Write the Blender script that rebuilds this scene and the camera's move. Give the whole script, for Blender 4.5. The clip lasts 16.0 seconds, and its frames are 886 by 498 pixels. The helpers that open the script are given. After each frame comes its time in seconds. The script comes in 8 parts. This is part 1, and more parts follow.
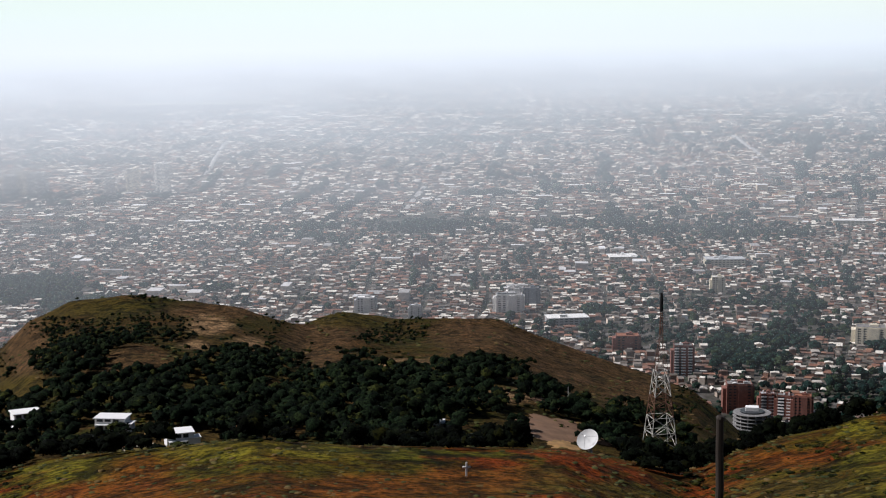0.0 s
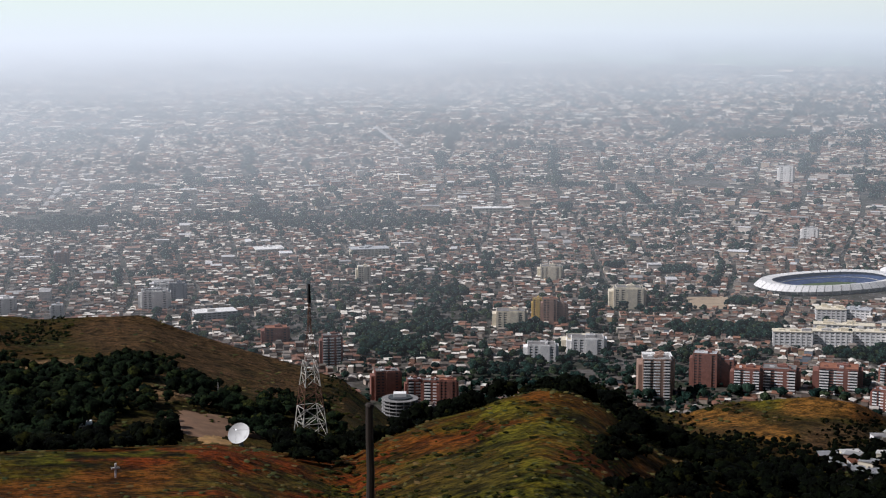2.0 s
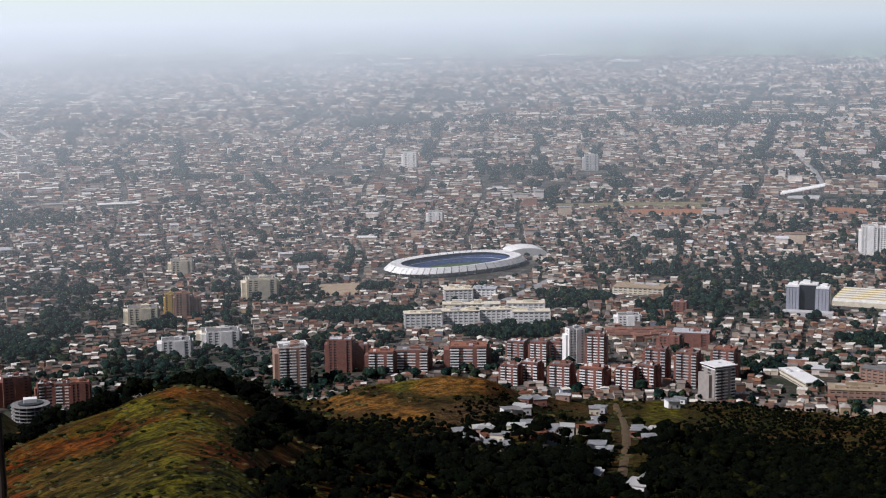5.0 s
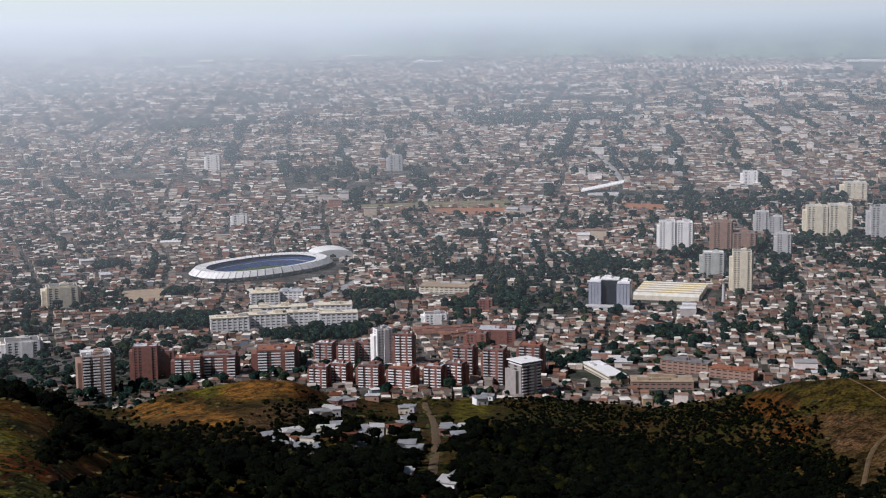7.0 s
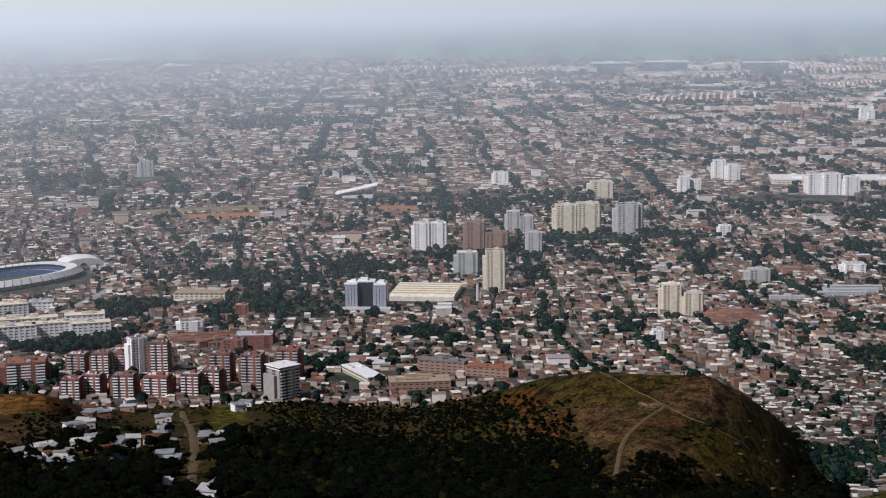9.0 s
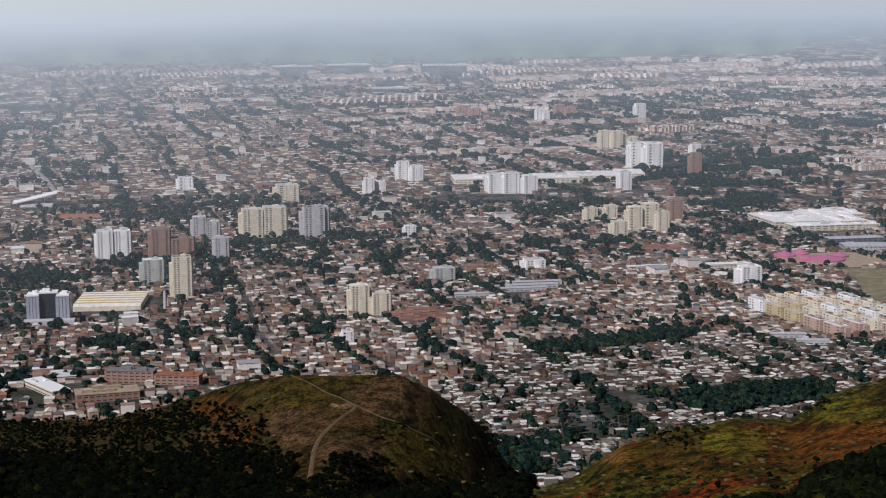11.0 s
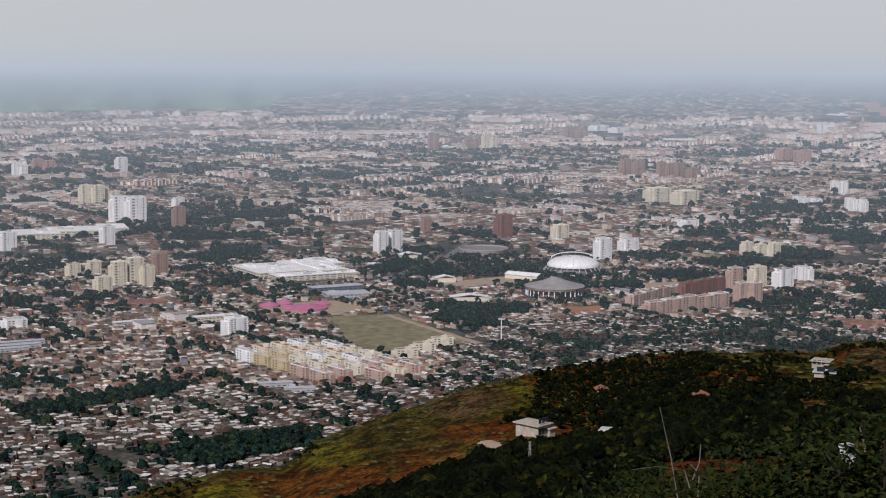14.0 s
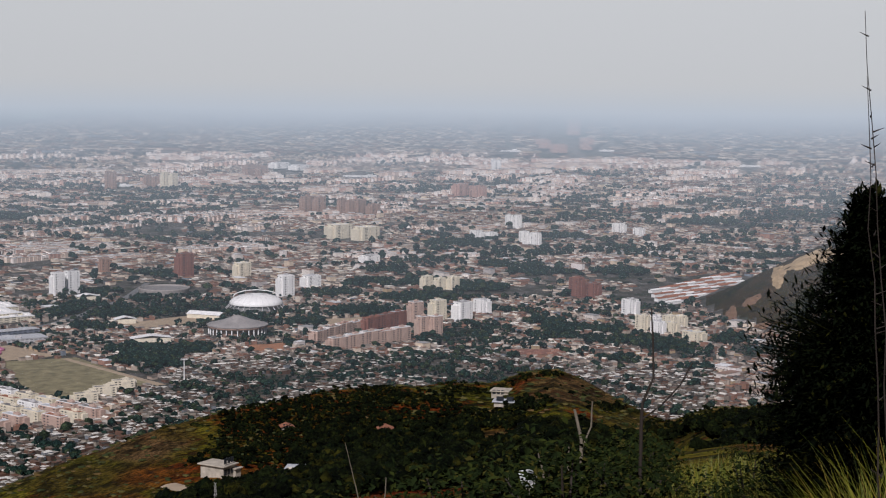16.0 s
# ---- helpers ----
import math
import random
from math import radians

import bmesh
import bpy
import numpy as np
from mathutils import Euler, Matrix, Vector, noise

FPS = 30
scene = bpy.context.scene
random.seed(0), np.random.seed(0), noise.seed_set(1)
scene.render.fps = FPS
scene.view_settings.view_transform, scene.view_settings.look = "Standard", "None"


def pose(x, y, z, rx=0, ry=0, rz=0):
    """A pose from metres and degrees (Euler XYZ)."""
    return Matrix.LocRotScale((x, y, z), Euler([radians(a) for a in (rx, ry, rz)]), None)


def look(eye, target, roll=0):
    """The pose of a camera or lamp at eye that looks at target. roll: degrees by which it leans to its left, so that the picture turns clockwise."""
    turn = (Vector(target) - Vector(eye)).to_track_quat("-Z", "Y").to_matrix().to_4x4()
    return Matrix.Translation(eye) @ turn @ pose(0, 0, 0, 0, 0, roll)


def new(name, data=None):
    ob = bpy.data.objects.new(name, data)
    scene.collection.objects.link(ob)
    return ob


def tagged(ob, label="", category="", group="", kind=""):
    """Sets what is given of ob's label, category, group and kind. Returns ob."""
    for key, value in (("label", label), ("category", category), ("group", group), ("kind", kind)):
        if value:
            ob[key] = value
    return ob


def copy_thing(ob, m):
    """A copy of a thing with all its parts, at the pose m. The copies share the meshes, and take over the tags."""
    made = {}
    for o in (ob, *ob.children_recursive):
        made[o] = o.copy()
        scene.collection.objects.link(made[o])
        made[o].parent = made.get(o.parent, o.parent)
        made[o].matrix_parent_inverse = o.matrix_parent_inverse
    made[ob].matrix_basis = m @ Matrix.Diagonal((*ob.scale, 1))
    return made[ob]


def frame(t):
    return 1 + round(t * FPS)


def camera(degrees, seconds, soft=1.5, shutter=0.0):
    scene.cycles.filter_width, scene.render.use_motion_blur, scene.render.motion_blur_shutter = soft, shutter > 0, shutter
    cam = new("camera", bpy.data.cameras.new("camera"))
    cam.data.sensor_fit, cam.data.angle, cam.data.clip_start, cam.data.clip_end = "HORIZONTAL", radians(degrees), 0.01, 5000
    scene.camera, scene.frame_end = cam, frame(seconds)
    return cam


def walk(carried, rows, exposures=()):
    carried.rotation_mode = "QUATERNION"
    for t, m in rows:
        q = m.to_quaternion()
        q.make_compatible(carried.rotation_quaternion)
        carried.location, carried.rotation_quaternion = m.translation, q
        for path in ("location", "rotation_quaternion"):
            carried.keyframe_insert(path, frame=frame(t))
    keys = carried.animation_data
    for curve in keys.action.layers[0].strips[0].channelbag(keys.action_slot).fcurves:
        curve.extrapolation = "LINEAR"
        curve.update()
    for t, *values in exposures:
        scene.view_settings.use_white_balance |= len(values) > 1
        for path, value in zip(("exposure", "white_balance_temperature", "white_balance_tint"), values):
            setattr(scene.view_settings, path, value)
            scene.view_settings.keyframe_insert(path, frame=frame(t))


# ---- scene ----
# The viewpoint stands at the origin of the plan; bearings run clockwise from +Y, in degrees.
EYE = 380.0
cam = camera(31.32, 16.0, soft=1.15)
TURNS = (
    (0, -0.000, -8.204, -0.421), (0.5, 3.729, -8.328, -0.244), (1, 7.201, -8.417, -0.112),
    (1.5, 10.266, -8.475, -0.039), (2, 12.904, -8.530, -0.045), (2.5, 15.241, -8.599, -0.094),
    (3, 17.556, -8.661, -0.181), (3.5, 19.860, -8.738, -0.285), (4, 22.126, -8.804, -0.366),
    (4.5, 24.360, -8.875, -0.470), (7, 33.480, -8.969, -0.658), (7.5, 35.490, -8.906, -0.625),
    (8, 37.657, -8.868, -0.589), (10.5, 50.765, -9.032, -0.485), (11, 53.857, -8.915, -0.407),
    (11.5, 57.009, -8.653, -0.206), (12, 60.155, -8.321, 0.040), (12.5, 63.312, -7.999, 0.246),
    (13, 66.417, -7.662, 0.395), (13.5, 69.485, -7.315, 0.461), (14, 72.518, -6.966, 0.510),
    (14.5, 75.535, -6.607, 0.584), (15, 78.546, -6.226, 0.666), (15.5, 81.540, -5.859, 0.698),
    (16, 84.055, -5.500, 0.665),
)


def aim(bearing, tilt):
    b, e = radians(bearing), radians(tilt)
    return Vector((math.sin(b) * math.cos(e), math.cos(b) * math.cos(e), math.sin(e))) * 100


HERE = Vector((0, 0, EYE))
walk(cam, [(t, look(HERE, HERE + aim(b, e), lean)) for t, b, e, lean in TURNS],
     [(0, 0.13, 6060, 15.0), (2, 0.0, 6000, 16.0), (4.5, -0.02, 5980, 17.0), (7.5, -0.10, 5920, 18.0), (10.5, -0.20, 5940, 19.0), (13, -0.27, 5960, 19.0), (16, -0.24, 6050, 19.0)])

# ---- light ----
SUN_BEARING, SUN_HEIGHT = -86.0, 44.0
world = bpy.data.worlds.new("hazy_sky")
scene.world = world
world.use_nodes = True
wn = world.node_tree.nodes
sky = wn.new("ShaderNodeTexSky")
sky.sky_type = "NISHITA"
sky.sun_disc = False
sky.sun_elevation, sky.sun_rotation = radians(SUN_HEIGHT), radians(SUN_BEARING)
sky.air_density, sky.dust_density, sky.ozone_density = 1.2, 2.5, 2.0
world.node_tree.links.new(sky.outputs[0], wn["Background"].inputs[0])
wn["Background"].inputs[1].default_value = 0.028
sun = new("sun", bpy.data.lights.new("sun", "SUN"))
sun.data.energy, sun.data.angle, sun.data.color = 4.5, radians(1.0), (1.0, 0.96, 0.91)
sun.matrix_world = look(aim(SUN_BEARING, SUN_HEIGHT) * 10, (0, 0, 0))


# ---- materials ----
def shader(name, rough=0.85, spec=0.3):
    m = bpy.data.materials.new(name)
    m.use_nodes = True
    p = m.node_tree.nodes["Principled BSDF"]
    p.inputs["Roughness"].default_value = rough
    p.inputs["Specular IOR Level"].default_value = spec
    return m, m.node_tree.nodes, m.node_tree.links, p


def ramp(nodes, stops, constant=False):
    r = nodes.new("ShaderNodeValToRGB")
    r.color_ramp.interpolation = "CONSTANT" if constant else "LINEAR"
    e = r.color_ramp.elements
    e.remove(e[1])
    e[0].position, e[0].color = stops[0][0], (*stops[0][1], 1)
    for pos, col in stops[1:]:
        e.new(pos).color = (*col, 1)
    return r


def mixed(nodes, links, kind, a, b, fac):
    m = nodes.new("ShaderNodeMix")
    m.data_type, m.blend_type = "RGBA", kind
    for sock, v in ((m.inputs[6], a), (m.inputs[7], b), (m.inputs[0], fac)):
        if isinstance(v, (int, float)):
            sock.default_value = v
        elif isinstance(v, tuple):
            sock.default_value = (*v, 1)
        else:
            links.new(v, sock)
    return m.outputs[2]


def grain(nodes, links, size, detail=4.0, rough=0.6):
    """World-space noise with features of about size metres."""
    g = nodes.new("ShaderNodeNewGeometry")
    n = nodes.new("ShaderNodeTexNoise")
    n.inputs["Scale"].default_value = 1.0 / size
    n.inputs["Detail"].default_value = detail
    n.inputs["Roughness"].default_value = rough
    links.new(g.outputs["Position"], n.inputs["Vector"])
    return n.outputs["Fac"]


def bump(nodes, links, p, height, strength, distance):
    b = nodes.new("ShaderNodeBump")
    b.inputs["Strength"].default_value = strength
    b.inputs["Distance"].default_value = distance
    links.new(height, b.inputs["Height"])
    links.new(b.outputs[0], p.inputs["Normal"])


def palette(name, stops, rough=0.85, spec=0.3, per_object=False, dirt=0.25, size=3.0):
    """Piece-by-piece colours picked at random, with stains over them."""
    m, n, l, p = shader(name, rough, spec)
    if per_object:
        pick = n.new("ShaderNodeObjectInfo").outputs["Random"]
    else:
        pick = n.new("ShaderNodeNewGeometry").outputs["Random Per Island"]
    r = ramp(n, stops, True)
    l.new(pick, r.inputs[0])
    g = grain(n, l, size)
    k = ramp(n, [(0.3, (1 - dirt,) * 3), (0.7, (1.0, 1.0, 1.0))])
    l.new(g, k.inputs[0])
    l.new(mixed(n, l, "MULTIPLY", r.outputs[0], k.outputs[0], 1.0), p.inputs["Base Color"])
    return m


def plain(name, col, rough=0.8, spec=0.3, metal=0.0, dirt=0.25, size=2.0):
    m, n, l, p = shader(name, rough, spec)
    p.inputs["Metallic"].default_value = metal
    g = grain(n, l, size)
    k = ramp(n, [(0.3, tuple(c * (1 - dirt) for c in col)), (0.7, col)])
    l.new(g, k.inputs[0])
    l.new(k.outputs[0], p.inputs["Base Color"])
    bump(n, l, p, g, 0.2, 0.05)
    return m


HOUSE_WALL = palette("house_wall", [(0.0, (0.404, 0.327, 0.260)), (0.16, (0.255, 0.136, 0.092)), (0.30, (0.492, 0.418, 0.344)),
                                    (0.46, (0.193, 0.152, 0.124)), (0.58, (0.690, 0.570, 0.448)), (0.72, (0.239, 0.129, 0.087)),
                                    (0.82, (0.334, 0.282, 0.241)), (0.93, (0.439, 0.319, 0.194)), (0.97, (0.213, 0.244, 0.281))])
HOUSE_ROOF = palette("house_roof", [(0.0, (0.237, 0.114, 0.071)), (0.16, (0.144, 0.119, 0.095)), (0.29, (0.154, 0.087, 0.060)),
                                    (0.42, (0.268, 0.231, 0.195)), (0.52, (0.077, 0.067, 0.055)), (0.63, (0.515, 0.468, 0.408)),
                                    (0.72, (0.340, 0.175, 0.108)), (0.79, (0.860, 0.804, 0.699))], rough=0.5, spec=0.5, dirt=0.4, size=2.5)
# Wall colours darkened: shade on the fronts and dark openings are included.
SHACK_WALL = palette("shack_wall", [(0.0, (0.130, 0.107, 0.084)), (0.2, (0.120, 0.064, 0.042)), (0.4, (0.180, 0.160, 0.132)), (0.55, (0.060, 0.050, 0.040)), (0.72, (0.300, 0.262, 0.207)), (0.8, (0.100, 0.058, 0.040)), (0.95, (0.170, 0.184, 0.198))])
SHACK_ROOF = palette("shack_roof", [(0.0, (0.110, 0.093, 0.075)), (0.16, (0.400, 0.363, 0.306)), (0.32, (0.060, 0.053, 0.043)), (0.44, (0.660, 0.627, 0.549)), (0.58, (0.160, 0.083, 0.050)), (0.68, (0.840, 0.804, 0.720)), (0.88, (0.240, 0.186, 0.140))], rough=0.5, spec=0.4, dirt=0.45, size=2.0)
BLOCK_WALL = palette("block_wall", [(0.0, (0.721, 0.656, 0.592)), (0.3, (0.639, 0.521, 0.389)), (0.5, (0.803, 0.743, 0.694)), (0.7, (0.350, 0.193, 0.139)),
                                    (0.84, (0.494, 0.454, 0.426))], size=5)
ESTATE_WALL = palette("estate_wall", [(0.0, (0.659, 0.521, 0.435)), (0.3, (0.803, 0.714, 0.638)), (0.55, (0.494, 0.318, 0.250)), (0.7, (0.721, 0.589, 0.481)), (0.86, (0.845, 0.772, 0.712))], size=5)
BLOCK_ROOF = palette("block_roof", [(0.0, (0.62, 0.61, 0.60)), (0.3, (0.36, 0.35, 0.34)), (0.55, (0.80, 0.80, 0.79)), (0.75, (0.30, 0.19, 0.14))], rough=0.55, size=5)


def foliage(name, stops, clump, fine, gain=1.0):
    """Leaf masses: a tone for each crown, broken up by leaf clumps and gaps whose shade is painted in."""
    m, n, l, p = shader(name, 0.9, 0.04)
    r = ramp(n, stops, True)
    l.new(n.new("ShaderNodeNewGeometry").outputs["Random Per Island"], r.inputs[0])
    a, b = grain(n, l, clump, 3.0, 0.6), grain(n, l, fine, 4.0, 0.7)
    # Low noise darkens the colour as shade between leaves and clumps.
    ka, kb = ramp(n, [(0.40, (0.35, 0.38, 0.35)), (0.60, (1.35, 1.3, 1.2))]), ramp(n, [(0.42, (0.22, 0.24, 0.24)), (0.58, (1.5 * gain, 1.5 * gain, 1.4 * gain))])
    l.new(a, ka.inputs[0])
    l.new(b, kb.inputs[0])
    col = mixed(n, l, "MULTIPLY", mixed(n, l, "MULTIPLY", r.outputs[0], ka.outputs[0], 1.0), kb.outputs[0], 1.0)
    l.new(col, p.inputs["Base Color"])
    bump(n, l, p, b, 1.0, 0.9 * fine)
    return m


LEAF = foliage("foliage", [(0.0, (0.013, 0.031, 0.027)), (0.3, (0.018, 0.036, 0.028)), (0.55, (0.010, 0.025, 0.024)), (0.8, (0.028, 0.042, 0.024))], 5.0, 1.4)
# Near-black leaf colours hold the deep shade of the hillside woods.
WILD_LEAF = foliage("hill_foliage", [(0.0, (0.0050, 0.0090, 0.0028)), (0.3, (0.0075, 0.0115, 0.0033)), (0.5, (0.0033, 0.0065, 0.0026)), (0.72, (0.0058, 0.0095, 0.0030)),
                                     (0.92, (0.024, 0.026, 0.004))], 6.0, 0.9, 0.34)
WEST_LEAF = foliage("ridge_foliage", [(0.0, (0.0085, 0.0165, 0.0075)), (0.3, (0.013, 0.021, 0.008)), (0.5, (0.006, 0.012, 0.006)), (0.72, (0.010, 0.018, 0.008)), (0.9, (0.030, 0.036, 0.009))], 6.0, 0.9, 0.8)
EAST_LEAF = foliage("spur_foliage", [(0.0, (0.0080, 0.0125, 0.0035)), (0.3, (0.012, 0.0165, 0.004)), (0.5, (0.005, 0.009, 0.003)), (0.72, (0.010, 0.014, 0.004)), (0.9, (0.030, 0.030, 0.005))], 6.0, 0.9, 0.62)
BUSH_LEAF = foliage("bush_foliage", [(0.0, (0.020, 0.023, 0.005)), (0.3, (0.034, 0.034, 0.006)), (0.5, (0.012, 0.015, 0.004)), (0.72, (0.022, 0.021, 0.005)), (0.88, (0.055, 0.047, 0.007))], 3.0, 0.5)
SCRUB = palette("scrub", [(0.0, (0.055, 0.06, 0.018)), (0.3, (0.10, 0.085, 0.025)), (0.55, (0.035, 0.045, 0.015)), (0.8, (0.13, 0.085, 0.03))], rough=0.9, spec=0.1, dirt=0.4, size=1.0)
BARK = plain("bark", (0.030, 0.022, 0.016))
def street_ground():
    m, n, l, p = shader("city_ground", 0.9, 0.2)
    a = ramp(n, [(0.40, (0.024, 0.032, 0.018)), (0.52, (0.070, 0.062, 0.052)), (0.62, (0.115, 0.108, 0.100))])
    l.new(grain(n, l, 46.0, 6.0, 0.7), a.inputs[0])
    b = ramp(n, [(0.35, (0.6, 0.6, 0.6)), (0.65, (1.2, 1.2, 1.2))])
    l.new(grain(n, l, 6.0, 4.0), b.inputs[0])
    l.new(mixed(n, l, "MULTIPLY", a.outputs[0], b.outputs[0], 1.0), p.inputs["Base Color"])
    return m


CITY_GROUND = street_ground()
FARMLAND = palette("farmland", [(0.0, (0.15, 0.22, 0.13))], rough=0.9, dirt=0.85, size=110.0)


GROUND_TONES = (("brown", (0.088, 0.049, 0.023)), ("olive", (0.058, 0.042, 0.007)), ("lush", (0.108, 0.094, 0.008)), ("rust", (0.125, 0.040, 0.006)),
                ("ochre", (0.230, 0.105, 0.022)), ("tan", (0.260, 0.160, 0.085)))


def hill_material(name, dry_stops, green_stops, soil_col, split):
    m, n, l, p = shader(name, 0.95, 0.05)
    big, mid, fine, tiny = (grain(n, l, q, 5.0, 0.65) for q in (85.0, 24.0, 6.0, 1.3))
    dry, green = ramp(n, dry_stops), ramp(n, green_stops)
    l.new(mid, dry.inputs[0])
    l.new(fine, green.inputs[0])
    pick = ramp(n, [(split - 0.06, (0, 0, 0)), (split + 0.08, (1, 1, 1))])
    l.new(big, pick.inputs[0])
    col = mixed(n, l, "MIX", dry.outputs[0], green.outputs[0], pick.outputs[0])
    soil = ramp(n, [(0.525, (0, 0, 0)), (0.60, (1, 1, 1))])
    l.new(grain(n, l, 44.0, 7.0, 0.74), soil.inputs[0])
    col = mixed(n, l, "MIX", col, soil_col, soil.outputs[0])
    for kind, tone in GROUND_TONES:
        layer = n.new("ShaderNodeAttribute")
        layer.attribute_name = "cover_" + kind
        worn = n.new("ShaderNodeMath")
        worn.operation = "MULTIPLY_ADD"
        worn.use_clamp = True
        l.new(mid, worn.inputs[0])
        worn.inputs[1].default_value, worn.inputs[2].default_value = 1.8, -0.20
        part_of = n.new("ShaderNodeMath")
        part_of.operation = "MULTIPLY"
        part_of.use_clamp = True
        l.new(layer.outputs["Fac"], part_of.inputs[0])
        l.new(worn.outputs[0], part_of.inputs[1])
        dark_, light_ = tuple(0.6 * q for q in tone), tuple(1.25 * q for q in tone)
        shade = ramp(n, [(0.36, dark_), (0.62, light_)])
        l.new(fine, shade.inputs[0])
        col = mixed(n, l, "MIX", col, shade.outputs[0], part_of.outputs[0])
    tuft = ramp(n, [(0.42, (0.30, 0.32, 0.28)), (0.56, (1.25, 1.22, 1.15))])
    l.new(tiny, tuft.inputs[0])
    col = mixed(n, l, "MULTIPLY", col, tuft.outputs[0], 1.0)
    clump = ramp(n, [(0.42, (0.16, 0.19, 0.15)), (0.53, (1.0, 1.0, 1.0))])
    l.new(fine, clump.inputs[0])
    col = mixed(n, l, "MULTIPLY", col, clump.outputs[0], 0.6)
    l.new(col, p.inputs["Base Color"])
    bump(n, l, p, fine, 1.0, 1.6)
    return m


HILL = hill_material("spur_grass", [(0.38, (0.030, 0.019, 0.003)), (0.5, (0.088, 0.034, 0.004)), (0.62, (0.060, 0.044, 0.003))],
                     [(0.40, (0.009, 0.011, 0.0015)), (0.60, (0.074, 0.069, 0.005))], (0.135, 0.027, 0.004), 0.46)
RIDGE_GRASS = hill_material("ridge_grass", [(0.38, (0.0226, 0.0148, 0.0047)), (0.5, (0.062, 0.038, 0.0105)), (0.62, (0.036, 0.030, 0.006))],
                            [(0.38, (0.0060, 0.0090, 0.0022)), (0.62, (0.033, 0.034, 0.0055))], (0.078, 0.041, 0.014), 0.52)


# ---- plan ----
def table(rows):
    a = np.array(rows, dtype=float)
    return a[:, 0], a[:, 1], a[:, 2]


# crest of the spurs close below the viewpoint: bearing, distance, degrees under the horizon
NEAR_WEST = [(-180, 260, 20), (-60, 280, 17), (-25, 300, 16), (-16.2, 290, 15.9), (-14.2, 290, 15.5), (-10.2, 280, 15.3),
             (-7, 270, 15.15), (-3.9, 270, 15.5), (0, 270, 15.7), (4.5, 280, 15.7), (6.6, 290, 16.1), (8.7, 300, 16.5),
             (9.6, 310, 16.35), (10.6, 320, 15.75), (12.7, 330, 14.95), (14, 335, 14.6), (15.2, 340, 14.1), (16.6, 345, 13.75),
             (17.9, 345, 14.0), (19, 345, 14.55), (20, 345, 15.45), (21.5, 340, 16.35), (23.1, 340, 16.9), (26, 340, 17.9), (32, 350, 19)]
NEAR_EAST = [(45, 350, 19.5), (54, 380, 19), (57, 400, 18.2), (58.6, 420, 17.6), (60.5, 430, 16.25), (62.5, 440, 15.6),
             (64.6, 440, 15.2), (66.7, 450, 15.15), (67.9, 470, 14.1), (70, 480, 13.25), (72, 490, 12.65), (74, 500, 11.9),
             (76, 510, 11.4), (78, 540, 11.2), (80, 560, 10.7), (82, 580, 10.6), (84, 590, 10.5), (86, 600, 10.4),
             (87.2, 600, 9.9), (88.2, 600, 9.8), (89.2, 600, 10.1), (91, 590, 11.1), (92.3, 580, 11.7), (93.7, 560, 11.2),
             (96, 520, 10.8), (100, 480, 10.6), (112, 400, 11), (180, 260, 20)]
# the hollow behind them
HOLLOW = [(-180, 500, 18), (-25, 520, 16.8), (0, 520, 16.6), (9, 560, 17.4), (12, 600, 16.7), (20, 600, 16.6), (27, 600, 17.0),
          (30, 620, 16.3), (35, 620, 16.3), (38, 620, 17.2), (45, 600, 17.8), (50, 560, 18.2), (55, 640, 18.6), (58, 760, 18.9),
          (62, 760, 17.5), (75, 760, 14.2), (90, 800, 12.6), (112, 700, 12.5), (180, 500, 18)]
# the outer ridge above the city
RIDGE_WEST = [(-180, 900, 18), (-25, 1000, 11.5), (-16, 1000, 11.3), (-15, 1000, 10.4), (-13.4, 980, 9.75), (-11.4, 970, 9.7),
              (-9.4, 960, 9.95), (-7.5, 950, 10.25), (-5.9, 940, 10.8), (-5.1, 960, 10.9), (-3.8, 1000, 10.45), (-1.8, 1020, 10.65),
              (0.3, 1020, 10.65), (2, 1020, 10.7), (3.6, 1010, 11.3), (5.5, 1000, 12.0), (7.6, 980, 12.6), (9.2, 960, 13.2),
              (10.5, 940, 14.3), (12, 900, 15.5), (14, 860, 15.6), (17.9, 800, 14.4), (20, 800, 14.3), (21.9, 800, 14.4),
              (23.3, 800, 13.9), (26.4, 800, 13.5), (27.9, 800, 13.6), (28.9, 820, 14.0)]
RIDGE_EAST = [(30.4, 860, 14.2), (32.3, 880, 14.35), (35, 880, 14.4), (38, 860, 14.4), (40, 850, 14.4), (41, 840, 14.6),
              (43, 800, 14.3), (45, 760, 13.8), (46.3, 740, 13.45), (48.2, 720, 13.25), (50, 710, 13.35), (52.2, 700, 13.35),
              (53.4, 710, 13.85), (54.6, 730, 14.7), (55.6, 760, 15.6), (56.2, 850, 16.7), (57.5, 950, 18.0), (60, 1000, 19),
              (75, 1000, 19), (112, 1000, 18), (180, 900, 18)]
NEAR, DIP, RIDGE = table(NEAR_WEST + NEAR_EAST), table(HOLLOW), table(RIDGE_WEST + RIDGE_EAST)
FLAT, SPAN = 3000.0, 1950.0


def plan_to_reach(d):
    """Past FLAT the plain tilts up like the side of a shallow bowl, and its distances draw together."""
    return np.where(d < FLAT, d, FLAT + SPAN * (1 - np.exp(-(np.maximum(d, FLAT) - FLAT) / SPAN)))


def reach_to_plan(r):
    return np.where(r < FLAT, r, FLAT - SPAN * np.log(np.maximum(1 - (np.maximum(r, FLAT) - FLAT) / SPAN, 1e-9)))


def lattice(ix, iy, seed):
    h = np.sin(ix * 127.1 + iy * 311.7 + seed * 74.7) * 43758.5453
    return h - np.floor(h)


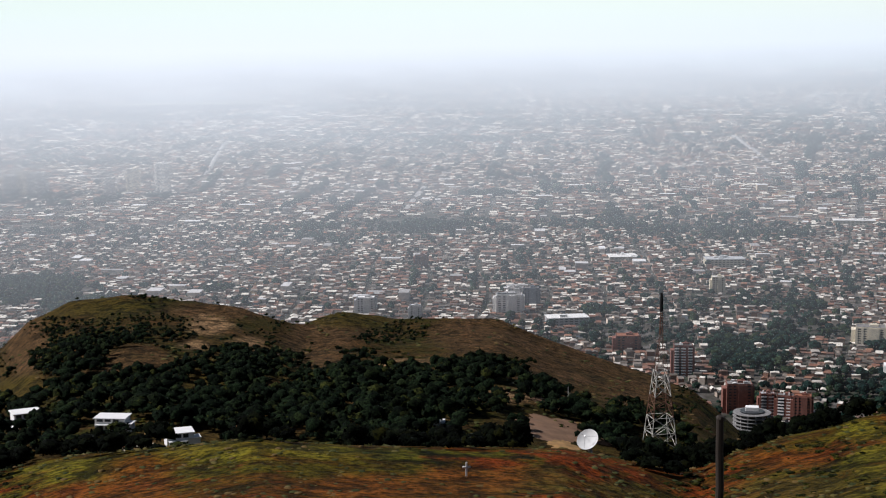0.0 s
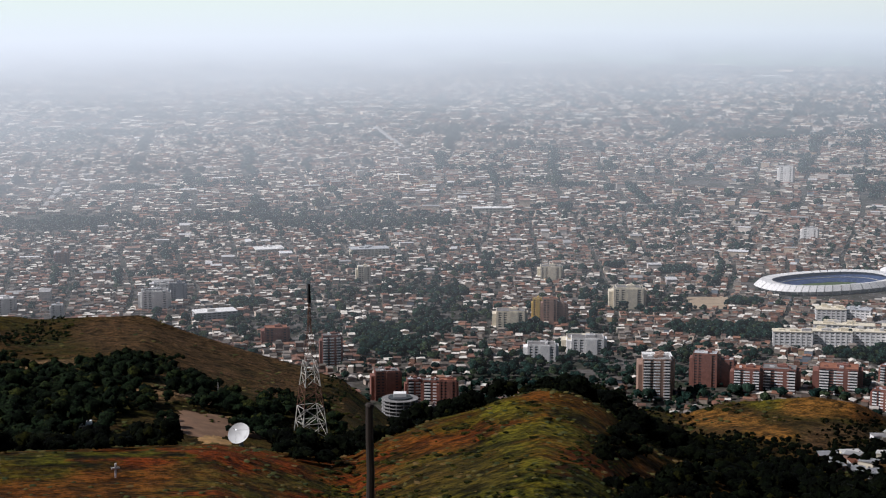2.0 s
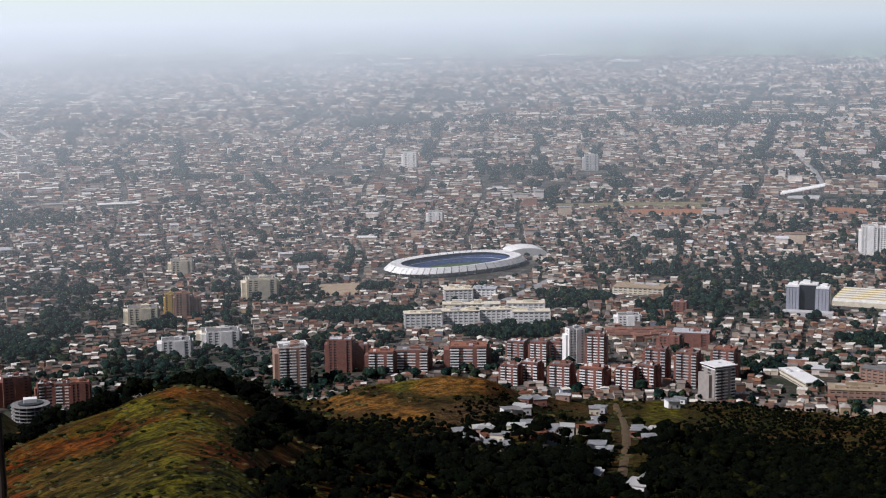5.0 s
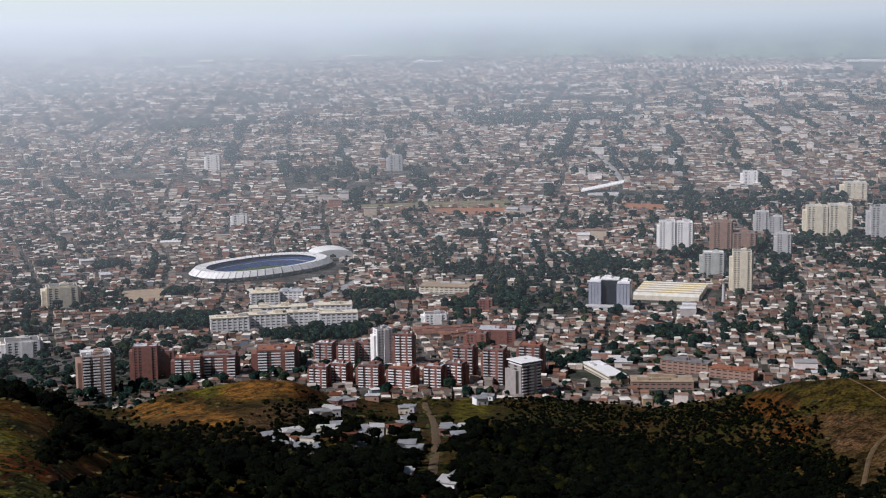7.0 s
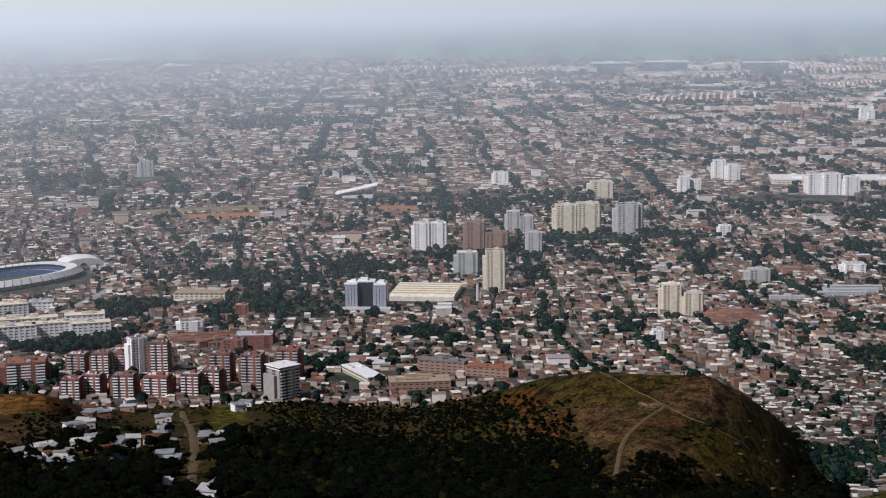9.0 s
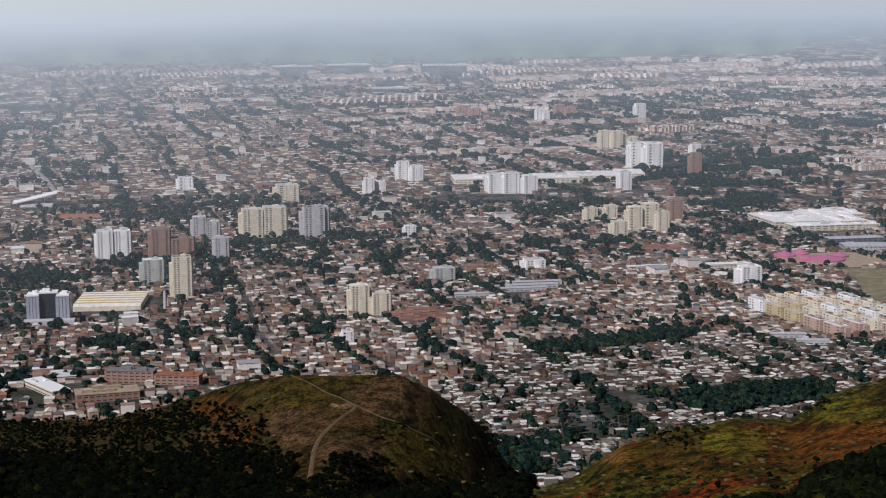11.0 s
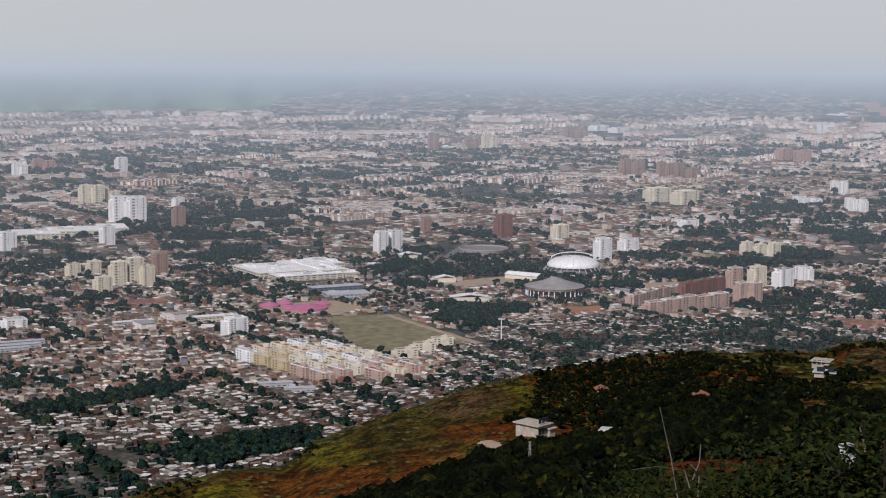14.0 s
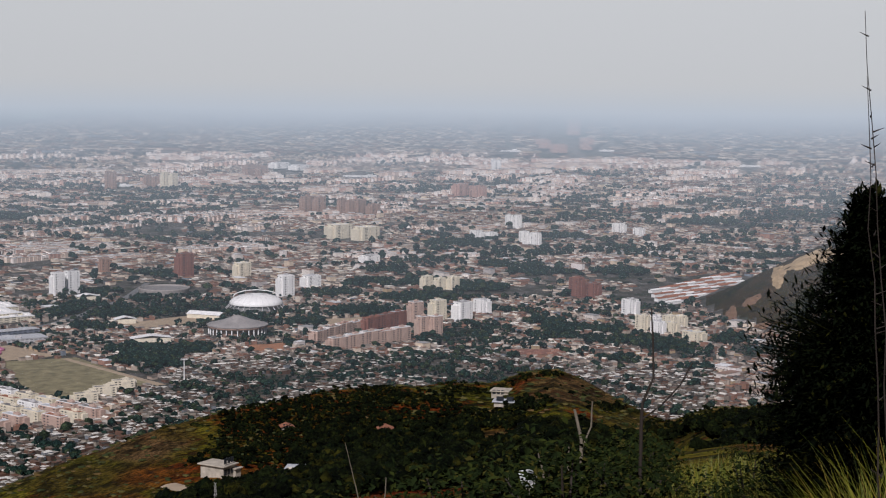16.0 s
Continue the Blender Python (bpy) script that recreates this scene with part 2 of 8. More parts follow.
def waves(x, y, size, seed, octaves=4, gain=0.5):
    """Smooth value noise, -1 to 1."""
    total, amp, norm = 0.0, 1.0, 0.0
    for k in range(octaves):
        u, v = x / size * 2 ** k + 17.3 * k, y / size * 2 ** k - 9.1 * k
        iu, iv = np.floor(u), np.floor(v)
        fu, fv = u - iu, v - iv
        fu, fv = fu * fu * (3 - 2 * fu), fv * fv * (3 - 2 * fv)
        a, b = lattice(iu, iv, seed + k), lattice(iu + 1, iv, seed + k)
        c, d = lattice(iu, iv + 1, seed + k), lattice(iu + 1, iv + 1, seed + k)
        total = total + amp * (2 * (a + (b - a) * fu + (c - a) * fv + (a - b - c + d) * fu * fv) - 1)
        norm += amp
        amp *= gain
    return total / norm


def height(b, r):
    """Height of the ground at a bearing (degrees) and a distance from the viewpoint."""
    def drop(t):
        rr = np.interp(b, t[0], t[1])
        return rr, EYE - rr * np.tan(np.radians(np.interp(b, t[0], t[2])))
    rn, zn = drop(NEAR)
    rv, zv = drop(DIP)
    rm, zm = drop(RIDGE)
    zm = np.maximum(zm, 6.0)
    zv = np.maximum(zv, zm * 0.6 + 5)
    near_slope = np.interp(b, (-180, 60, 76, 90, 97, 110, 180), (0.45, 0.42, 0.22, 0.19, 0.16, 0.16, 0.45))
    o = np.zeros_like(r)
    foot = np.interp(b, (-180, 84, 89, 92, 95, 103, 180), (0.42, 0.34, 0.29, 0.225, 0.215, 0.21, 0.4))
    near_foot = np.interp(b, (-180, 56, 62, 90, 94, 180), (0.6, 0.6, 0.76, 0.76, 0.6, 0.6))
    deep = np.interp(b, (-180, 58, 66, 86, 92, 103, 180), (4.5, 4.5, 3.0, 3.0, 1.6, 1.2, 4.5))
    apron = EYE - near_foot * rn * np.tan(np.radians(np.interp(b, NEAR[0], NEAR[2]) + deep))
    rs = [o, o + 14, o + 70, near_foot * rn, rn, rv, rm, rm + 280, o + 1e5]
    zs = [o + EYE - 1.7, EYE - 1.7 - 14 * near_slope, EYE - 70 * foot, apron, zn, zv, zm, o, o]
    z = o.copy()
    for k in range(len(rs) - 1):
        t = np.clip((r - rs[k]) / np.maximum(rs[k + 1] - rs[k], 1e-6), 0, 1)
        s = t if k in (0, 1, 2) else 0.45 * t + 0.55 * t * t * (3 - 2 * t)
        z = np.where((r >= rs[k]) & (r < rs[k + 1]), zs[k] + (zs[k + 1] - zs[k]) * s, z)
    x, y = r * np.sin(np.radians(b)), r * np.cos(np.radians(b))
    rough = np.clip((r - 20) / 120, 0, 1) * np.clip((rm + 200 - r) / 200, 0, 1)
    z = z + rough * np.minimum(r, 900) * (0.0055 * waves(x, y, 110, 3, 5, 0.55))
    z = z + np.clip((12 - np.abs(r - 14)) / 12, 0, 1) * 0.25 * waves(x, y, 4, 8, 3)
    # the quarried hill beyond the last suburb
    qx, qy = 2900 * math.sin(radians(100.0)), 2900 * math.cos(radians(100.0))
    q = np.hypot((x - qx) / 440, (y - qy) / 375)
    z = z + 195 * np.clip(1 - q, 0, 1) ** 1.2 * (1 + 0.18 * waves(x, y, 90, 5, 4))
    return z + np.where(r > FLAT, EYE * (1 - r / np.maximum(reach_to_plan(r), 1.0)), 0)


def ground_at(x, y):
    b, r = np.degrees(np.arctan2(x, y)), np.hypot(x, y)
    return height(np.asarray(b, dtype=float), np.asarray(r, dtype=float))


def spot(bearing, distance):
    x, y = distance * math.sin(radians(bearing)), distance * math.cos(radians(bearing))
    return x, y, float(ground_at(np.array([x]), np.array([y]))[0])


def mesh_from(name, verts, faces, sizes, slots=None, materials=()):
    """A mesh from flat arrays: vertex places, corner indices and corners a face."""
    me = bpy.data.meshes.new(name)
    me.vertices.add(len(verts))
    me.vertices.foreach_set("co", np.asarray(verts, dtype=np.float32).ravel())
    sizes = np.asarray(sizes, dtype=np.int32)
    me.loops.add(int(sizes.sum()))
    me.loops.foreach_set("vertex_index", np.asarray(faces, dtype=np.int32).ravel())
    me.polygons.add(len(sizes))
    me.polygons.foreach_set("loop_start", np.concatenate(([0], np.cumsum(sizes)[:-1])).astype(np.int32))
    me.polygons.foreach_set("loop_total", sizes)
    for m in materials:
        me.materials.append(m)
    if slots is not None:
        me.polygons.foreach_set("material_index", np.asarray(slots, dtype=np.int32))
    me.polygons.foreach_set("use_smooth", np.zeros(len(sizes), dtype=bool))
    me.update(calc_edges=True)
    return me


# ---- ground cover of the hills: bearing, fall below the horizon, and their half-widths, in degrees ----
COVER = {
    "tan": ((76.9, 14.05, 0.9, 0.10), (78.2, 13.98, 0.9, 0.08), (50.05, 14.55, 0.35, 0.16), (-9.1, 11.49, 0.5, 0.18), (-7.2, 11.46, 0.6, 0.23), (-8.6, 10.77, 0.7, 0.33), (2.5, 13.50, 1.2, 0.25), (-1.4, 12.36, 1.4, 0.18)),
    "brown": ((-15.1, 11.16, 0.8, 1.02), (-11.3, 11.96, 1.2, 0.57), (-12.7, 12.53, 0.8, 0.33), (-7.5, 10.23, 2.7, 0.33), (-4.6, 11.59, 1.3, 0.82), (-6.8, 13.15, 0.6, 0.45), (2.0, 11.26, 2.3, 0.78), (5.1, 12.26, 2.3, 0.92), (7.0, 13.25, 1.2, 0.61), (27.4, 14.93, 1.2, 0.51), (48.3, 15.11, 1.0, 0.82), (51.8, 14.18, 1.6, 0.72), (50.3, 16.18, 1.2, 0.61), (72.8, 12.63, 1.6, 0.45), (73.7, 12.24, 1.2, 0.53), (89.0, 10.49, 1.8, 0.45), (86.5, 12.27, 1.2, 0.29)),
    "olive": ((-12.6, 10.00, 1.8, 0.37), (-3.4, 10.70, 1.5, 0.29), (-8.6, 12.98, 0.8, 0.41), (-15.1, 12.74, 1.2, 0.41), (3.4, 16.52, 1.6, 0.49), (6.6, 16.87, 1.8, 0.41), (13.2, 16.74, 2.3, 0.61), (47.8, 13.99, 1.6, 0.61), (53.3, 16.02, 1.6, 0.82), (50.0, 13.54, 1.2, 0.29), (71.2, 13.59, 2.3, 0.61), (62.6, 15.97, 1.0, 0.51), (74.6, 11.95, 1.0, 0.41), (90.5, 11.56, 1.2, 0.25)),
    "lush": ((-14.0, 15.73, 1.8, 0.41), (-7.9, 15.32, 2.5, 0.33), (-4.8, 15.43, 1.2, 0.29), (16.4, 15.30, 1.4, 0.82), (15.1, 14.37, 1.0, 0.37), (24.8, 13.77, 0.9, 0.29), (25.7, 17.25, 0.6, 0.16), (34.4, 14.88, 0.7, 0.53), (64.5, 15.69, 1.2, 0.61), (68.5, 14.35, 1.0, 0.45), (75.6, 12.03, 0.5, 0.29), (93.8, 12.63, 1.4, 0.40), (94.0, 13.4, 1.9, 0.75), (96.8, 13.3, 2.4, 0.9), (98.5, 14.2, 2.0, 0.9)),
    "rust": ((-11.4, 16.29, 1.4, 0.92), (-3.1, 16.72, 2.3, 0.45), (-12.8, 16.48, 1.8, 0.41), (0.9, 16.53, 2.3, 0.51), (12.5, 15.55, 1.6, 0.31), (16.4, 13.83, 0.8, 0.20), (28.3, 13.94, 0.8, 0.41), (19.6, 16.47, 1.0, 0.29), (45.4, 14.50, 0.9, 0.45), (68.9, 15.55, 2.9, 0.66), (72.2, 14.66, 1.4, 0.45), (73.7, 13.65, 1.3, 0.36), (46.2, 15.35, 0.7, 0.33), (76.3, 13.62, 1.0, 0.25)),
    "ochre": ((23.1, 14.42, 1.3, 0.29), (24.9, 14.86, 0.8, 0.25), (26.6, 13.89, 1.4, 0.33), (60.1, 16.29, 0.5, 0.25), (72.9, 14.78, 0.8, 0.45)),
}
WOODS = ((-11.4, 10.95, 2.7, 0.57), (-13.6, 11.84, 1.4, 0.72), (-7.6, 12.32, 1.4, 0.72), (-9.5, 13.65, 6.1, 1.23), (-1.8, 11.34, 1.1, 0.33), (1.3, 12.85, 1.8, 0.29), (-1.8, 14.08, 4.1, 1.13), (4.5, 14.30, 1.2, 0.37), (-14.2, 10.62, 1.0, 0.33), (-5.9, 12.17, 0.8, 0.29), (20.2, 15.25, 2.3, 1.43), (18.5, 14.02, 0.8, 0.29), (22.3, 16.05, 2.0, 0.92), (27.9, 14.64, 1.2, 0.57), (24.9, 16.02, 2.5, 0.92), (28.7, 15.37, 1.8, 0.57), (29.5, 17.21, 2.3, 0.57), (37.1, 15.49, 2.5, 1.23))
WOODS += ((41.1, 15.83, 3.3, 1.84), (44.8, 16.50, 1.6, 1.02), (38.0, 17.09, 3.7, 0.82), (46.2, 16.83, 2.5, 0.72), (49.0, 17.35, 4.1, 0.41), (65.2, 14.32, 2.7, 0.37), (62.5, 15.51, 1.2, 0.49), (56.3, 16.23, 0.8, 1.02), (77.7, 11.44, 1.6, 1.02), (80.1, 10.92, 2.5, 0.72), (77.2, 15.05, 3.3, 1.02), (73.5, 15.62, 0.8, 0.41), (78.2, 11.61, 2.3, 0.82), (81.1, 10.81, 1.8, 0.57), (84.9, 10.78, 0.8, 0.49), (82.4, 13.03, 3.3, 0.82), (87.4, 13.16, 2.0, 1.02), (93.9, 11.42, 2.3, 0.45))
WOODS += ((8.8, 13.3, 1.2, 0.75), (7.5, 14.25, 1.3, 0.50), (1.8, 12.47, 1.6, 0.20), (3.7, 13.50, 1.0, 0.28), (7.1, 15.25, 2.4, 0.28), (5.3, 14.70, 1.6, 0.28), (-2.6, 11.45, 0.7, 0.25), (18.8, 16.3, 1.5, 1.0), (18.2, 16.9, 1.6, 0.4), (79.0, 12.2, 3.5, 1.2), (83.0, 11.8, 3.0, 1.0), (80.5, 12.6, 3.0, 1.0), (49.2, 16.7, 2.6, 0.45), (46.4, 15.7, 0.9, 0.8), (43.6, 15.0, 1.5, 0.45), (37.5, 14.6, 2.0, 0.5), (40.5, 14.7, 2.5, 0.5), (43.5, 14.6, 1.5, 0.4), (45.4, 14.9, 0.9, 0.5), (39.2, 15.1, 2.2, 0.4), (42.2, 15.2, 2.0, 0.4), (37.6, 15.9, 1.8, 0.6), (36.9, 14.5, 1.2, 0.45), (38.6, 14.3, 1.6, 0.3))


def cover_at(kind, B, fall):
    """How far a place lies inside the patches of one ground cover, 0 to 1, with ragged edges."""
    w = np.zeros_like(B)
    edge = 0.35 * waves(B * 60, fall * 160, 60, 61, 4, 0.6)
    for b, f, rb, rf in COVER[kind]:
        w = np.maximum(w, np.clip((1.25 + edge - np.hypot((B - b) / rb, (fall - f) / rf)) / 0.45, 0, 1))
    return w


# ---- ground ----
def build_ground():
    bs = np.concatenate((np.arange(-180, -24, 4.0), np.arange(-24, 108, 0.3), np.arange(108, 180.1, 4.0)))
    rs = np.concatenate(([0.0], np.geomspace(0.6, 200, 56), np.linspace(205, 1100, 190), np.linspace(1125, 2350, 29), np.linspace(2375, 3000, 44), plan_to_reach(np.geomspace(3080, 60000, 46))))
    B, R = np.meshgrid(bs, rs)
    Z = height(B, R)
    V = np.stack((R * np.sin(np.radians(B)), R * np.cos(np.radians(B)), Z), -1).reshape(-1, 3)
    nb, nr = len(bs), len(rs)
    i = (np.arange(nr - 1)[:, None] * nb + np.arange(nb - 1)[None, :])
    F = np.stack((i, i + nb, i + nb + 1, i + 1), -1).reshape(-1, 4)[:, ::-1]
    mid_r = np.repeat(0.5 * (rs[1:] + rs[:-1]), nb - 1)
    mid_b = np.tile(0.5 * (bs[1:] + bs[:-1]), nr - 1)
    rm = np.interp(mid_b, RIDGE[0], RIDGE[1])
    steep = Z[:-1, :-1].ravel() > 14
    slot = np.where((mid_r < rm + 200) | (steep & (mid_r < 3000)), 0, 1)
    slot = np.where((slot == 0) & (mid_r > np.interp(mid_b, NEAR[0], NEAR[1]) + 90), 3, slot)
    slot = np.where(reach_to_plan(mid_r) > np.interp(mid_b, (-20, 30, 50, 66, 80), (15000, 11000, 9800, 11000, 60000)), 2, slot)
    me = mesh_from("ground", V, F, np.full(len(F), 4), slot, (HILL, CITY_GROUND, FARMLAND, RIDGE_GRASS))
    me.polygons.foreach_set("use_smooth", np.ones(len(F), dtype=bool))
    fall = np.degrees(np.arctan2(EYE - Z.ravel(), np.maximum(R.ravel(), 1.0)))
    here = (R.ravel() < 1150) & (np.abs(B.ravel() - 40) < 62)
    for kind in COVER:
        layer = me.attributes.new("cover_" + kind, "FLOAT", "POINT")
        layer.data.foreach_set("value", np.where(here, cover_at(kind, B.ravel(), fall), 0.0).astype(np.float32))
    tagged(new("ground", me), "grassy foothills falling to a wide city plain", "ground", kind="structure")


build_ground()

# ---- painted haze sheet over the far plain ----
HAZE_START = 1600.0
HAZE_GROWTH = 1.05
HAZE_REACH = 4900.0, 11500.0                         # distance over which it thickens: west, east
# Haze and sky brightness painted as tints, whiter west towards the sun.
HAZE_TINT = (0.86, 0.935, 0.975), (0.40, 0.475, 0.52)   # west, east
SKY_TINT = (0.86, 0.985, 0.895), (0.465, 0.495, 0.475)


def veil_material():
    """Painted haze: clear near its edge, thicker further out and to the west; a diffuse tint lit by sun and sky."""
    m = bpy.data.materials.new("painted_haze")
    m.use_nodes = True
    n, l = m.node_tree.nodes, m.node_tree.links
    n.clear()

    def calc(op, a, b=None):
        k = n.new("ShaderNodeMath")
        k.operation = op
        for sock, v in zip(k.inputs, (a, b)):
            if v is None:
                continue
            if isinstance(v, (int, float)):
                sock.default_value = v
            else:
                l.new(v, sock)
        return k.outputs[0]

    def spread(v, a, b, c, d):
        k = n.new("ShaderNodeMapRange")
        k.interpolation_type = "SMOOTHSTEP"
        l.new(v, k.inputs[0])
        for sock, q in zip(list(k.inputs)[1:5], (a, b, c, d)):
            sock.default_value = q
        return k.outputs[0]

    geo, xyz = n.new("ShaderNodeNewGeometry"), n.new("ShaderNodeSeparateXYZ")
    l.new(geo.outputs["Position"], xyz.inputs[0])
    x, y, z = xyz.outputs
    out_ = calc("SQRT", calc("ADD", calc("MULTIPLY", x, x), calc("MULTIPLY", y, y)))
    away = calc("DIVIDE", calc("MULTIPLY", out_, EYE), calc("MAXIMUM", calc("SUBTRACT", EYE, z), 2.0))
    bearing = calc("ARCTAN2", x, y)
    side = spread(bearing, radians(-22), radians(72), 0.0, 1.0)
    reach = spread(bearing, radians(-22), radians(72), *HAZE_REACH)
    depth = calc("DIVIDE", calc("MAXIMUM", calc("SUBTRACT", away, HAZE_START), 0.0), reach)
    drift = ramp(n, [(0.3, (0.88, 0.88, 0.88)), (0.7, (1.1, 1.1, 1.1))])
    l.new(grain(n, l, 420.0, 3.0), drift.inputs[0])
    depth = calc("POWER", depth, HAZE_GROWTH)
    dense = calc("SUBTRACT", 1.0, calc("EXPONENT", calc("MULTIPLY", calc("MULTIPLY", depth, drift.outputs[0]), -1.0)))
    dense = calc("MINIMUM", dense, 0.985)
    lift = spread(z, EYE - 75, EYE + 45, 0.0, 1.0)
    tint = mixed(n, l, "MIX", mixed(n, l, "MIX", *HAZE_TINT, side), mixed(n, l, "MIX", *SKY_TINT, side), lift)
    out, mix, clear, haze_bsdf = (n.new("ShaderNode" + q) for q in ("OutputMaterial", "MixShader", "BsdfTransparent", "BsdfDiffuse"))
    l.new(tint, haze_bsdf.inputs[0])
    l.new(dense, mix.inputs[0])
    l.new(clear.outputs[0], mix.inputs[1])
    l.new(haze_bsdf.outputs[0], mix.inputs[2])
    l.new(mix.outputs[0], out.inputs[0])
    return m


def haze_sheet():
    """One sheet, painted as haze, that lies over the plain and slopes up into the sky at its rim."""
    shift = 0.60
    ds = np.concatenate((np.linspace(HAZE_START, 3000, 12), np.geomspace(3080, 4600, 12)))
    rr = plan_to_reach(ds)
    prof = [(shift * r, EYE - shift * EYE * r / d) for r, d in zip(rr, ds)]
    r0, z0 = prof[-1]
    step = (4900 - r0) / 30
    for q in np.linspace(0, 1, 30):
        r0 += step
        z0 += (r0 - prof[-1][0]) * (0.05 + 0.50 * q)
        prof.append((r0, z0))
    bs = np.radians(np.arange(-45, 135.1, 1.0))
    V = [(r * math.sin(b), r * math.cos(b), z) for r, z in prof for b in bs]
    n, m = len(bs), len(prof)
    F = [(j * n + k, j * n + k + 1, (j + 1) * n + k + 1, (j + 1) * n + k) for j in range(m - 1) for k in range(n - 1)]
    me = mesh_from("haze_sheet", V, np.array(F)[:, ::-1], np.full(len(F), 4), None, (veil_material(),))
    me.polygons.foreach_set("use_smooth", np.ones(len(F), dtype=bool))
    ob = new("haze_sheet", me)
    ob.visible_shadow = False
    tagged(ob, "sheet with pale haze painted on, over the far plain", "haze", kind="structure")


haze_sheet()


# ---- houses of the plain ----
SECTORS = ((-19.0, 12.0, radians(-4.0)), (12.0, 22.0, radians(-15.0)), (22.0, 35.0, radians(-28.0)), (35.0, 103.0, radians(-40.0)))   # bearings and the turn of their street grid


def grid_at(bearing):
    return [g for b0, b1, g in SECTORS if bearing >= b0][-1] if bearing >= -19 else SECTORS[0][2]


def sector_edge(X, Y):
    """Bearing, with a ragged shift so that the street grids meet along uneven lines."""
    return np.degrees(np.arctan2(X, Y)) + 2.5 * waves(X, Y, 600, 91, 3)


def world_from_plan(X, Y):
    D = np.hypot(X, Y)
    r = plan_to_reach(D)
    k = r / D
    return X * k, Y * k, k


CLEAR = []   # places where no house stands


def houses(name, X, Y, A, W, L, H, P, label, mats=(HOUSE_WALL, HOUSE_ROOF)):
    """Pitched-roof houses as one mesh: plan places, turn, width, length, eaves height and rise of the roof."""
    x, y, k = world_from_plan(X, Y)
    z = ground_at(x, y)
    base = np.array([(-.5, -.5), (.5, -.5), (.5, .5), (-.5, .5)])
    c, s = np.cos(A), np.sin(A)
    vs = []
    def corner(u, v, h):
        lx, ly = u * W, v * L
        vs.append(np.stack((x + k * (c * lx - s * ly), y + k * (s * lx + c * ly), z + k * h), -1))
    for u, v in base:
        corner(u, v, -4.0 + 0 * H)
    for u, v in base:
        corner(u, v, H)
    ov = 1.06
    for u, v in base:
        corner(u * ov, v * ov, H + 0.02)
    corner(0.0, -.5 * ov, H + P)
    corner(0.0, .5 * ov, H + P)
    V = np.stack(vs, 1)                      # n, 14, 3
    n = len(X)
    quads = np.array([(0, 1, 5, 4), (1, 2, 6, 5), (2, 3, 7, 6), (3, 0, 4, 7), (8, 12, 13, 11), (12, 9, 10, 13)])
    tris = np.array([(8, 9, 12), (10, 11, 13)])
    off = (np.arange(n) * 14)[:, None]
    corners = np.concatenate((quads.ravel(), tris.ravel()))
    F = (corners[None, :] + off).ravel()
    sizes = np.tile(np.array([4] * 6 + [3] * 2), n)
    slots = np.tile(np.array([0, 0, 0, 0, 1, 1, 0, 0]), n)
    me = mesh_from(name, V.reshape(-1, 3), F, sizes, slots, mats)
    return tagged(new(name, me), label, "houses", kind="stuff")


rng = np.random.default_rng(7)


def greenery(X, Y):
    south = np.clip((np.degrees(np.arctan2(X, Y)) - 58) / 30, 0, 1)
    out = np.clip((np.hypot(X, Y) - 2800) / 2500, 0, 1)
    return waves(X, Y, 420, 11, 4, 0.55) + 0.35 * waves(X, Y, 90, 21, 2) + 0.05 * south + 0.45 * out * (0.3 + 0.7 * south) * waves(X, Y, 1500, 15, 3)


def lots(d0, d1, lot_w, lot_l, street, rows):
    """Lots of the street grids between two distances of the plan: places and the turn of the grid."""
    XX, YY, GG = [], [], []
    for b0, b1, g in SECTORS:
        c, s = math.cos(g), math.sin(g)
        us, vs = np.arange(-d1, d1, lot_w), np.arange(-d1, d1, 2 * lot_l + street)
        U, Vv = np.meshgrid(us, vs)
        U, Vv = U.ravel(), Vv.ravel()
        gap = (np.floor(U / lot_w).astype(int) % rows) == 0
        U, Vv = U[~gap], Vv[~gap]
        near = (np.hypot(U, Vv) > d0 - 150) & (np.hypot(U, Vv) < d1 + 150)
        U, Vv = U[near], Vv[near]
        for side in (0, 1):
            u, v = U + rng.normal(0, 0.10 * lot_w, len(U)), Vv + side * lot_l + rng.normal(0, 0.06 * lot_l, len(U))
            bend, sway = 45 * waves(u, v, 700, 31, 2), 12 * waves(u, v, 170, 37, 2)
            u, v = u + bend + sway, v + 0.6 * bend - sway
            X, Y = c * u - s * v, s * u + c * v
            D, B, E = np.hypot(X, Y), np.degrees(np.arctan2(X, Y)), sector_edge(X, Y)
            edge = np.interp(B, (-20, 30, 50, 66, 80), (15000, 11000, 9800, 11000, 45000))
            keep = (D > d0) & (D < np.minimum(d1, edge)) & (B > -19) & (B < 103) & (E >= (b0 if b0 > -19 else -99)) & (E < (b1 if b1 < 103 else 199))
            XX.append(X[keep])
            YY.append(Y[keep])
            GG.append(np.full(int(keep.sum()), g))
    return np.concatenate(XX), np.concatenate(YY), np.concatenate(GG)


def on_plain(X, Y):
    x, y, k = world_from_plan(X, Y)
    D = np.hypot(X, Y)
    flat = np.where(D > FLAT, EYE * (1 - plan_to_reach(D) / D), 0)
    return ground_at(x, y) - flat < 12


def jumble(X, Y):
    """True in the crowded self-built quarters at the foot of the hills."""
    B, D = np.degrees(np.arctan2(X, Y)), np.hypot(X, Y)
    far = np.interp(B, (48, 52, 56, 64, 72, 75, 84, 93), (0, 1420, 1700, 1760, 1800, 2250, 2330, 2250)) + 90 * waves(X, Y, 180, 33, 3)
    return (D < far) & (B > 48) & (B < 94)


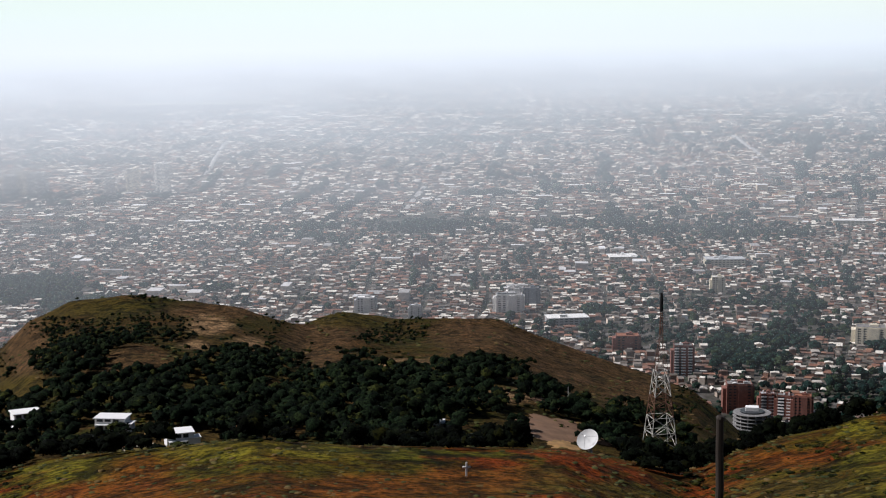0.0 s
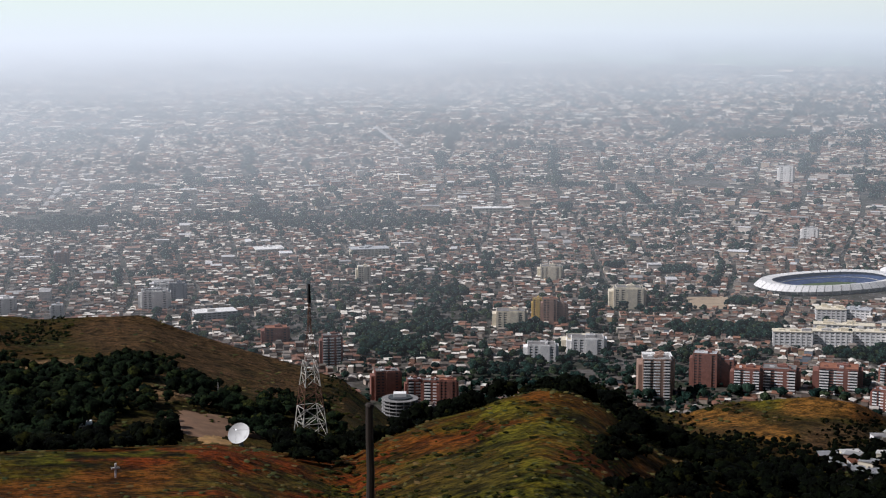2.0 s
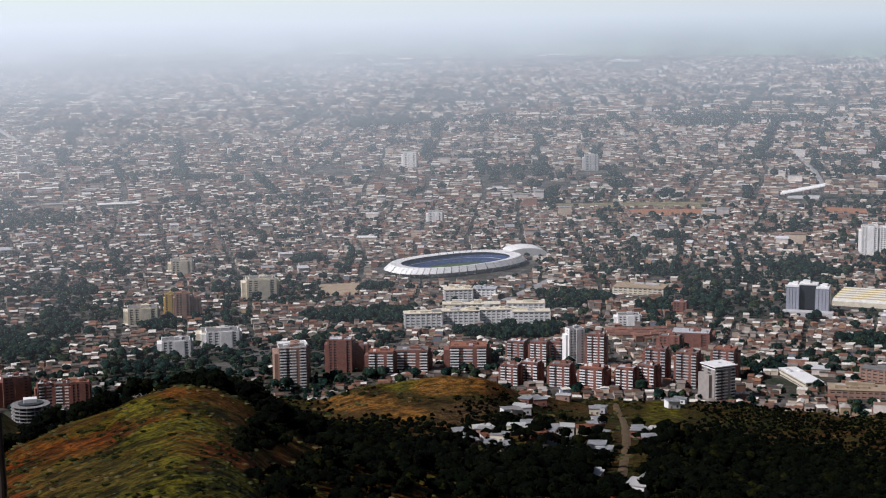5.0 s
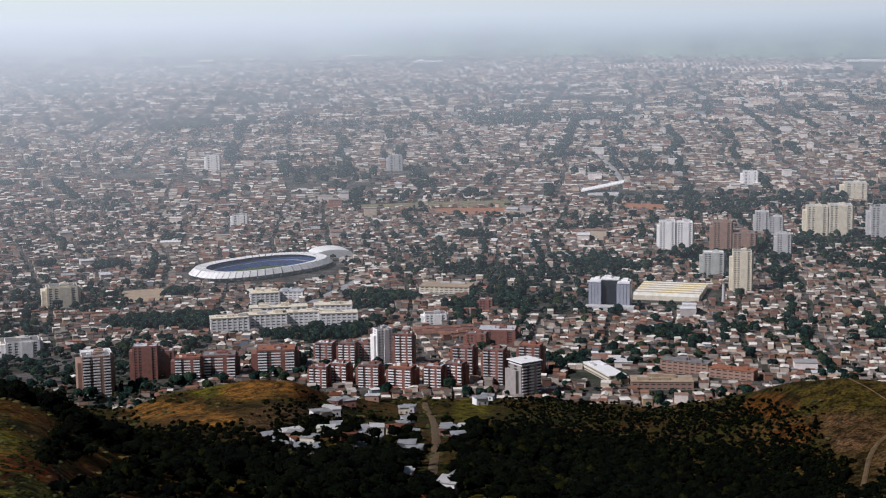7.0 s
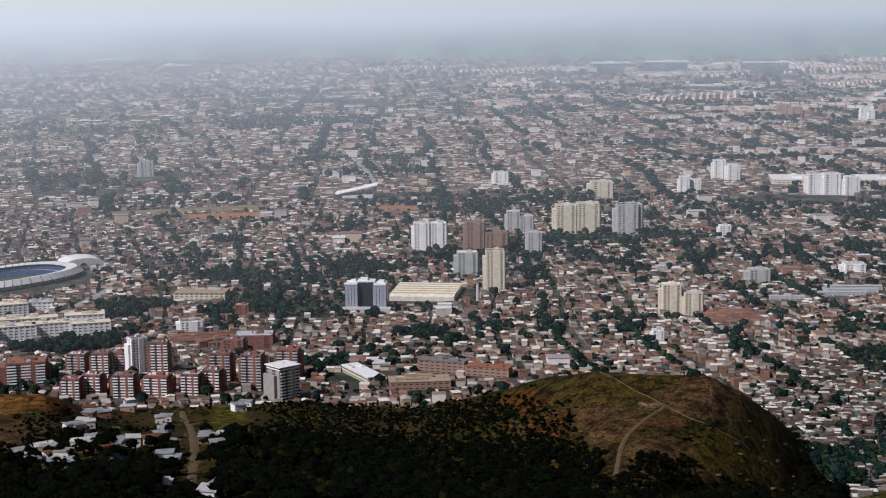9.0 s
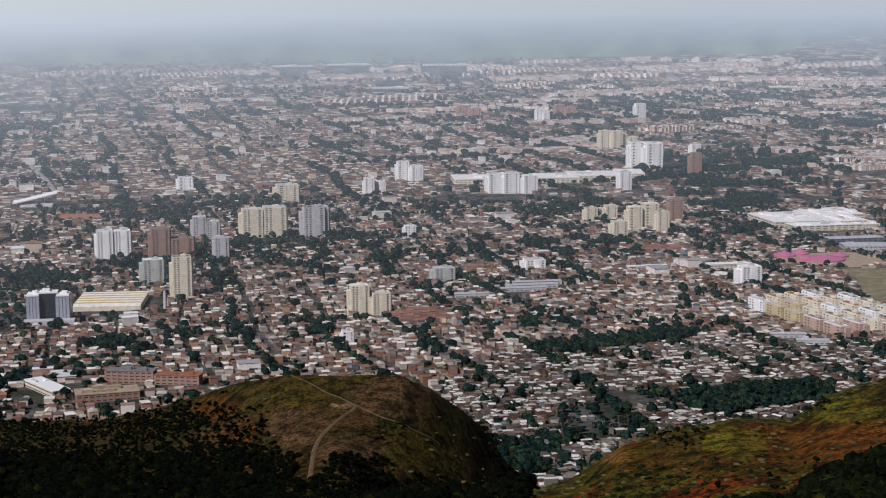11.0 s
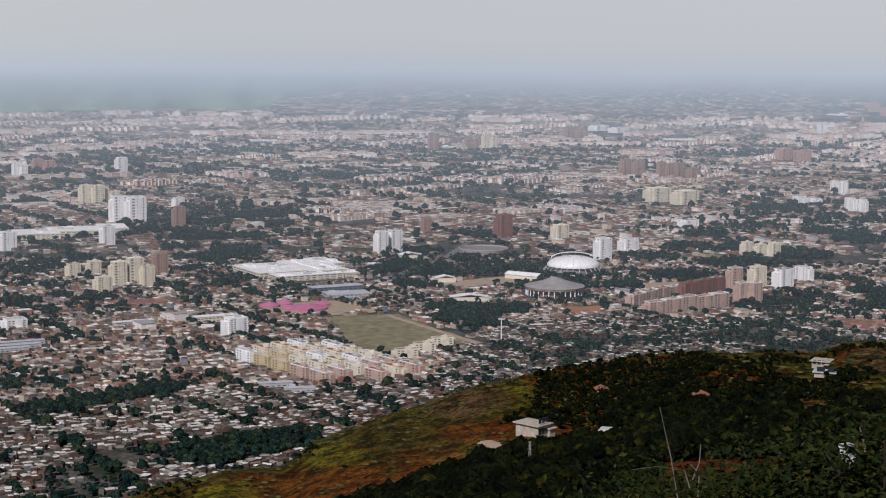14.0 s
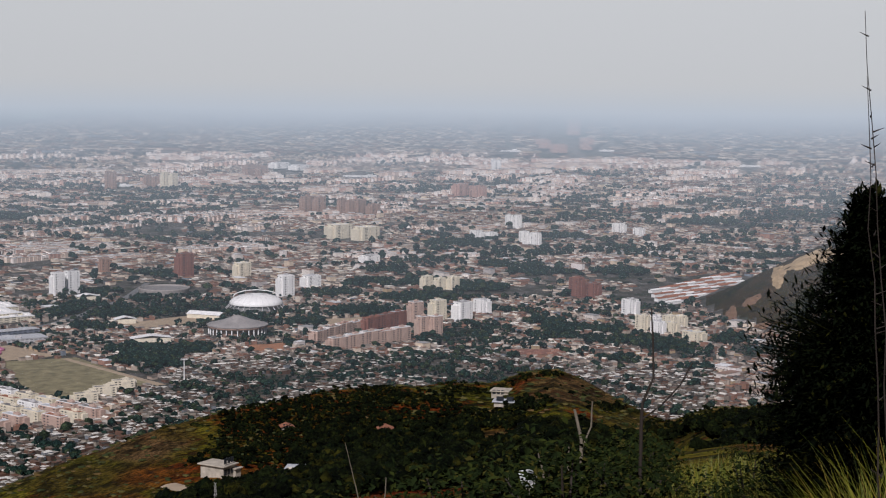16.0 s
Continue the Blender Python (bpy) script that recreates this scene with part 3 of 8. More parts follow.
def crowded_quarter():
    """Small houses pressed together at odd angles, with patched flat and single-pitch roofs."""
    n = 60000
    B, D = rng.uniform(48, 94, n), np.sqrt(rng.uniform(1150 ** 2, 2450 ** 2, n))
    X, Y = D * np.sin(np.radians(B)), D * np.cos(np.radians(B))
    ok = jumble(X, Y) & on_plain(X, Y) & ~cleared(X, Y) & (~in_park(X, Y) | (rng.random(n) < 0.05))
    ok &= (waves(X, Y, 120, 11, 4, 0.55) < np.where(B > 74, 0.30, 0.46))
    X, Y = X[ok], Y[ok]
    # thin out those that would stand inside one another
    cell = np.floor(X / 6.0).astype(int) * 100003 + np.floor(Y / 6.0).astype(int)
    _, first = np.unique(cell, return_index=True)
    X, Y = X[first], Y[first]
    n = len(X)
    turn = radians(50) + 0.5 * waves(X, Y, 90, 36, 2) + rng.normal(0, 0.16, n) + rng.integers(0, 2, n) * math.pi / 2
    houses("crowded_houses", X, Y, turn, rng.uniform(3.6, 7.8, n), rng.uniform(4.2, 10.5, n), 2.2 + 4.4 * rng.random(n) ** 1.6, np.where(rng.random(n) < 0.55, 0.06, rng.uniform(0.3, 1.0, n)),
           "crowded small brick houses with patched metal roofs", (SHACK_WALL, SHACK_ROOF))
    n = 9000
    B, D = rng.uniform(48, 94, n), np.sqrt(rng.uniform(1150 ** 2, 2450 ** 2, n))
    X, Y = D * np.sin(np.radians(B)), D * np.cos(np.radians(B))
    ok = jumble(X, Y) & on_plain(X, Y) & ~cleared(X, Y) & ((waves(X, Y, 120, 11, 4, 0.55) > np.where(B > 74, 0.20, 0.40)) | (rng.random(n) < 0.13))
    X, Y = X[ok], Y[ok]
    grove("quarter_trees", X, Y, ground_at(X, Y) - 0.3, rng.uniform(4.5, 10.5, len(X)), MID_CROWNS, "dark trees crowding between small houses")


def town(name, d0, d1, lot_w, lot_l, street, rows, tall, label):
    X, Y, G = lots(d0, d1, lot_w, lot_l, street, rows)
    ok = on_plain(X, Y) & (greenery(X, Y) + rng.normal(0, 0.10, len(X)) < 0.38) & (rng.random(len(X)) > 0.06)
    ok &= ~cleared(X, Y) & (~in_park(X, Y) | (rng.random(len(X)) < 0.06)) & ~jumble(X, Y)
    X, Y, G = X[ok], Y[ok], G[ok]
    n = len(X)
    row = rng.random(n) < 0.32                      # houses joined into terraces, ridge along the street
    turn = G + np.where(row | (rng.random(n) < 0.5), math.pi / 2, 0) + np.where(row, rng.normal(0, 0.03, n), rng.normal(0, 0.14, n))
    W, L = lot_w * np.where(row, 0.98, rng.uniform(0.6, 1.15, n)), lot_l * np.where(row, rng.uniform(0.62, 0.92, n), rng.uniform(0.45, 0.95, n))
    swap = np.abs(np.sin(turn - G)) > 0.5
    W, L = np.where(swap, L, W), np.where(swap, W, L)
    H = np.where(row, 3.9 + 1.8 * waves(X, Y, 160, 51, 3) + rng.normal(0, 0.6, n), 2.8 + 4.6 * rng.random(n) ** 1.8) * tall
    P = np.where(rng.random(n) < 0.3, 0.05, rng.uniform(0.4, 1.7, n)) * tall
    houses(name, X, Y, turn, W, L, H, P, label)


# ---- trees ----
def crown_template(seed, lumps, detail):
    """A crown of several crumpled lumps about 1 m across in all: vertices and triangles."""
    r = random.Random(seed)
    bm = bmesh.new()
    for k in range(lumps):
        res = bmesh.ops.create_icosphere(bm, subdivisions=detail, radius=0.5)
        a, d = r.uniform(0, 6.28), (0.0 if k == 0 else r.uniform(0.18, 0.34))
        sc = r.uniform(0.45, 0.75) if lumps > 1 else 0.95
        for v in res["verts"]:
            v.co *= r.uniform(0.55, 1.2)
            v.co = Vector((v.co.x * sc + d * math.cos(a), v.co.y * sc + d * math.sin(a), v.co.z * sc * 0.8 + r.uniform(-.01, .01) + 0.42 + (0.16 * r.random() if k else 0.1)))
    V = np.array([v.co[:] for v in bm.verts])
    bm.verts.index_update()
    F = np.array([[v.index for v in f.verts] for f in bm.faces])
    bm.free()
    return V, F


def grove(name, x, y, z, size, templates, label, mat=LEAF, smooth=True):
    """Many crowns as one mesh."""
    n = len(x)
    which = rng.integers(0, len(templates), n)
    Vs, Fs, at = [], [], 0
    for k, (tv, tf) in enumerate(templates):
        idx = np.nonzero(which == k)[0]
        if not len(idx):
            continue
        a = rng.uniform(0, 6.28, len(idx))
        c, s = np.cos(a)[:, None], np.sin(a)[:, None]
        sc = size[idx][:, None]
        st = rng.uniform(0.75, 1.15, len(idx))[:, None]
        vx = (tv[None, :, 0] * c - tv[None, :, 1] * s) * sc + x[idx][:, None]
        vy = (tv[None, :, 0] * s + tv[None, :, 1] * c) * sc + y[idx][:, None]
        vz = tv[None, :, 2] * sc * st + z[idx][:, None]
        Vs.append(np.stack((vx, vy, vz), -1).reshape(-1, 3))
        Fs.append((tf[None] + (at + np.arange(len(idx)) * len(tv))[:, None, None]).reshape(-1, 3))
        at += len(idx) * len(tv)
    F = np.concatenate(Fs)
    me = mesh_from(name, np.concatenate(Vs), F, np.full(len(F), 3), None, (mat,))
    me.polygons.foreach_set("use_smooth", np.full(len(F), smooth, dtype=bool))
    return tagged(new(name, me), label, "trees", kind="stuff")


def leafy_crown(seed, lumps, sprays):
    """A crown of dark lumps with loose leaf sprays standing off them."""
    r = random.Random(seed)
    V, F = crown_template(seed, lumps, 1)
    mid = V.mean(0)
    V = mid + (V - mid) * 0.88
    VV, FF = [tuple(v) for v in V], [tuple(f) for f in F]
    for _ in range(sprays):
        f = F[r.randrange(len(F))]
        p = Vector(V[f[0]] * 0.4 + V[f[1]] * 0.35 + V[f[2]] * 0.25)
        out = (p - Vector(mid)).normalized()
        d = (out + Vector([r.gauss(0, 0.7) for _ in range(3)])).normalized()
        s_ = d.cross(Vector([r.gauss(0, 1) for _ in range(3)])).normalized()
        q = r.uniform(0.06, 0.15)
        k = len(VV)
        VV += [tuple(p - s_ * q * 0.45), tuple(p + s_ * q * 0.45), tuple(p + d * q)]
        FF.append((k, k + 1, k + 2))
    return np.array(VV), np.array(FF)


def open_below(crown):
    """Drops the faces that turn to the ground, where a crown is thin and bare."""
    V, F = crown
    n = np.cross(V[F[:, 1]] - V[F[:, 0]], V[F[:, 2]] - V[F[:, 0]])
    mid = V[F].mean(1)
    keep = (n[:, 2] / np.maximum(np.linalg.norm(n, axis=1), 1e-9) > -0.35) | (mid[:, 2] > V[:, 2].mean() + 0.05)
    F = F[keep]
    used, back = np.unique(F, return_inverse=True)
    return V[used], back.reshape(F.shape)


FAR_CROWNS = [open_below(crown_template(s, 1, 1)) for s in range(6)]
MID_CROWNS = [open_below(leafy_crown(s + 10, 1, 12)) for s in range(6)]
CUSHIONS = [(v * np.array((1.35, 1.35, 0.42)), f) for v, f in (open_below(crown_template(s + 60, 1, 1)) for s in range(8))]
RIDGE_CROWNS = [open_below(leafy_crown(s + 40, 2, 32)) for s in range(6)]
HILL_CROWNS = [open_below(leafy_crown(s + 20, 6, 120)) for s in range(6)]


def town_trees(name, d0, d1, count, size, label, share=1.0):
    B, D = rng.uniform(-19, 103, count), np.sqrt(rng.uniform(d0 ** 2, d1 ** 2, count))
    X, Y = D * np.sin(np.radians(B)), D * np.cos(np.radians(B))
    g = greenery(X, Y)
    ok = on_plain(X, Y) & ~cleared(X, Y) & (rng.random(count) < share * np.where(g > 0.32, 1.0, np.where(g > 0.05, 0.32, 0.16)))
    X, Y = X[ok], Y[ok]
    x, y, k = world_from_plan(X, Y)
    grove(name, x, y, ground_at(x, y) - 0.5, rng.uniform(0.6, 1.4, len(x)) * size * k, MID_CROWNS if d1 < 3500 else FAR_CROWNS, label)


def avenue_trees(name, d0, d1, lot_w, lot_l, street, size, step, label):
    """Rows of trees along the streets, in the greener districts."""
    XX, YY = [], []
    for b0, b1, g in SECTORS:
        c, s = math.cos(g), math.sin(g)
        for across in (False, True):
            if across:
                u, v = np.meshgrid(np.arange(-d1, d1, 10 * lot_w) + 0.5 * lot_w, np.arange(-d1, d1, step * 0.8))
            else:
                u, v = np.meshgrid(np.arange(-d1, d1, step), np.arange(-d1, d1, 2 * lot_l + street) - 0.5 * (lot_l + street))
            u, v = u.ravel(), v.ravel()
            green = waves(u * (2.2 if across else 1.0), v * (1.0 if across else 2.2), 300, 81 + across, 3, 0.55) + (0.10 if across else 0)
            u, v = u + rng.normal(0, 0.3 * step, u.size), v + rng.normal(0, 0.25 * step, v.size)
            bend, sway = 45 * waves(u, v, 700, 31, 2), 12 * waves(u, v, 170, 37, 2)
            u, v = u + bend + sway, v + 0.6 * bend - sway
            X, Y = c * u - s * v, s * u + c * v
            D, B, E = np.hypot(X, Y), np.degrees(np.arctan2(X, Y)), sector_edge(X, Y)
            want = np.interp(B, (-20, 10, 30, 50, 70, 100), (0.42, 0.38, 0.34, 0.30, 0.30, 0.30)) - (np.interp(B, (30, 42, 52, 58, 70, 80), (0.0, 0.17, 0.20, 0.30, 0.26, 0.1)) if across else 0.0)
            ok = (D > d0) & (D < d1) & (B > -19) & (B < 103) & (green > want) & (E >= (b0 if b0 > -19 else -99)) & (E < (b1 if b1 < 103 else 199))
            ok &= rng.random(len(X)) < 0.8
            XX.append(X[ok])
            YY.append(Y[ok])
    X, Y = np.concatenate(XX), np.concatenate(YY)
    ok = on_plain(X, Y) & ~cleared(X, Y)
    X, Y = X[ok], Y[ok]
    x, y, k = world_from_plan(X, Y)
    grove(name, x, y, ground_at(x, y) - 0.5, rng.uniform(0.7, 1.35, len(x)) * size * k, FAR_CROWNS, label)


def park_trees():
    X, Y = [], []
    for b, d, rad in PARKS:
        n = int(min(700, max(16, math.pi * rad ** 2 / 42)))
        a, q = rng.uniform(0, 6.2832, n), np.sqrt(rng.uniform(0, 1, n)) * 1.1
        X.append(d * math.sin(radians(b)) + rad * q * np.cos(a))
        Y.append(d * math.cos(radians(b)) + rad * q * np.sin(a))
    X, Y = np.concatenate(X), np.concatenate(Y)
    ok = ~cleared(X, Y) & in_park(X, Y)
    X, Y = X[ok], Y[ok]
    x, y, k = world_from_plan(X, Y)
    grove("park_trees", x, y, ground_at(x, y) - 0.5, rng.uniform(8, 15, len(x)) * k, MID_CROWNS, "dark rounded trees massed in parks")


def bigger_houses():
    """Three- to five-storey blocks strewn among the houses."""
    n = 5200
    B, D = rng.uniform(-19, 103, n), np.sqrt(rng.uniform(1250 ** 2, 9000 ** 2, n))
    X, Y = D * np.sin(np.radians(B)), D * np.cos(np.radians(B))
    ok = on_plain(X, Y) & ~cleared(X, Y) & ~in_park(X, Y) & (greenery(X, Y) < 0.2) & ((D > 2100) | (rng.random(n) < 0.15)) & ~jumble(X, Y)
    X, Y = X[ok], Y[ok]
    n = len(X)
    houses("middle_blocks", X, Y, np.array([grid_at(q) for q in np.degrees(np.arctan2(X, Y))]) + rng.integers(0, 2, n) * math.pi / 2, rng.uniform(10, 34, n), rng.uniform(9, 22, n), 6 + 10 * rng.random(n) ** 2,
           np.full(n, 0.1), "flat-roofed blocks of three to five storeys", (BLOCK_WALL, BLOCK_ROOF))


def far_estates():
    """Rows of pale slabs in new estates out in the plain."""
    r_ = random.Random(77)
    X, Y, A, W, L, H = [], [], [], [], [], []
    for _ in range(190):
        b, d = r_.triangular(40, 102, 84), r_.uniform(3600, 10500)
        g = radians(r_.uniform(-60, 0))
        cx, cy = d * math.sin(radians(b)), d * math.cos(radians(b))
        rows_, cols = r_.randint(2, 5), r_.randint(6, 16)
        w, l, h = r_.uniform(10, 14) * d / 4500, r_.uniform(14, 30) * d / 5500, r_.uniform(9, 19) * d / 6000
        for i in range(rows_):
            for j in range(cols):
                u, v = (j - cols / 2) * l * 1.15, (i - rows_ / 2) * w * 2.3
                X.append(cx + u * math.cos(g) - v * math.sin(g))
                Y.append(cy + u * math.sin(g) + v * math.cos(g))
                A.append(g + math.pi / 2)
                W.append(w)
                L.append(l)
                H.append(h * r_.uniform(0.85, 1.15))
    X, Y = np.array(X), np.array(Y)
    ok = on_plain(X, Y) & ~cleared(X, Y)
    houses("far_estates", X[ok], Y[ok], np.array(A)[ok], np.array(W)[ok], np.array(L)[ok], np.array(H)[ok], np.full(int(ok.sum()), 0.1),
           "rows of pale apartment slabs in far estates", (ESTATE_WALL, BLOCK_ROOF))


# ---- helpers for things ----
def part(name, bm, material, parent, label=""):
    me = bpy.data.meshes.new(name)
    bm.to_mesh(me)
    bm.free()
    me.materials.append(material)
    ob = new(name, me)
    ob.parent = parent
    if label:
        ob["label"] = label
    return ob


def again(ob, loc, parent, turn=0.0):
    """The same piece once more, on the same mesh."""
    c = new(ob.name.split(".")[0], ob.data)
    c.parent = parent
    c.location = loc
    c.rotation_euler = (0, 0, turn)
    return c


def box(bm, w, d, h, at=(0, 0, 0), bevel=0.0):
    """A box on its base."""
    m = Matrix.Translation((at[0], at[1], at[2] + h / 2)) @ Matrix.Diagonal((w, d, h, 1))
    res = bmesh.ops.create_cube(bm, size=1.0, matrix=m)
    if bevel:
        es = list({e for v in res["verts"] for e in v.link_edges})
        bmesh.ops.bevel(bm, geom=es, offset=bevel, segments=1, affect="EDGES")


def prism(bm, ring, z0, z1):
    """An upright prism over a closed outline."""
    lo = [bm.verts.new((x, y, z0)) for x, y in ring]
    hi = [bm.verts.new((x, y, z1)) for x, y in ring]
    n = len(ring)
    for k in range(n):
        bm.faces.new((lo[k], lo[(k + 1) % n], hi[(k + 1) % n], hi[k]))
    bm.faces.new(hi)
    bm.faces.new(lo[::-1])


def rod(bm, a, b, ra, rb=None, sides=6):
    a, b = Vector(a), Vector(b)
    rb = ra if rb is None else rb
    q = (b - a).to_track_quat("Z", "Y").to_matrix()
    rings = []
    for p, rad in ((a, ra), (b, rb)):
        rings.append([bm.verts.new(p + q @ Vector((rad * math.cos(6.2832 * k / sides), rad * math.sin(6.2832 * k / sides), 0))) for k in range(sides)])
    for k in range(sides):
        bm.faces.new((rings[0][k], rings[0][(k + 1) % sides], rings[1][(k + 1) % sides], rings[1][k]))
    bm.faces.new(rings[1])
    bm.faces.new(rings[0][::-1])


def gable(bm, w, d, h, rise, over=0.5, thick=0.18, at=(0, 0, 0)):
    """A pitched roof slab over a w x d plan with its ridge along d."""
    x, y, z = at
    for s in (-1, 1):
        e, r0 = (s * (w / 2 + over), h - rise * over / (w / 2)), (0.0, h + rise)
        vs = []
        for yy in (-d / 2 - over, d / 2 + over):
            for (px_, pz) in (e, r0):
                vs.append((x + px_, y + yy, z + pz))
                vs.append((x + px_, y + yy, z + pz + thick))
        v = [bm.verts.new(p) for p in vs]
        a0, a1, b0, b1, c0, c1, d0, d1 = v
        for f in ((a1, b1, d1, c1), (a0, c0, d0, b0), (a0, a1, c1, c0), (b0, d0, d1, b1), (a0, b0, b1, a1), (c0, c1, d1, d0)):
            bm.faces.new(f)


def stand(name, bearing, distance, turn, label, category, group="", sink=0.3, extra=0.0):
    """An Empty on the ground, to hold the parts of a thing. turn: degrees from facing the viewpoint."""
    x, y, z = spot(bearing, distance)
    e = new(name)
    e.matrix_basis = pose(x, y, z - sink + extra, 0, 0, -bearing + turn)
    return tagged(e, label, category, group)


def on_slope(bearing, fall, near=False, steps=3400):
    """Distance at which a line that falls by so many degrees from the viewpoint meets the ground."""
    start = 30.0 if bearing > 57 or near else float(np.interp(bearing, NEAR[0], NEAR[1])) + 60
    r = np.geomspace(start, 2990, steps)
    z = height(np.full_like(r, bearing), r)
    hit = np.nonzero(z > EYE - r * math.tan(radians(fall)))[0]
    return float(r[hit[0]]) if len(hit) else 1200.0


# ---- materials of buildings ----
WALL = {
    "white": plain("white_plaster", (0.82, 0.81, 0.78), dirt=0.15, size=6), "cream": plain("cream_plaster", (0.72, 0.65, 0.50), size=6),
    "grey": plain("grey_concrete", (0.52, 0.51, 0.50), size=6), "brick": plain("red_brick", (0.25, 0.112, 0.084), dirt=0.35, size=4),
    "brown": plain("brown_brick", (0.34, 0.22, 0.165), size=5), "yellow": plain("ochre_plaster", (0.66, 0.46, 0.14), size=5),
    "stone": plain("grey_brown_render", (0.33, 0.30, 0.275), size=5), "slate": plain("blue_grey_panels", (0.16, 0.18, 0.225), rough=0.4, size=6), "pale": plain("pale_green_plaster", (0.47, 0.48, 0.44), size=6),
    "straw": plain("straw_plaster", (0.56, 0.46, 0.27), size=6), "blush": plain("blush_plaster", (0.50, 0.36, 0.29), size=6),
    "pink": plain("pinkish_plaster", (0.45, 0.265, 0.205), size=6),
}
PANELS = plain("silver_panels", (0.33, 0.34, 0.39), rough=0.4, dirt=0.15, size=4)
GLASS = plain("dark_window_glass", (0.030, 0.034, 0.040), rough=0.3, spec=0.35, dirt=0.3)
TILE = plain("clay_tile_roof", (0.33, 0.135, 0.075), dirt=0.45, size=2.5)
ZINC = plain("weathered_zinc", (0.55, 0.56, 0.57), rough=0.4, metal=0.0, dirt=0.35, size=3)
WHITE_ROOF = plain("white_sheet_roof", (0.80, 0.79, 0.76), rough=0.5, dirt=0.12, size=8)
STEEL = plain("galvanised_steel", (0.42, 0.43, 0.43), rough=0.45, metal=0.6)
SEATS = plain("blue_stadium_seats", (0.055, 0.090, 0.20), rough=0.6, dirt=0.65, size=5)
PITCH = plain("mown_grass", (0.075, 0.11, 0.04), dirt=0.3, size=12)
DRY_GRASS = plain("dry_meadow", (0.27, 0.235, 0.13), dirt=0.6, size=17)
CLAY = plain("red_clay_ground", (0.36, 0.17, 0.09), dirt=0.3, size=15)
SAND = plain("pale_earth", (0.40, 0.31, 0.21), dirt=0.35, size=10)
TRACK = plain("dirt_track", (0.23, 0.17, 0.10), dirt=0.4, size=3)
PAVED = plain("pale_paving", (0.33, 0.32, 0.31), dirt=0.3, size=8)
ASPHALT = plain("worn_asphalt", (0.17, 0.17, 0.17), dirt=0.3, size=8)
FELT = plain("grey_roof_felt", (0.21, 0.20, 0.19), dirt=0.4, size=4)
MAGENTA = plain("magenta_canvas", (0.46, 0.15, 0.25), rough=0.6, dirt=0.15)

STYLE = {  # wall, bands, label
    "white": ("white", None, "white plastered apartment tower with rows of windows"),
    "cream": ("cream", None, "cream apartment tower with rows of dark windows"),
    "grey": ("grey", None, "grey concrete tower block with rows of windows"),
    "brick": ("brick", None, "red brick apartment block with small windows"),
    "brown": ("brown", None, "brown brick tower with rows of windows"),
    "yellow": ("yellow", None, "narrow ochre yellow tower"),
    "slate": ("slate", None, "blue-grey office block with upright panels"),
    "pale": ("pale", None, "pale greenish apartment block"),
    "pink": ("pink", None, "pinkish apartment blocks far out in the plain"),
    "banded": ("brown", "white", "tower with white balcony bands over painted dark strips"),
    "brickband": ("brick", "white", "red brick apartment block with white balcony fronts"),
    "brickgrey": ("brick", "grey", "red brick tower with grey balcony bands"),
    "brickwhite": ("blush", None, "pinkish slab block with upright white bays"),
    "slab": ("stone", "white", "grey tower under a broad white roof slab"),
    "creamwide": ("cream", None, "wide cream twin apartment block"),
    "whiteflat": ("white", None, "white walk-up block of flats with small windows"),
    "creamflat": ("cream", None, "cream walk-up block of flats with small windows"),
    "pinkflat": ("blush", None, "pinkish brick walk-up block of flats"),
    "yellowflat": ("straw", None, "ochre yellow walk-up block of flats"),
}


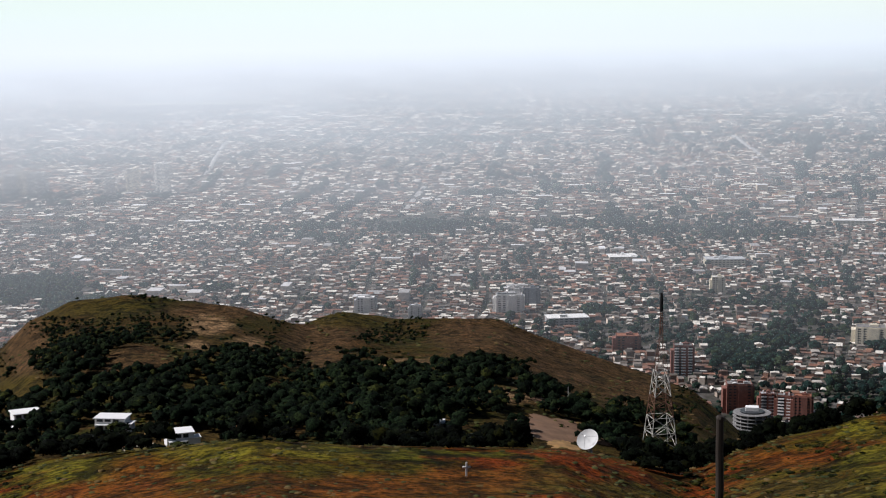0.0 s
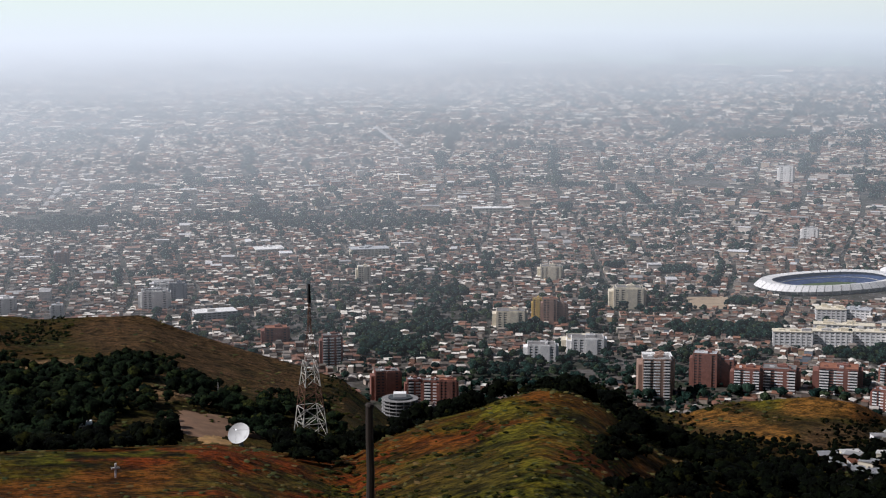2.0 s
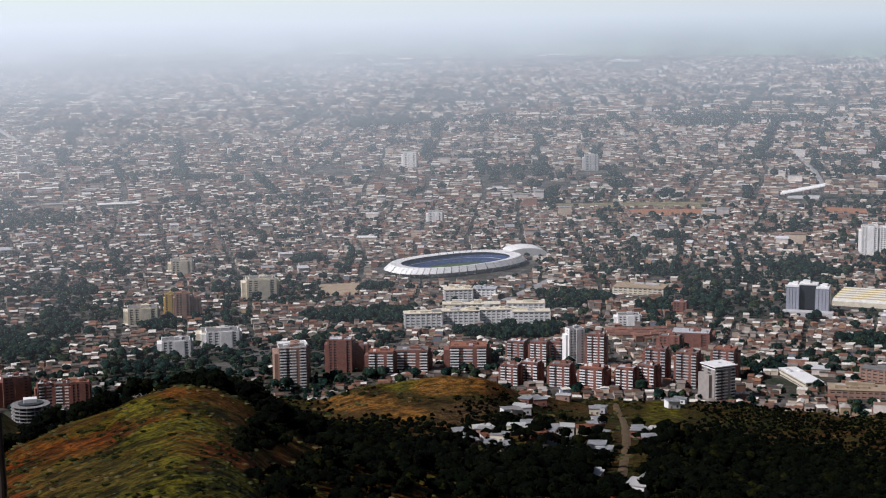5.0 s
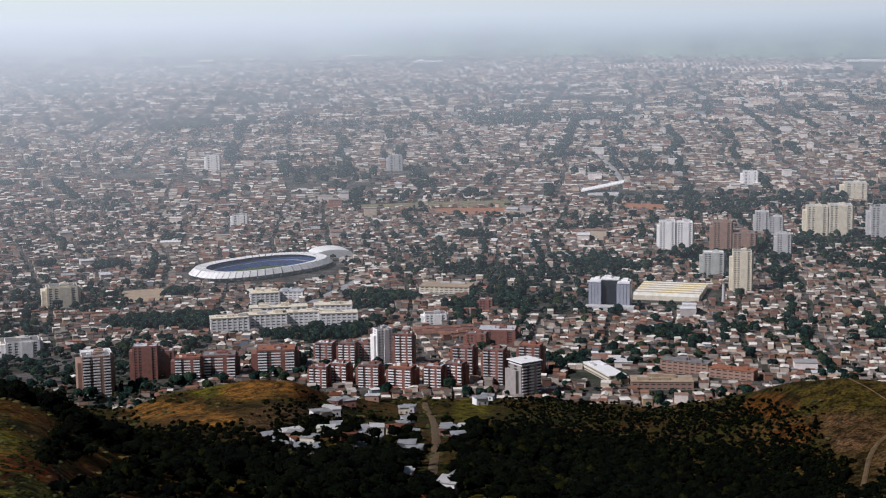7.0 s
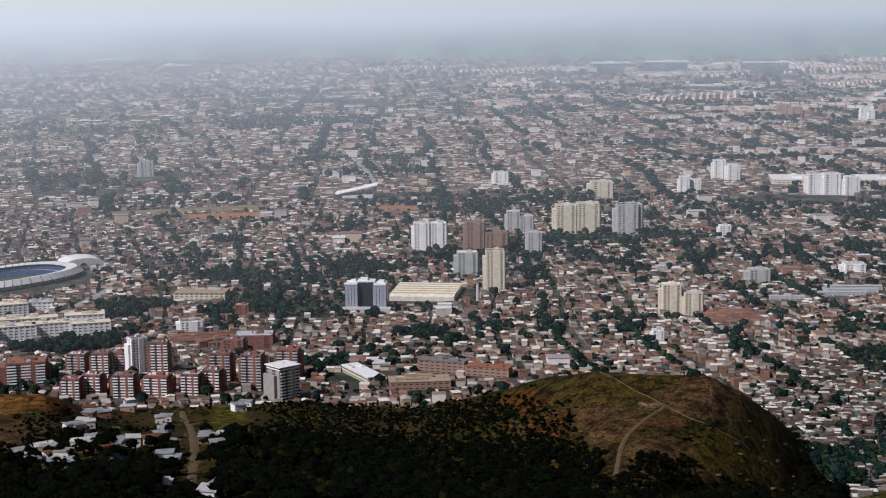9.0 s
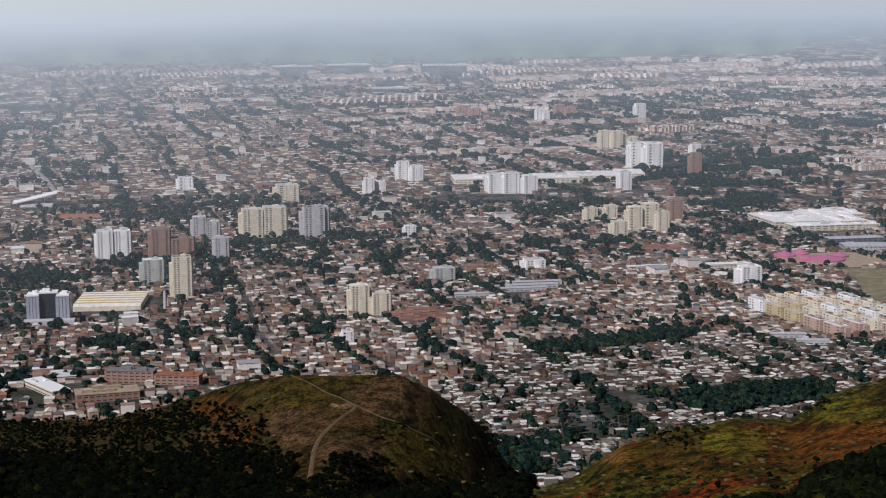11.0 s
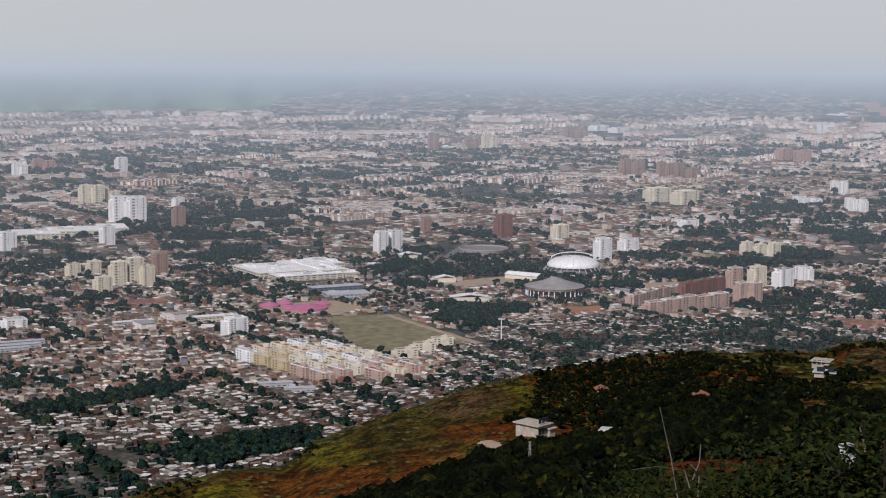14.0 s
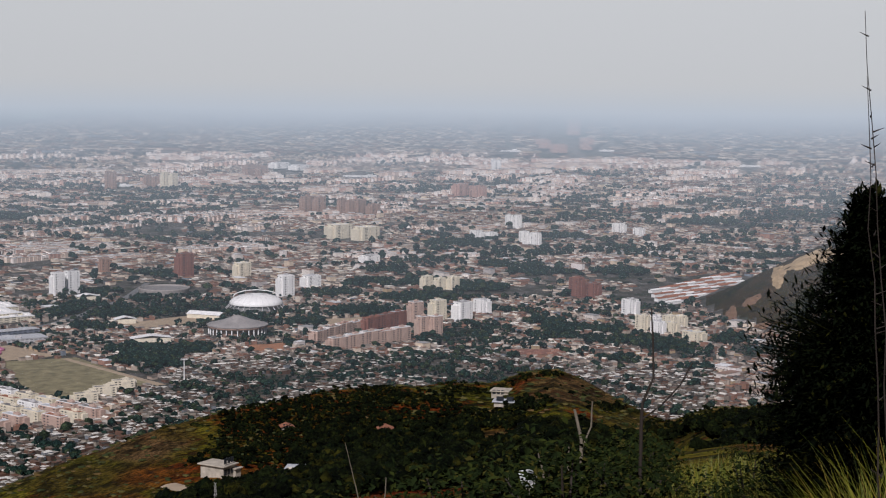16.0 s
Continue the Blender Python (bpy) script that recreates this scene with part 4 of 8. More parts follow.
def tower(bearing, distance, width, tall, style, turn=None, depth=None, group="apartment towers", exact=False):
    wall, band, label = STYLE[style]
    if turn is None:
        turn = (bearing + math.degrees(grid_at(bearing)) + 45) % 90 - 45
    a = abs(radians(turn))
    ratio = 0.7 if depth is None else depth / width
    w = width if exact else width / (math.cos(a) + ratio * math.sin(a))
    d = w * ratio
    tall = max(tall, 5.0)
    k = 1.0 if distance < FLAT else distance / float(reach_to_plan(np.array(distance)))
    floors = max(2, min(22 if distance < 2600 else 9, round(tall / (2.9 * k))))
    step = tall / floors
    root = stand("apartment_tower" if tall > 12 else "apartment_block", bearing, distance, turn, label, "building", group)
    bm = bmesh.new()
    box(bm, w, d, tall + 0.5, bevel=0.12 * k)
    box(bm, w * 0.34, d + 1.6 * k, tall + 0.3 * k, (w * 0.12, 0, 0))
    box(bm, w * 0.22, d * 0.8, tall * 0.86, (-w * 0.55, d * 0.12, 0), 0.1 * k)
    box(bm, w * 0.18, d * 0.66, tall * 0.93, (w * 0.53, d * 0.2, 0), 0.1 * k)
    part("body", bm, WALL[wall], root)
    bm = bmesh.new()
    t = 0.35 * k
    for sx, sy, bw, bd in ((0, 1, w, t), (0, -1, w, t), (1, 0, t, d - 2 * t), (-1, 0, t, d - 2 * t)):
        box(bm, bw, bd, 0.9 * k, (sx * (w / 2 - t / 2), sy * (d / 2 - t / 2), tall + 0.48))
    part("parapet", bm, WALL["white" if band and not style.startswith("brick") or style in ("brickwhite", "pinkflat") else wall], root)
    bm = bmesh.new()
    box(bm, w - 2 * t, d - 2 * t, 0.3 * k, (0, 0, tall + 0.46))
    cap = (FELT, TILE, ZINC, FELT)[int(bearing * 31) % 4] if style.startswith(("brick", "brown")) or style.endswith("flat") else (WHITE_ROOF, ZINC, FELT)[int(bearing * 37) % 3]
    deck = part("roof", bm, cap, root)
    rr = random.Random(int(bearing * 1000))
    for _ in range(3 if distance < 1750 else 0):
        bm = bmesh.new()
        box(bm, w * rr.uniform(0.06, 0.16), d * rr.uniform(0.1, 0.2), rr.uniform(1.2, 2.8) * k, (w * rr.uniform(-0.4, 0.38), d * rr.uniform(-0.36, 0.36), tall + 0.4), 0.05 * k)
        part("roof_tank", bm, WALL[rr.choice(("white", "grey", "grey", wall))], deck)
    bm = bmesh.new()
    box(bm, w * 0.3, d * 0.35, 2.6 * k, (w * 0.1, d * 0.08, tall + 0.4), 0.1 * k)
    box(bm, w * 0.1, d * 0.15, 3.6 * k, (w * 0.14, d * 0.12, tall + 0.4))
    part("lift_house", bm, WALL["grey" if wall == "white" else wall], deck)
    if style == "slab":
        bm = bmesh.new()
        box(bm, w * 1.12, d * 1.15, 0.9, (0, 0, tall + 3.1), 0.15)
        part("roof_slab", bm, WHITE_ROOF, root)
    # ribbon of glass a floor, and the upright piers over it
    bm = bmesh.new()
    hgt = step * (0.38 if band is None else 0.55)
    prism(bm, [(-w / 2 - 0.06, -d / 2 - 0.06), (w / 2 + 0.06, -d / 2 - 0.06), (w / 2 + 0.06, d / 2 + 0.06), (-w / 2 - 0.06, d / 2 + 0.06)], 0, hgt)
    first = part("window_band", bm, GLASS, root, "dark window glass")
    first.location = (0, 0, step * 0.38)
    for f in range(1, floors):
        again(first, (0, 0, step * (f + 0.38)), root)
    n = max(2, min(5 if distance < 2600 else 3, round(w / (4.2 * k))))
    pier = None
    for side in (-1,):
        for i in range(n + 1):
            u = (i / n - 0.5) * (w - w / n * 0.3)
            if pier is None:
                bm = bmesh.new()
                box(bm, w / n * (0.42 if band is None else 0.25), 0.5 * k, tall)
                pier = part("pier", bm, WALL[wall], root)
                pier.location = (u, side * d / 2, 0)
            else:
                again(pier, (u, side * d / 2, 0), root)
    flank = None
    for side in (-1, 1):
        for v in (-0.33, 0.2):
            if flank is None:
                bm = bmesh.new()
                box(bm, 0.5 * k, d * 0.3, tall)
                flank = part("pier", bm, WALL[wall], root)
                flank.location = (side * w / 2, v * d, 0)
            else:
                again(flank, (side * w / 2, v * d, 0), root)
    if band:
        out = 1.1 * k
        bays = (0.0,) if distance > 2300 else (-0.36, 0.0, 0.36) if w > 17 * k else (-0.25, 0.25)
        wide = w * (0.0, 0.7, 0.36, 0.24)[len(bays)]
        bm = bmesh.new()
        box(bm, wide, out, step * 0.40, bevel=0.05 * k)
        rail = part("balcony", bm, WALL[band], root)
        rail.location = (bays[0] * w, -d / 2 - out / 2, step * 0.04)
        for c in bays:
            # Flat dark box on the wall, coloured as the shade behind the balconies.
            bm = bmesh.new()
            box(bm, wide * 0.94, 0.3 * k, tall * 0.97)
            gloom = part("shade_strip", bm, GLASS, root, "dark strip painted as balcony shade")
            gloom.location = (c * w, -d / 2 - 0.28 * k, 0)
            for f in range(floors):
                if f or c > bays[0]:
                    again(rail, (c * w, -d / 2 - out / 2, step * (f + 0.04)), root)
    return root


TOWERS = (
    (-11.11, 3536, 28, 54, "cream"), (-10.07, 3524, 30, 66, "white"), (-14.46, 3512, 43, 53, "grey"),
    (-15.31, 3525, 33, 48, "grey"), (-14.88, 3518, 33, 56, "cream"), (-11.94, 3458, 20, 45, "grey"),
    (8.78, 1689, 21, 33, "brickband"), (-2.85, 2053, 25, 21, "grey"), (2.65, 2095, 20, 25, "white"),
    (3.23, 2095, 20, 25, "slate"), (-1.04, 2016, 15, 16, "grey"), (-0.81, 2434, 19, 20, "brick"),
    (2.19, 2037, 19, 26, "white"), (9.99, 2212, 18, 24, "cream"), (6.75, 1813, 27, 18, "brick"),
    (16.37, 1930, 11, 29, "yellow"), (16.83, 1910, 17, 33, "brown"), (17.24, 1912, 15, 28, "brown"),
    (10.81, 1532, 26, 29, "brick"), (11.82, 1514, 15, 24, "brickgrey"), (12.49, 1510, 17, 24, "brickband"),
    (13.08, 1502, 17, 26, "brick"), (20.77, 1565, 31, 40, "banded"), (22.54, 1611, 26, 34, "brick"),
    (23.22, 1615, 21, 27, "brick"), (16.54, 1712, 31, 18, "white"), (18.08, 1764, 39, 16, "cream"),
    (2.42, 2038, 33, 26, "white"), (16.84, 2241, 29, 20, "cream"), (19.68, 2036, 33, 27, "cream"),
    (15.39, 1888, 34, 22, "cream"), (24.05, 1589, 27, 25, "brickband"), (25.19, 1601, 35, 24, "brickband"),
    (27.27, 1609, 39, 26, "brickband"),                         (44.33, 2054, 25, 55, "cream"), (41.64, 2412, 24, 42, "white"), (42.27, 2414, 24, 41, "white"),
    (43.60, 2387, 28, 46, "brown"), (44.37, 2390, 35, 30, "brown"), (45.01, 2568, 22, 38, "grey"),
    (45.49, 2570, 22, 30, "grey"), (45.78, 2376, 22, 31, "grey"), (46.91, 2580, 35, 47, "cream"),
    (47.71, 2586, 39, 49, "cream"), (49.13, 2573, 37, 49, "grey"), (48.20, 3042, 44, 33, "cream"),
    (44.56, 3257, 30, 26, "white"), (25.20, 3525, 30, 36, "white"), (26.10, 2704, 25, 20, "white"),
    (43.31, 2182, 29, 32, "pale"), (19.68, 2036, 40, 26, "cream"), (18.22, 1753, 37, 18, "white"),
    (20.75, 1549, 29, 41, "banded"), (31.78, 3483, 30, 33, "grey"), (35.04, 1924, 17, 13, "brick"),
    (33.16, 1843, 27, 12, "white"), (35.45, 1734, 44, 16, "brick"),
    (49.27, 2578, 37, 49, "grey"), (51.15, 1912, 52, 38, "creamwide"), (52.66, 3340, 58, 41, "white"),
    (55.75, 3136, 32, 39, "white"), (56.32, 3136, 36, 41, "white"), (57.02, 3135, 32, 36, "white"),
    (60.46, 3192, 28, 37, "white"), (60.86, 3531, 36, 59, "white"), (61.47, 3515, 43, 58, "white"),
    (60.98, 4323, 31, 37, "white"), (57.49, 4257, 40, 37, "white"), (59.94, 3854, 61, 42, "cream"),
    (60.55, 3854, 50, 33, "cream"), (58.30, 4355, 62, 28, "pink"), (59.25, 2733, 24, 24, "cream"),
    (60.28, 2550, 28, 26, "cream"), (60.82, 2628, 27, 40, "cream"), (61.39, 2643, 29, 44, "cream"),
    (61.84, 2619, 23, 33, "cream"), (62.30, 2744, 26, 38, "brown"), (59.96, 2764, 24, 24, "cream"),
    (64.97, 2143, 33, 24, "white"), (53.87, 2137, 31, 19, "pale"), (51.38, 3125, 45, 34, "white"),
    (52.64, 2550, 20, 19, "white"), (62.98, 3467, 27, 43, "brown"), (54.83, 4352, 69, 25, "pink"),
    (62.97, 3771, 27, 22, "white"), (50.30, 1751, 14, 13, "white"), (57.19, 2242, 33, 13, "white"),
    (70.27, 3041, 26, 42, "white"), (70.76, 3067, 29, 42, "white"), (74.73, 3303, 36, 48, "brick"),
    (79.32, 4292, 71, 46, "brown"), (80.51, 4283, 46, 43, "brown"), (81.26, 4289, 77, 37, "brown"),
    (80.77, 3901, 134, 34, "cream"), (86.60, 4108, 44, 33, "white"), (87.21, 3843, 55, 30, "white"),
    (85.52, 3911, 70, 23, "white"), (89.24, 3025, 63, 37, "brick"), (83.08, 2611, 26, 40, "brickwhite"),
    (83.89, 2658, 29, 37, "cream"), (83.36, 2501, 24, 31, "brickwhite"), (83.83, 2505, 22, 31, "brickwhite"),
    (84.80, 2668, 33, 33, "white"), (85.50, 2759, 30, 26, "white"), (78.35, 2980, 32, 41, "white"),
    (79.27, 3117, 38, 25, "white"), (83.96, 3110, 78, 25, "cream"), (77.26, 4749, 75, 37, "brown"),
    (74.19, 4633, 50, 43, "cream"), (73.58, 4631, 50, 33, "brown"), (72.15, 4614, 33, 50, "brown"),
    (85.94, 4819, 31, 35, "white"), (88.94, 4933, 88, 49, "pink"), (87.87, 4936, 106, 28, "pink"),
    (71.89, 3367, 22, 29, "brown"), (81.40, 3508, 43, 18, "white"), (78.48, 4820, 121, 17, "white"),
    (76.79, 3277, 35, 31, "cream"), (84.97, 4549, 98, 33, "pink"), (91.35, 2600, 24, 26, "cream"), (91.75, 2610, 22, 24, "white"), (92.3, 2620, 22, 24, "cream"), (91.9, 2560, 24, 22, "white"), (92.7, 2650, 22, 20, "cream"),
    (90.89, 2773, 30, 30, "white"), (92.4, 2570, 24, 20, "cream"), (90.42, 4057, 35, 23, "white"),
    (91.13, 4011, 29, 20, "white"), (93.20, 2501, 36, 16, "cream"),
)


def patch(name, corners, material, lift, label, category="ground", wobble=0.0):
    """A flat piece of ground cover over the plain, outlined by bearings and distances."""
    ring = []
    n = len(corners)
    for i in range(n):
        (b0, d0), (b1, d1) = corners[i], corners[(i + 1) % n]
        p0 = Vector((d0 * math.sin(radians(b0)), d0 * math.cos(radians(b0))))
        p1 = Vector((d1 * math.sin(radians(b1)), d1 * math.cos(radians(b1))))
        m = max(2, int((p1 - p0).length / 25))
        for j in range(m):
            p = p0.lerp(p1, j / m)
            wv = wobble * noise.noise((p.x / 30, p.y / 30, 3.0))
            ring.append((p.x + wv, p.y + wv * 0.7))
    zs = ground_at(np.array([p[0] for p in ring]), np.array([p[1] for p in ring]))
    zt = float(np.mean(zs))
    bm = bmesh.new()
    prism(bm, ring, zt - 2.0, zt + lift)
    bmesh.ops.recalc_face_normals(bm, faces=bm.faces)
    ob = part(name, bm, material, None)
    CLEAR.append(("ring", ring))
    return tagged(ob, label, category, kind="structure")


def ribbon(name, points, width, material, lift, label, on_hill=False, kind="structure"):
    """A road or path laid over the ground along bearings and distances."""
    P = []
    for i in range(len(points) - 1):
        (b0, d0), (b1, d1) = points[i], points[i + 1]
        a = np.array((d0 * math.sin(radians(b0)), d0 * math.cos(radians(b0))))
        b = np.array((d1 * math.sin(radians(b1)), d1 * math.cos(radians(b1))))
        m = max(2, int(np.linalg.norm(b - a) / (4 if on_hill else 30)))
        P += [a + (b - a) * j / m for j in range(m)]
        end = b
    P = np.array(P + [end])
    if on_hill and len(P) > 8:
        for _ in range(6):
            P[1:-1] = (P[:-2] + P[2:] + 2 * P[1:-1]) / 4
    T = np.gradient(P, axis=0)
    T /= np.linalg.norm(T, axis=1)[:, None] + 1e-9
    N = np.stack((-T[:, 1], T[:, 0]), -1)
    wd = width * (1 + 0.25 * waves(P[:, 0], P[:, 1], 14, 61, 2))[:, None]
    rows_ = []
    for s in (-0.5, -0.2, 0.2, 0.5):
        q = P + N * wd * s
        rows_.append(np.stack((q[:, 0], q[:, 1], ground_at(q[:, 0], q[:, 1]) + lift * (1 if abs(s) < 0.4 else 0.35)), -1))
    V = np.concatenate(rows_)
    n = len(P)
    F = [(r * n + k, r * n + k + 1, (r + 1) * n + k + 1, (r + 1) * n + k) for r in range(3) for k in range(n - 1)]
    ob = new(name, mesh_from(name, V, np.array(F)[:, ::-1], np.full(len(F), 4), None, (material,)))
    CLEAR.append(("line", P, width / 2 + 5))
    return tagged(ob, label, "road", kind=kind)


# ---- open ground, roads and fields of the plain ----
patch("meadow", [(68.3, 2290), (70.9, 2310), (73.6, 2085), (71.0, 1975), (69.4, 2010)], DRY_GRASS, 0.5, "wide dry grass field with a dirt edge", wobble=6)
patch("fairground", [(65.9, 2400), (68.6, 2440), (70.2, 2330), (68.0, 2290), (66.0, 2310)], SAND, 0.45, "trodden pale earth round the tents", wobble=8)
patch("dirt_lot", [(72.2, 2640), (76.0, 2770), (76.2, 2700), (73.4, 2560)], SAND, 0.5, "bare pale earth lot beside the arena", wobble=8)
patch("dirt_lot", [(76.9, 2400), (78.4, 2420), (78.3, 2340), (77.0, 2330)], CLAY, 0.5, "reddish bare lot near the arena", wobble=8)
patch("dirt_lot", [(79.6, 2680), (82.0, 2720), (82.0, 2600), (80.0, 2570)], SAND, 0.5, "pale dry lot behind the flats", wobble=8)
patch("sports_ground", [(30.4, 2960), (35.9, 3000), (36.0, 2900), (30.4, 2900)], DRY_GRASS, 0.5, "dry sports ground", wobble=5)
patch("running_track", [(33.0, 2880), (35.8, 2890), (35.8, 2800), (33.2, 2800)], CLAY, 0.9, "brick-red running track and court", wobble=3)
patch("airfield", [(-12.3, 4720), (-6.2, 4722), (-7.2, 4800), (-10.6, 4850)], DRY_GRASS, 3.0, "wide pale field in the far plain", wobble=10)
patch("dirt_lot", [(21.8, 2120), (23.3, 2130), (23.2, 2040), (22.0, 2030)], SAND, 0.5, "bare sandy lot near the stadium", wobble=6)
ribbon("avenue", [(70.5, 2300), (72.2, 2180), (73.9, 2072)], 13, SAND, 0.8, "pale broad road along the dry field")
ribbon("avenue", [(69.2, 2600), (70.6, 2700), (72.5, 2950), (73.4, 3200)], 14, ASPHALT, 0.5, "grey road curving past the shopping centre")
ribbon("avenue", [(28.6, 1985), (29.5, 2060), (30.6, 2170)], 14, PAVED, 0.6, "pale street beside the stadium")
ribbon("avenue", [(11.75, 3960), (11.2, 4130), (10.45, 4350)], 15, PAVED, 2.0, "pale avenue in the far city")
ribbon("avenue", [(-8.55, 3790), (-8.2, 4050), (-7.8, 4310)], 11, PAVED, 2.0, "pale avenue in the far city")
ribbon("avenue", [(-1.35, 3190), (-1.0, 3380), (-0.65, 3560)], 12, PAVED, 1.0, "pale avenue between houses")
ribbon("avenue", [(40.0, 3290), (39.7, 3480), (39.2, 3700)], 12, PAVED, 1.2, "grey avenue beyond the grandstand")

# green pockets of the plain: bearing, distance, radius
PARKS_A = [
    (-15.6, 2330, 120), (-13.2, 2180, 60),     (-14.7, 2382, 51), (-8.3, 2257, 24), (5.7, 2045, 29), (1.6, 3471, 62), (-0.5, 2942, 53), (13.0, 2119, 30),
    (11.2, 1769, 38), (-4.6, 2922, 42), (-10.1, 3515, 38), (11.0, 1782, 38), (12.3, 1858, 33), (5.6, 2037, 22),
    (10.8, 1844, 33), (12.5, 1893, 27),
]
PARKS_B = [
    (16.0, 1879, 27), (23.7, 1887, 47), (21.5, 2318, 25), (14.6, 2333, 12), (14.6, 2443, 10), (19.2, 2354, 12),
    (17.2, 2397, 10), (18.5, 1669, 18), (14.6, 2253, 10), (14.5, 2410, 10), (17.2, 2318, 11), (19.0, 2356, 11),
    (20.6, 2538, 12), (23.7, 2570, 18), (21.4, 2327, 28), (30.9, 2006, 36), (27.5, 1774, 25), (29.1, 1796, 35),
    (16.0, 1868, 24), (28.3, 3368, 12), (20.1, 5149, 18), (20.2, 4800, 17), (24.1, 2081, 22), (17.7, 3472, 37),
    (29.6, 1789, 38), (28.6, 1769, 25), (30.7, 1945, 28), (22.0, 1892, 34), (24.1, 1893, 27), (28.3, 3331, 11),
    (28.2, 3134, 10), (22.9, 2072, 30), (30.4, 1841, 26),
]
PARKS_C = [
    (32.6, 3404, 19), (32.8, 3203, 18), (31.5, 1991, 36), (32.5, 3573, 18), (32.6, 3293, 16), (39.2, 2261, 31),
    (34.7, 2540, 33), (38.0, 1639, 21), (41.8, 1783, 29), (45.7, 2216, 16), (45.8, 2136, 14), (34.2, 1936, 28),
    (35.9, 2029, 22), (41.9, 1777, 22), (42.8, 1741, 17), (45.7, 2199, 19), (45.6, 2307, 15), (38.9, 2264, 23),
    (46.3, 1792, 15), (44.4, 1812, 17), (49.2, 1804, 13), (48.0, 2171, 11), (49.6, 2233, 10),
]
PARKS_D = [
    (51.9, 2314, 28), (51.1, 2436, 17), (55.4, 2520, 18), (57.5, 2472, 30), (58.3, 2371, 22), (61.0, 1756, 31),
    (59.8, 1730, 31), (58.8, 1705, 27), (62.3, 1797, 30), (60.0, 2476, 30), (63.0, 3128, 36), (63.2, 2955, 25),
    (63.3, 2800, 24), (64.2, 3589, 56), (65.0, 2992, 53), (61.4, 3401, 41), (57.0, 1834, 13), (58.1, 4121, 74),
    (53.3, 1733, 12), (64.1, 2959, 57), (64.9, 3074, 55), (63.2, 3420, 44), (59.9, 1733, 22), (58.0, 1707, 24),
    (58.7, 2517, 23), (59.5, 2456, 18), (65.7, 3753, 81), (63.7, 3301, 59), (65.2, 1500, 52), (63.6, 1485, 42), (66.7, 1530, 46), (56.4, 1300, 26), (56.9, 1250, 24), (58.2, 1340, 20),
]
PARKS_E = [
    (73.7, 2281, 49), (72.9, 2377, 43), (74.7, 2340, 42), (71.8, 3057, 39), (73.6, 3368, 41), (66.3, 3547, 51),
    (72.8, 2253, 32), (74.2, 2221, 32), (75.1, 2375, 29), (71.5, 2590, 41), (70.7, 2798, 44), (72.2, 2761, 39),
    (78.2, 2386, 29), (79.2, 2633, 47), (80.0, 3018, 54), (77.3, 4990, 96), (71.7, 4934, 95), (69.1, 4970, 89),
]
PARKS_F = [
    (81.2, 2766, 49), (83.1, 2963, 64), (85.1, 3138, 56), (82.0, 3433, 54), (86.6, 3585, 77), (88.1, 2511, 45),
    (89.7, 2594, 46), (84.6, 4096, 88), (89.8, 7858, 152), (87.9, 8800, 220), (88.5, 2602, 47), (87.7, 2662, 34),
    (90.2, 2473, 44), (92.2, 2450, 44), (93.3, 2236, 32), (85.4, 3123, 67), (83.6, 3208, 69), (87.7, 3428, 74),
    (81.3, 3199, 57), (90.5, 3484, 62), (93.5, 4954, 106), (92.1, 5415, 85), (95.2, 3909, 70), (92.5, 9519, 272),
    (95.4, 13030, 326), (88.5, 4340, 78), (90.6, 2287, 33),
]
PARKS = PARKS_A + PARKS_B + PARKS_C + PARKS_D + PARKS_E + PARKS_F


def cleared(X, Y):
    """True where no house may stand."""
    x, y, k = world_from_plan(X, Y)
    hit = np.zeros(len(X), dtype=bool)
    for c in CLEAR:
        if c[0] == "disc":
            hit |= np.hypot(x - c[1], y - c[2]) < c[3]
        elif c[0] == "line":
            P, half = c[1], c[2]
            lo, hi = P.min(0) - half, P.max(0) + half
            near = np.nonzero((x > lo[0]) & (x < hi[0]) & (y > lo[1]) & (y < hi[1]))[0]
            if len(near):
                d = np.min(np.hypot(x[near][:, None] - P[None, :, 0], y[near][:, None] - P[None, :, 1]), axis=1)
                hit[near] |= d < half + 4
        else:
            R = np.array(c[1])
            near = np.nonzero((x > R[:, 0].min()) & (x < R[:, 0].max()) & (y > R[:, 1].min()) & (y < R[:, 1].max()))[0]
            if len(near):
                px_, py_ = x[near], y[near]
                ins = np.zeros(len(near), dtype=bool)
                for i in range(len(R)):
                    (x0, y0), (x1, y1) = R[i - 1], R[i]
                    if y0 == y1:
                        continue
                    cross = ((y0 > py_) != (y1 > py_)) & (px_ < (x1 - x0) * (py_ - y0) / (y1 - y0) + x0)
                    ins ^= cross
                hit[near] |= ins
    return hit


def in_park(X, Y):
    hit = np.zeros(len(X), dtype=bool)
    for b, d, rad in PARKS:
        px_, py_ = d * math.sin(radians(b)), d * math.cos(radians(b))
        near = np.nonzero(np.abs(X - px_) + np.abs(Y - py_) < 3 * rad)[0]
        q = np.hypot(X[near] - px_, Y[near] - py_) / rad
        hit[near] |= q < 1 + 0.45 * waves(X[near], Y[near], 45, 71, 2)
    return hit


def room(bearing, distance, radius):
    CLEAR.append(("disc", distance * math.sin(radians(bearing)), distance * math.cos(radians(bearing)), radius))


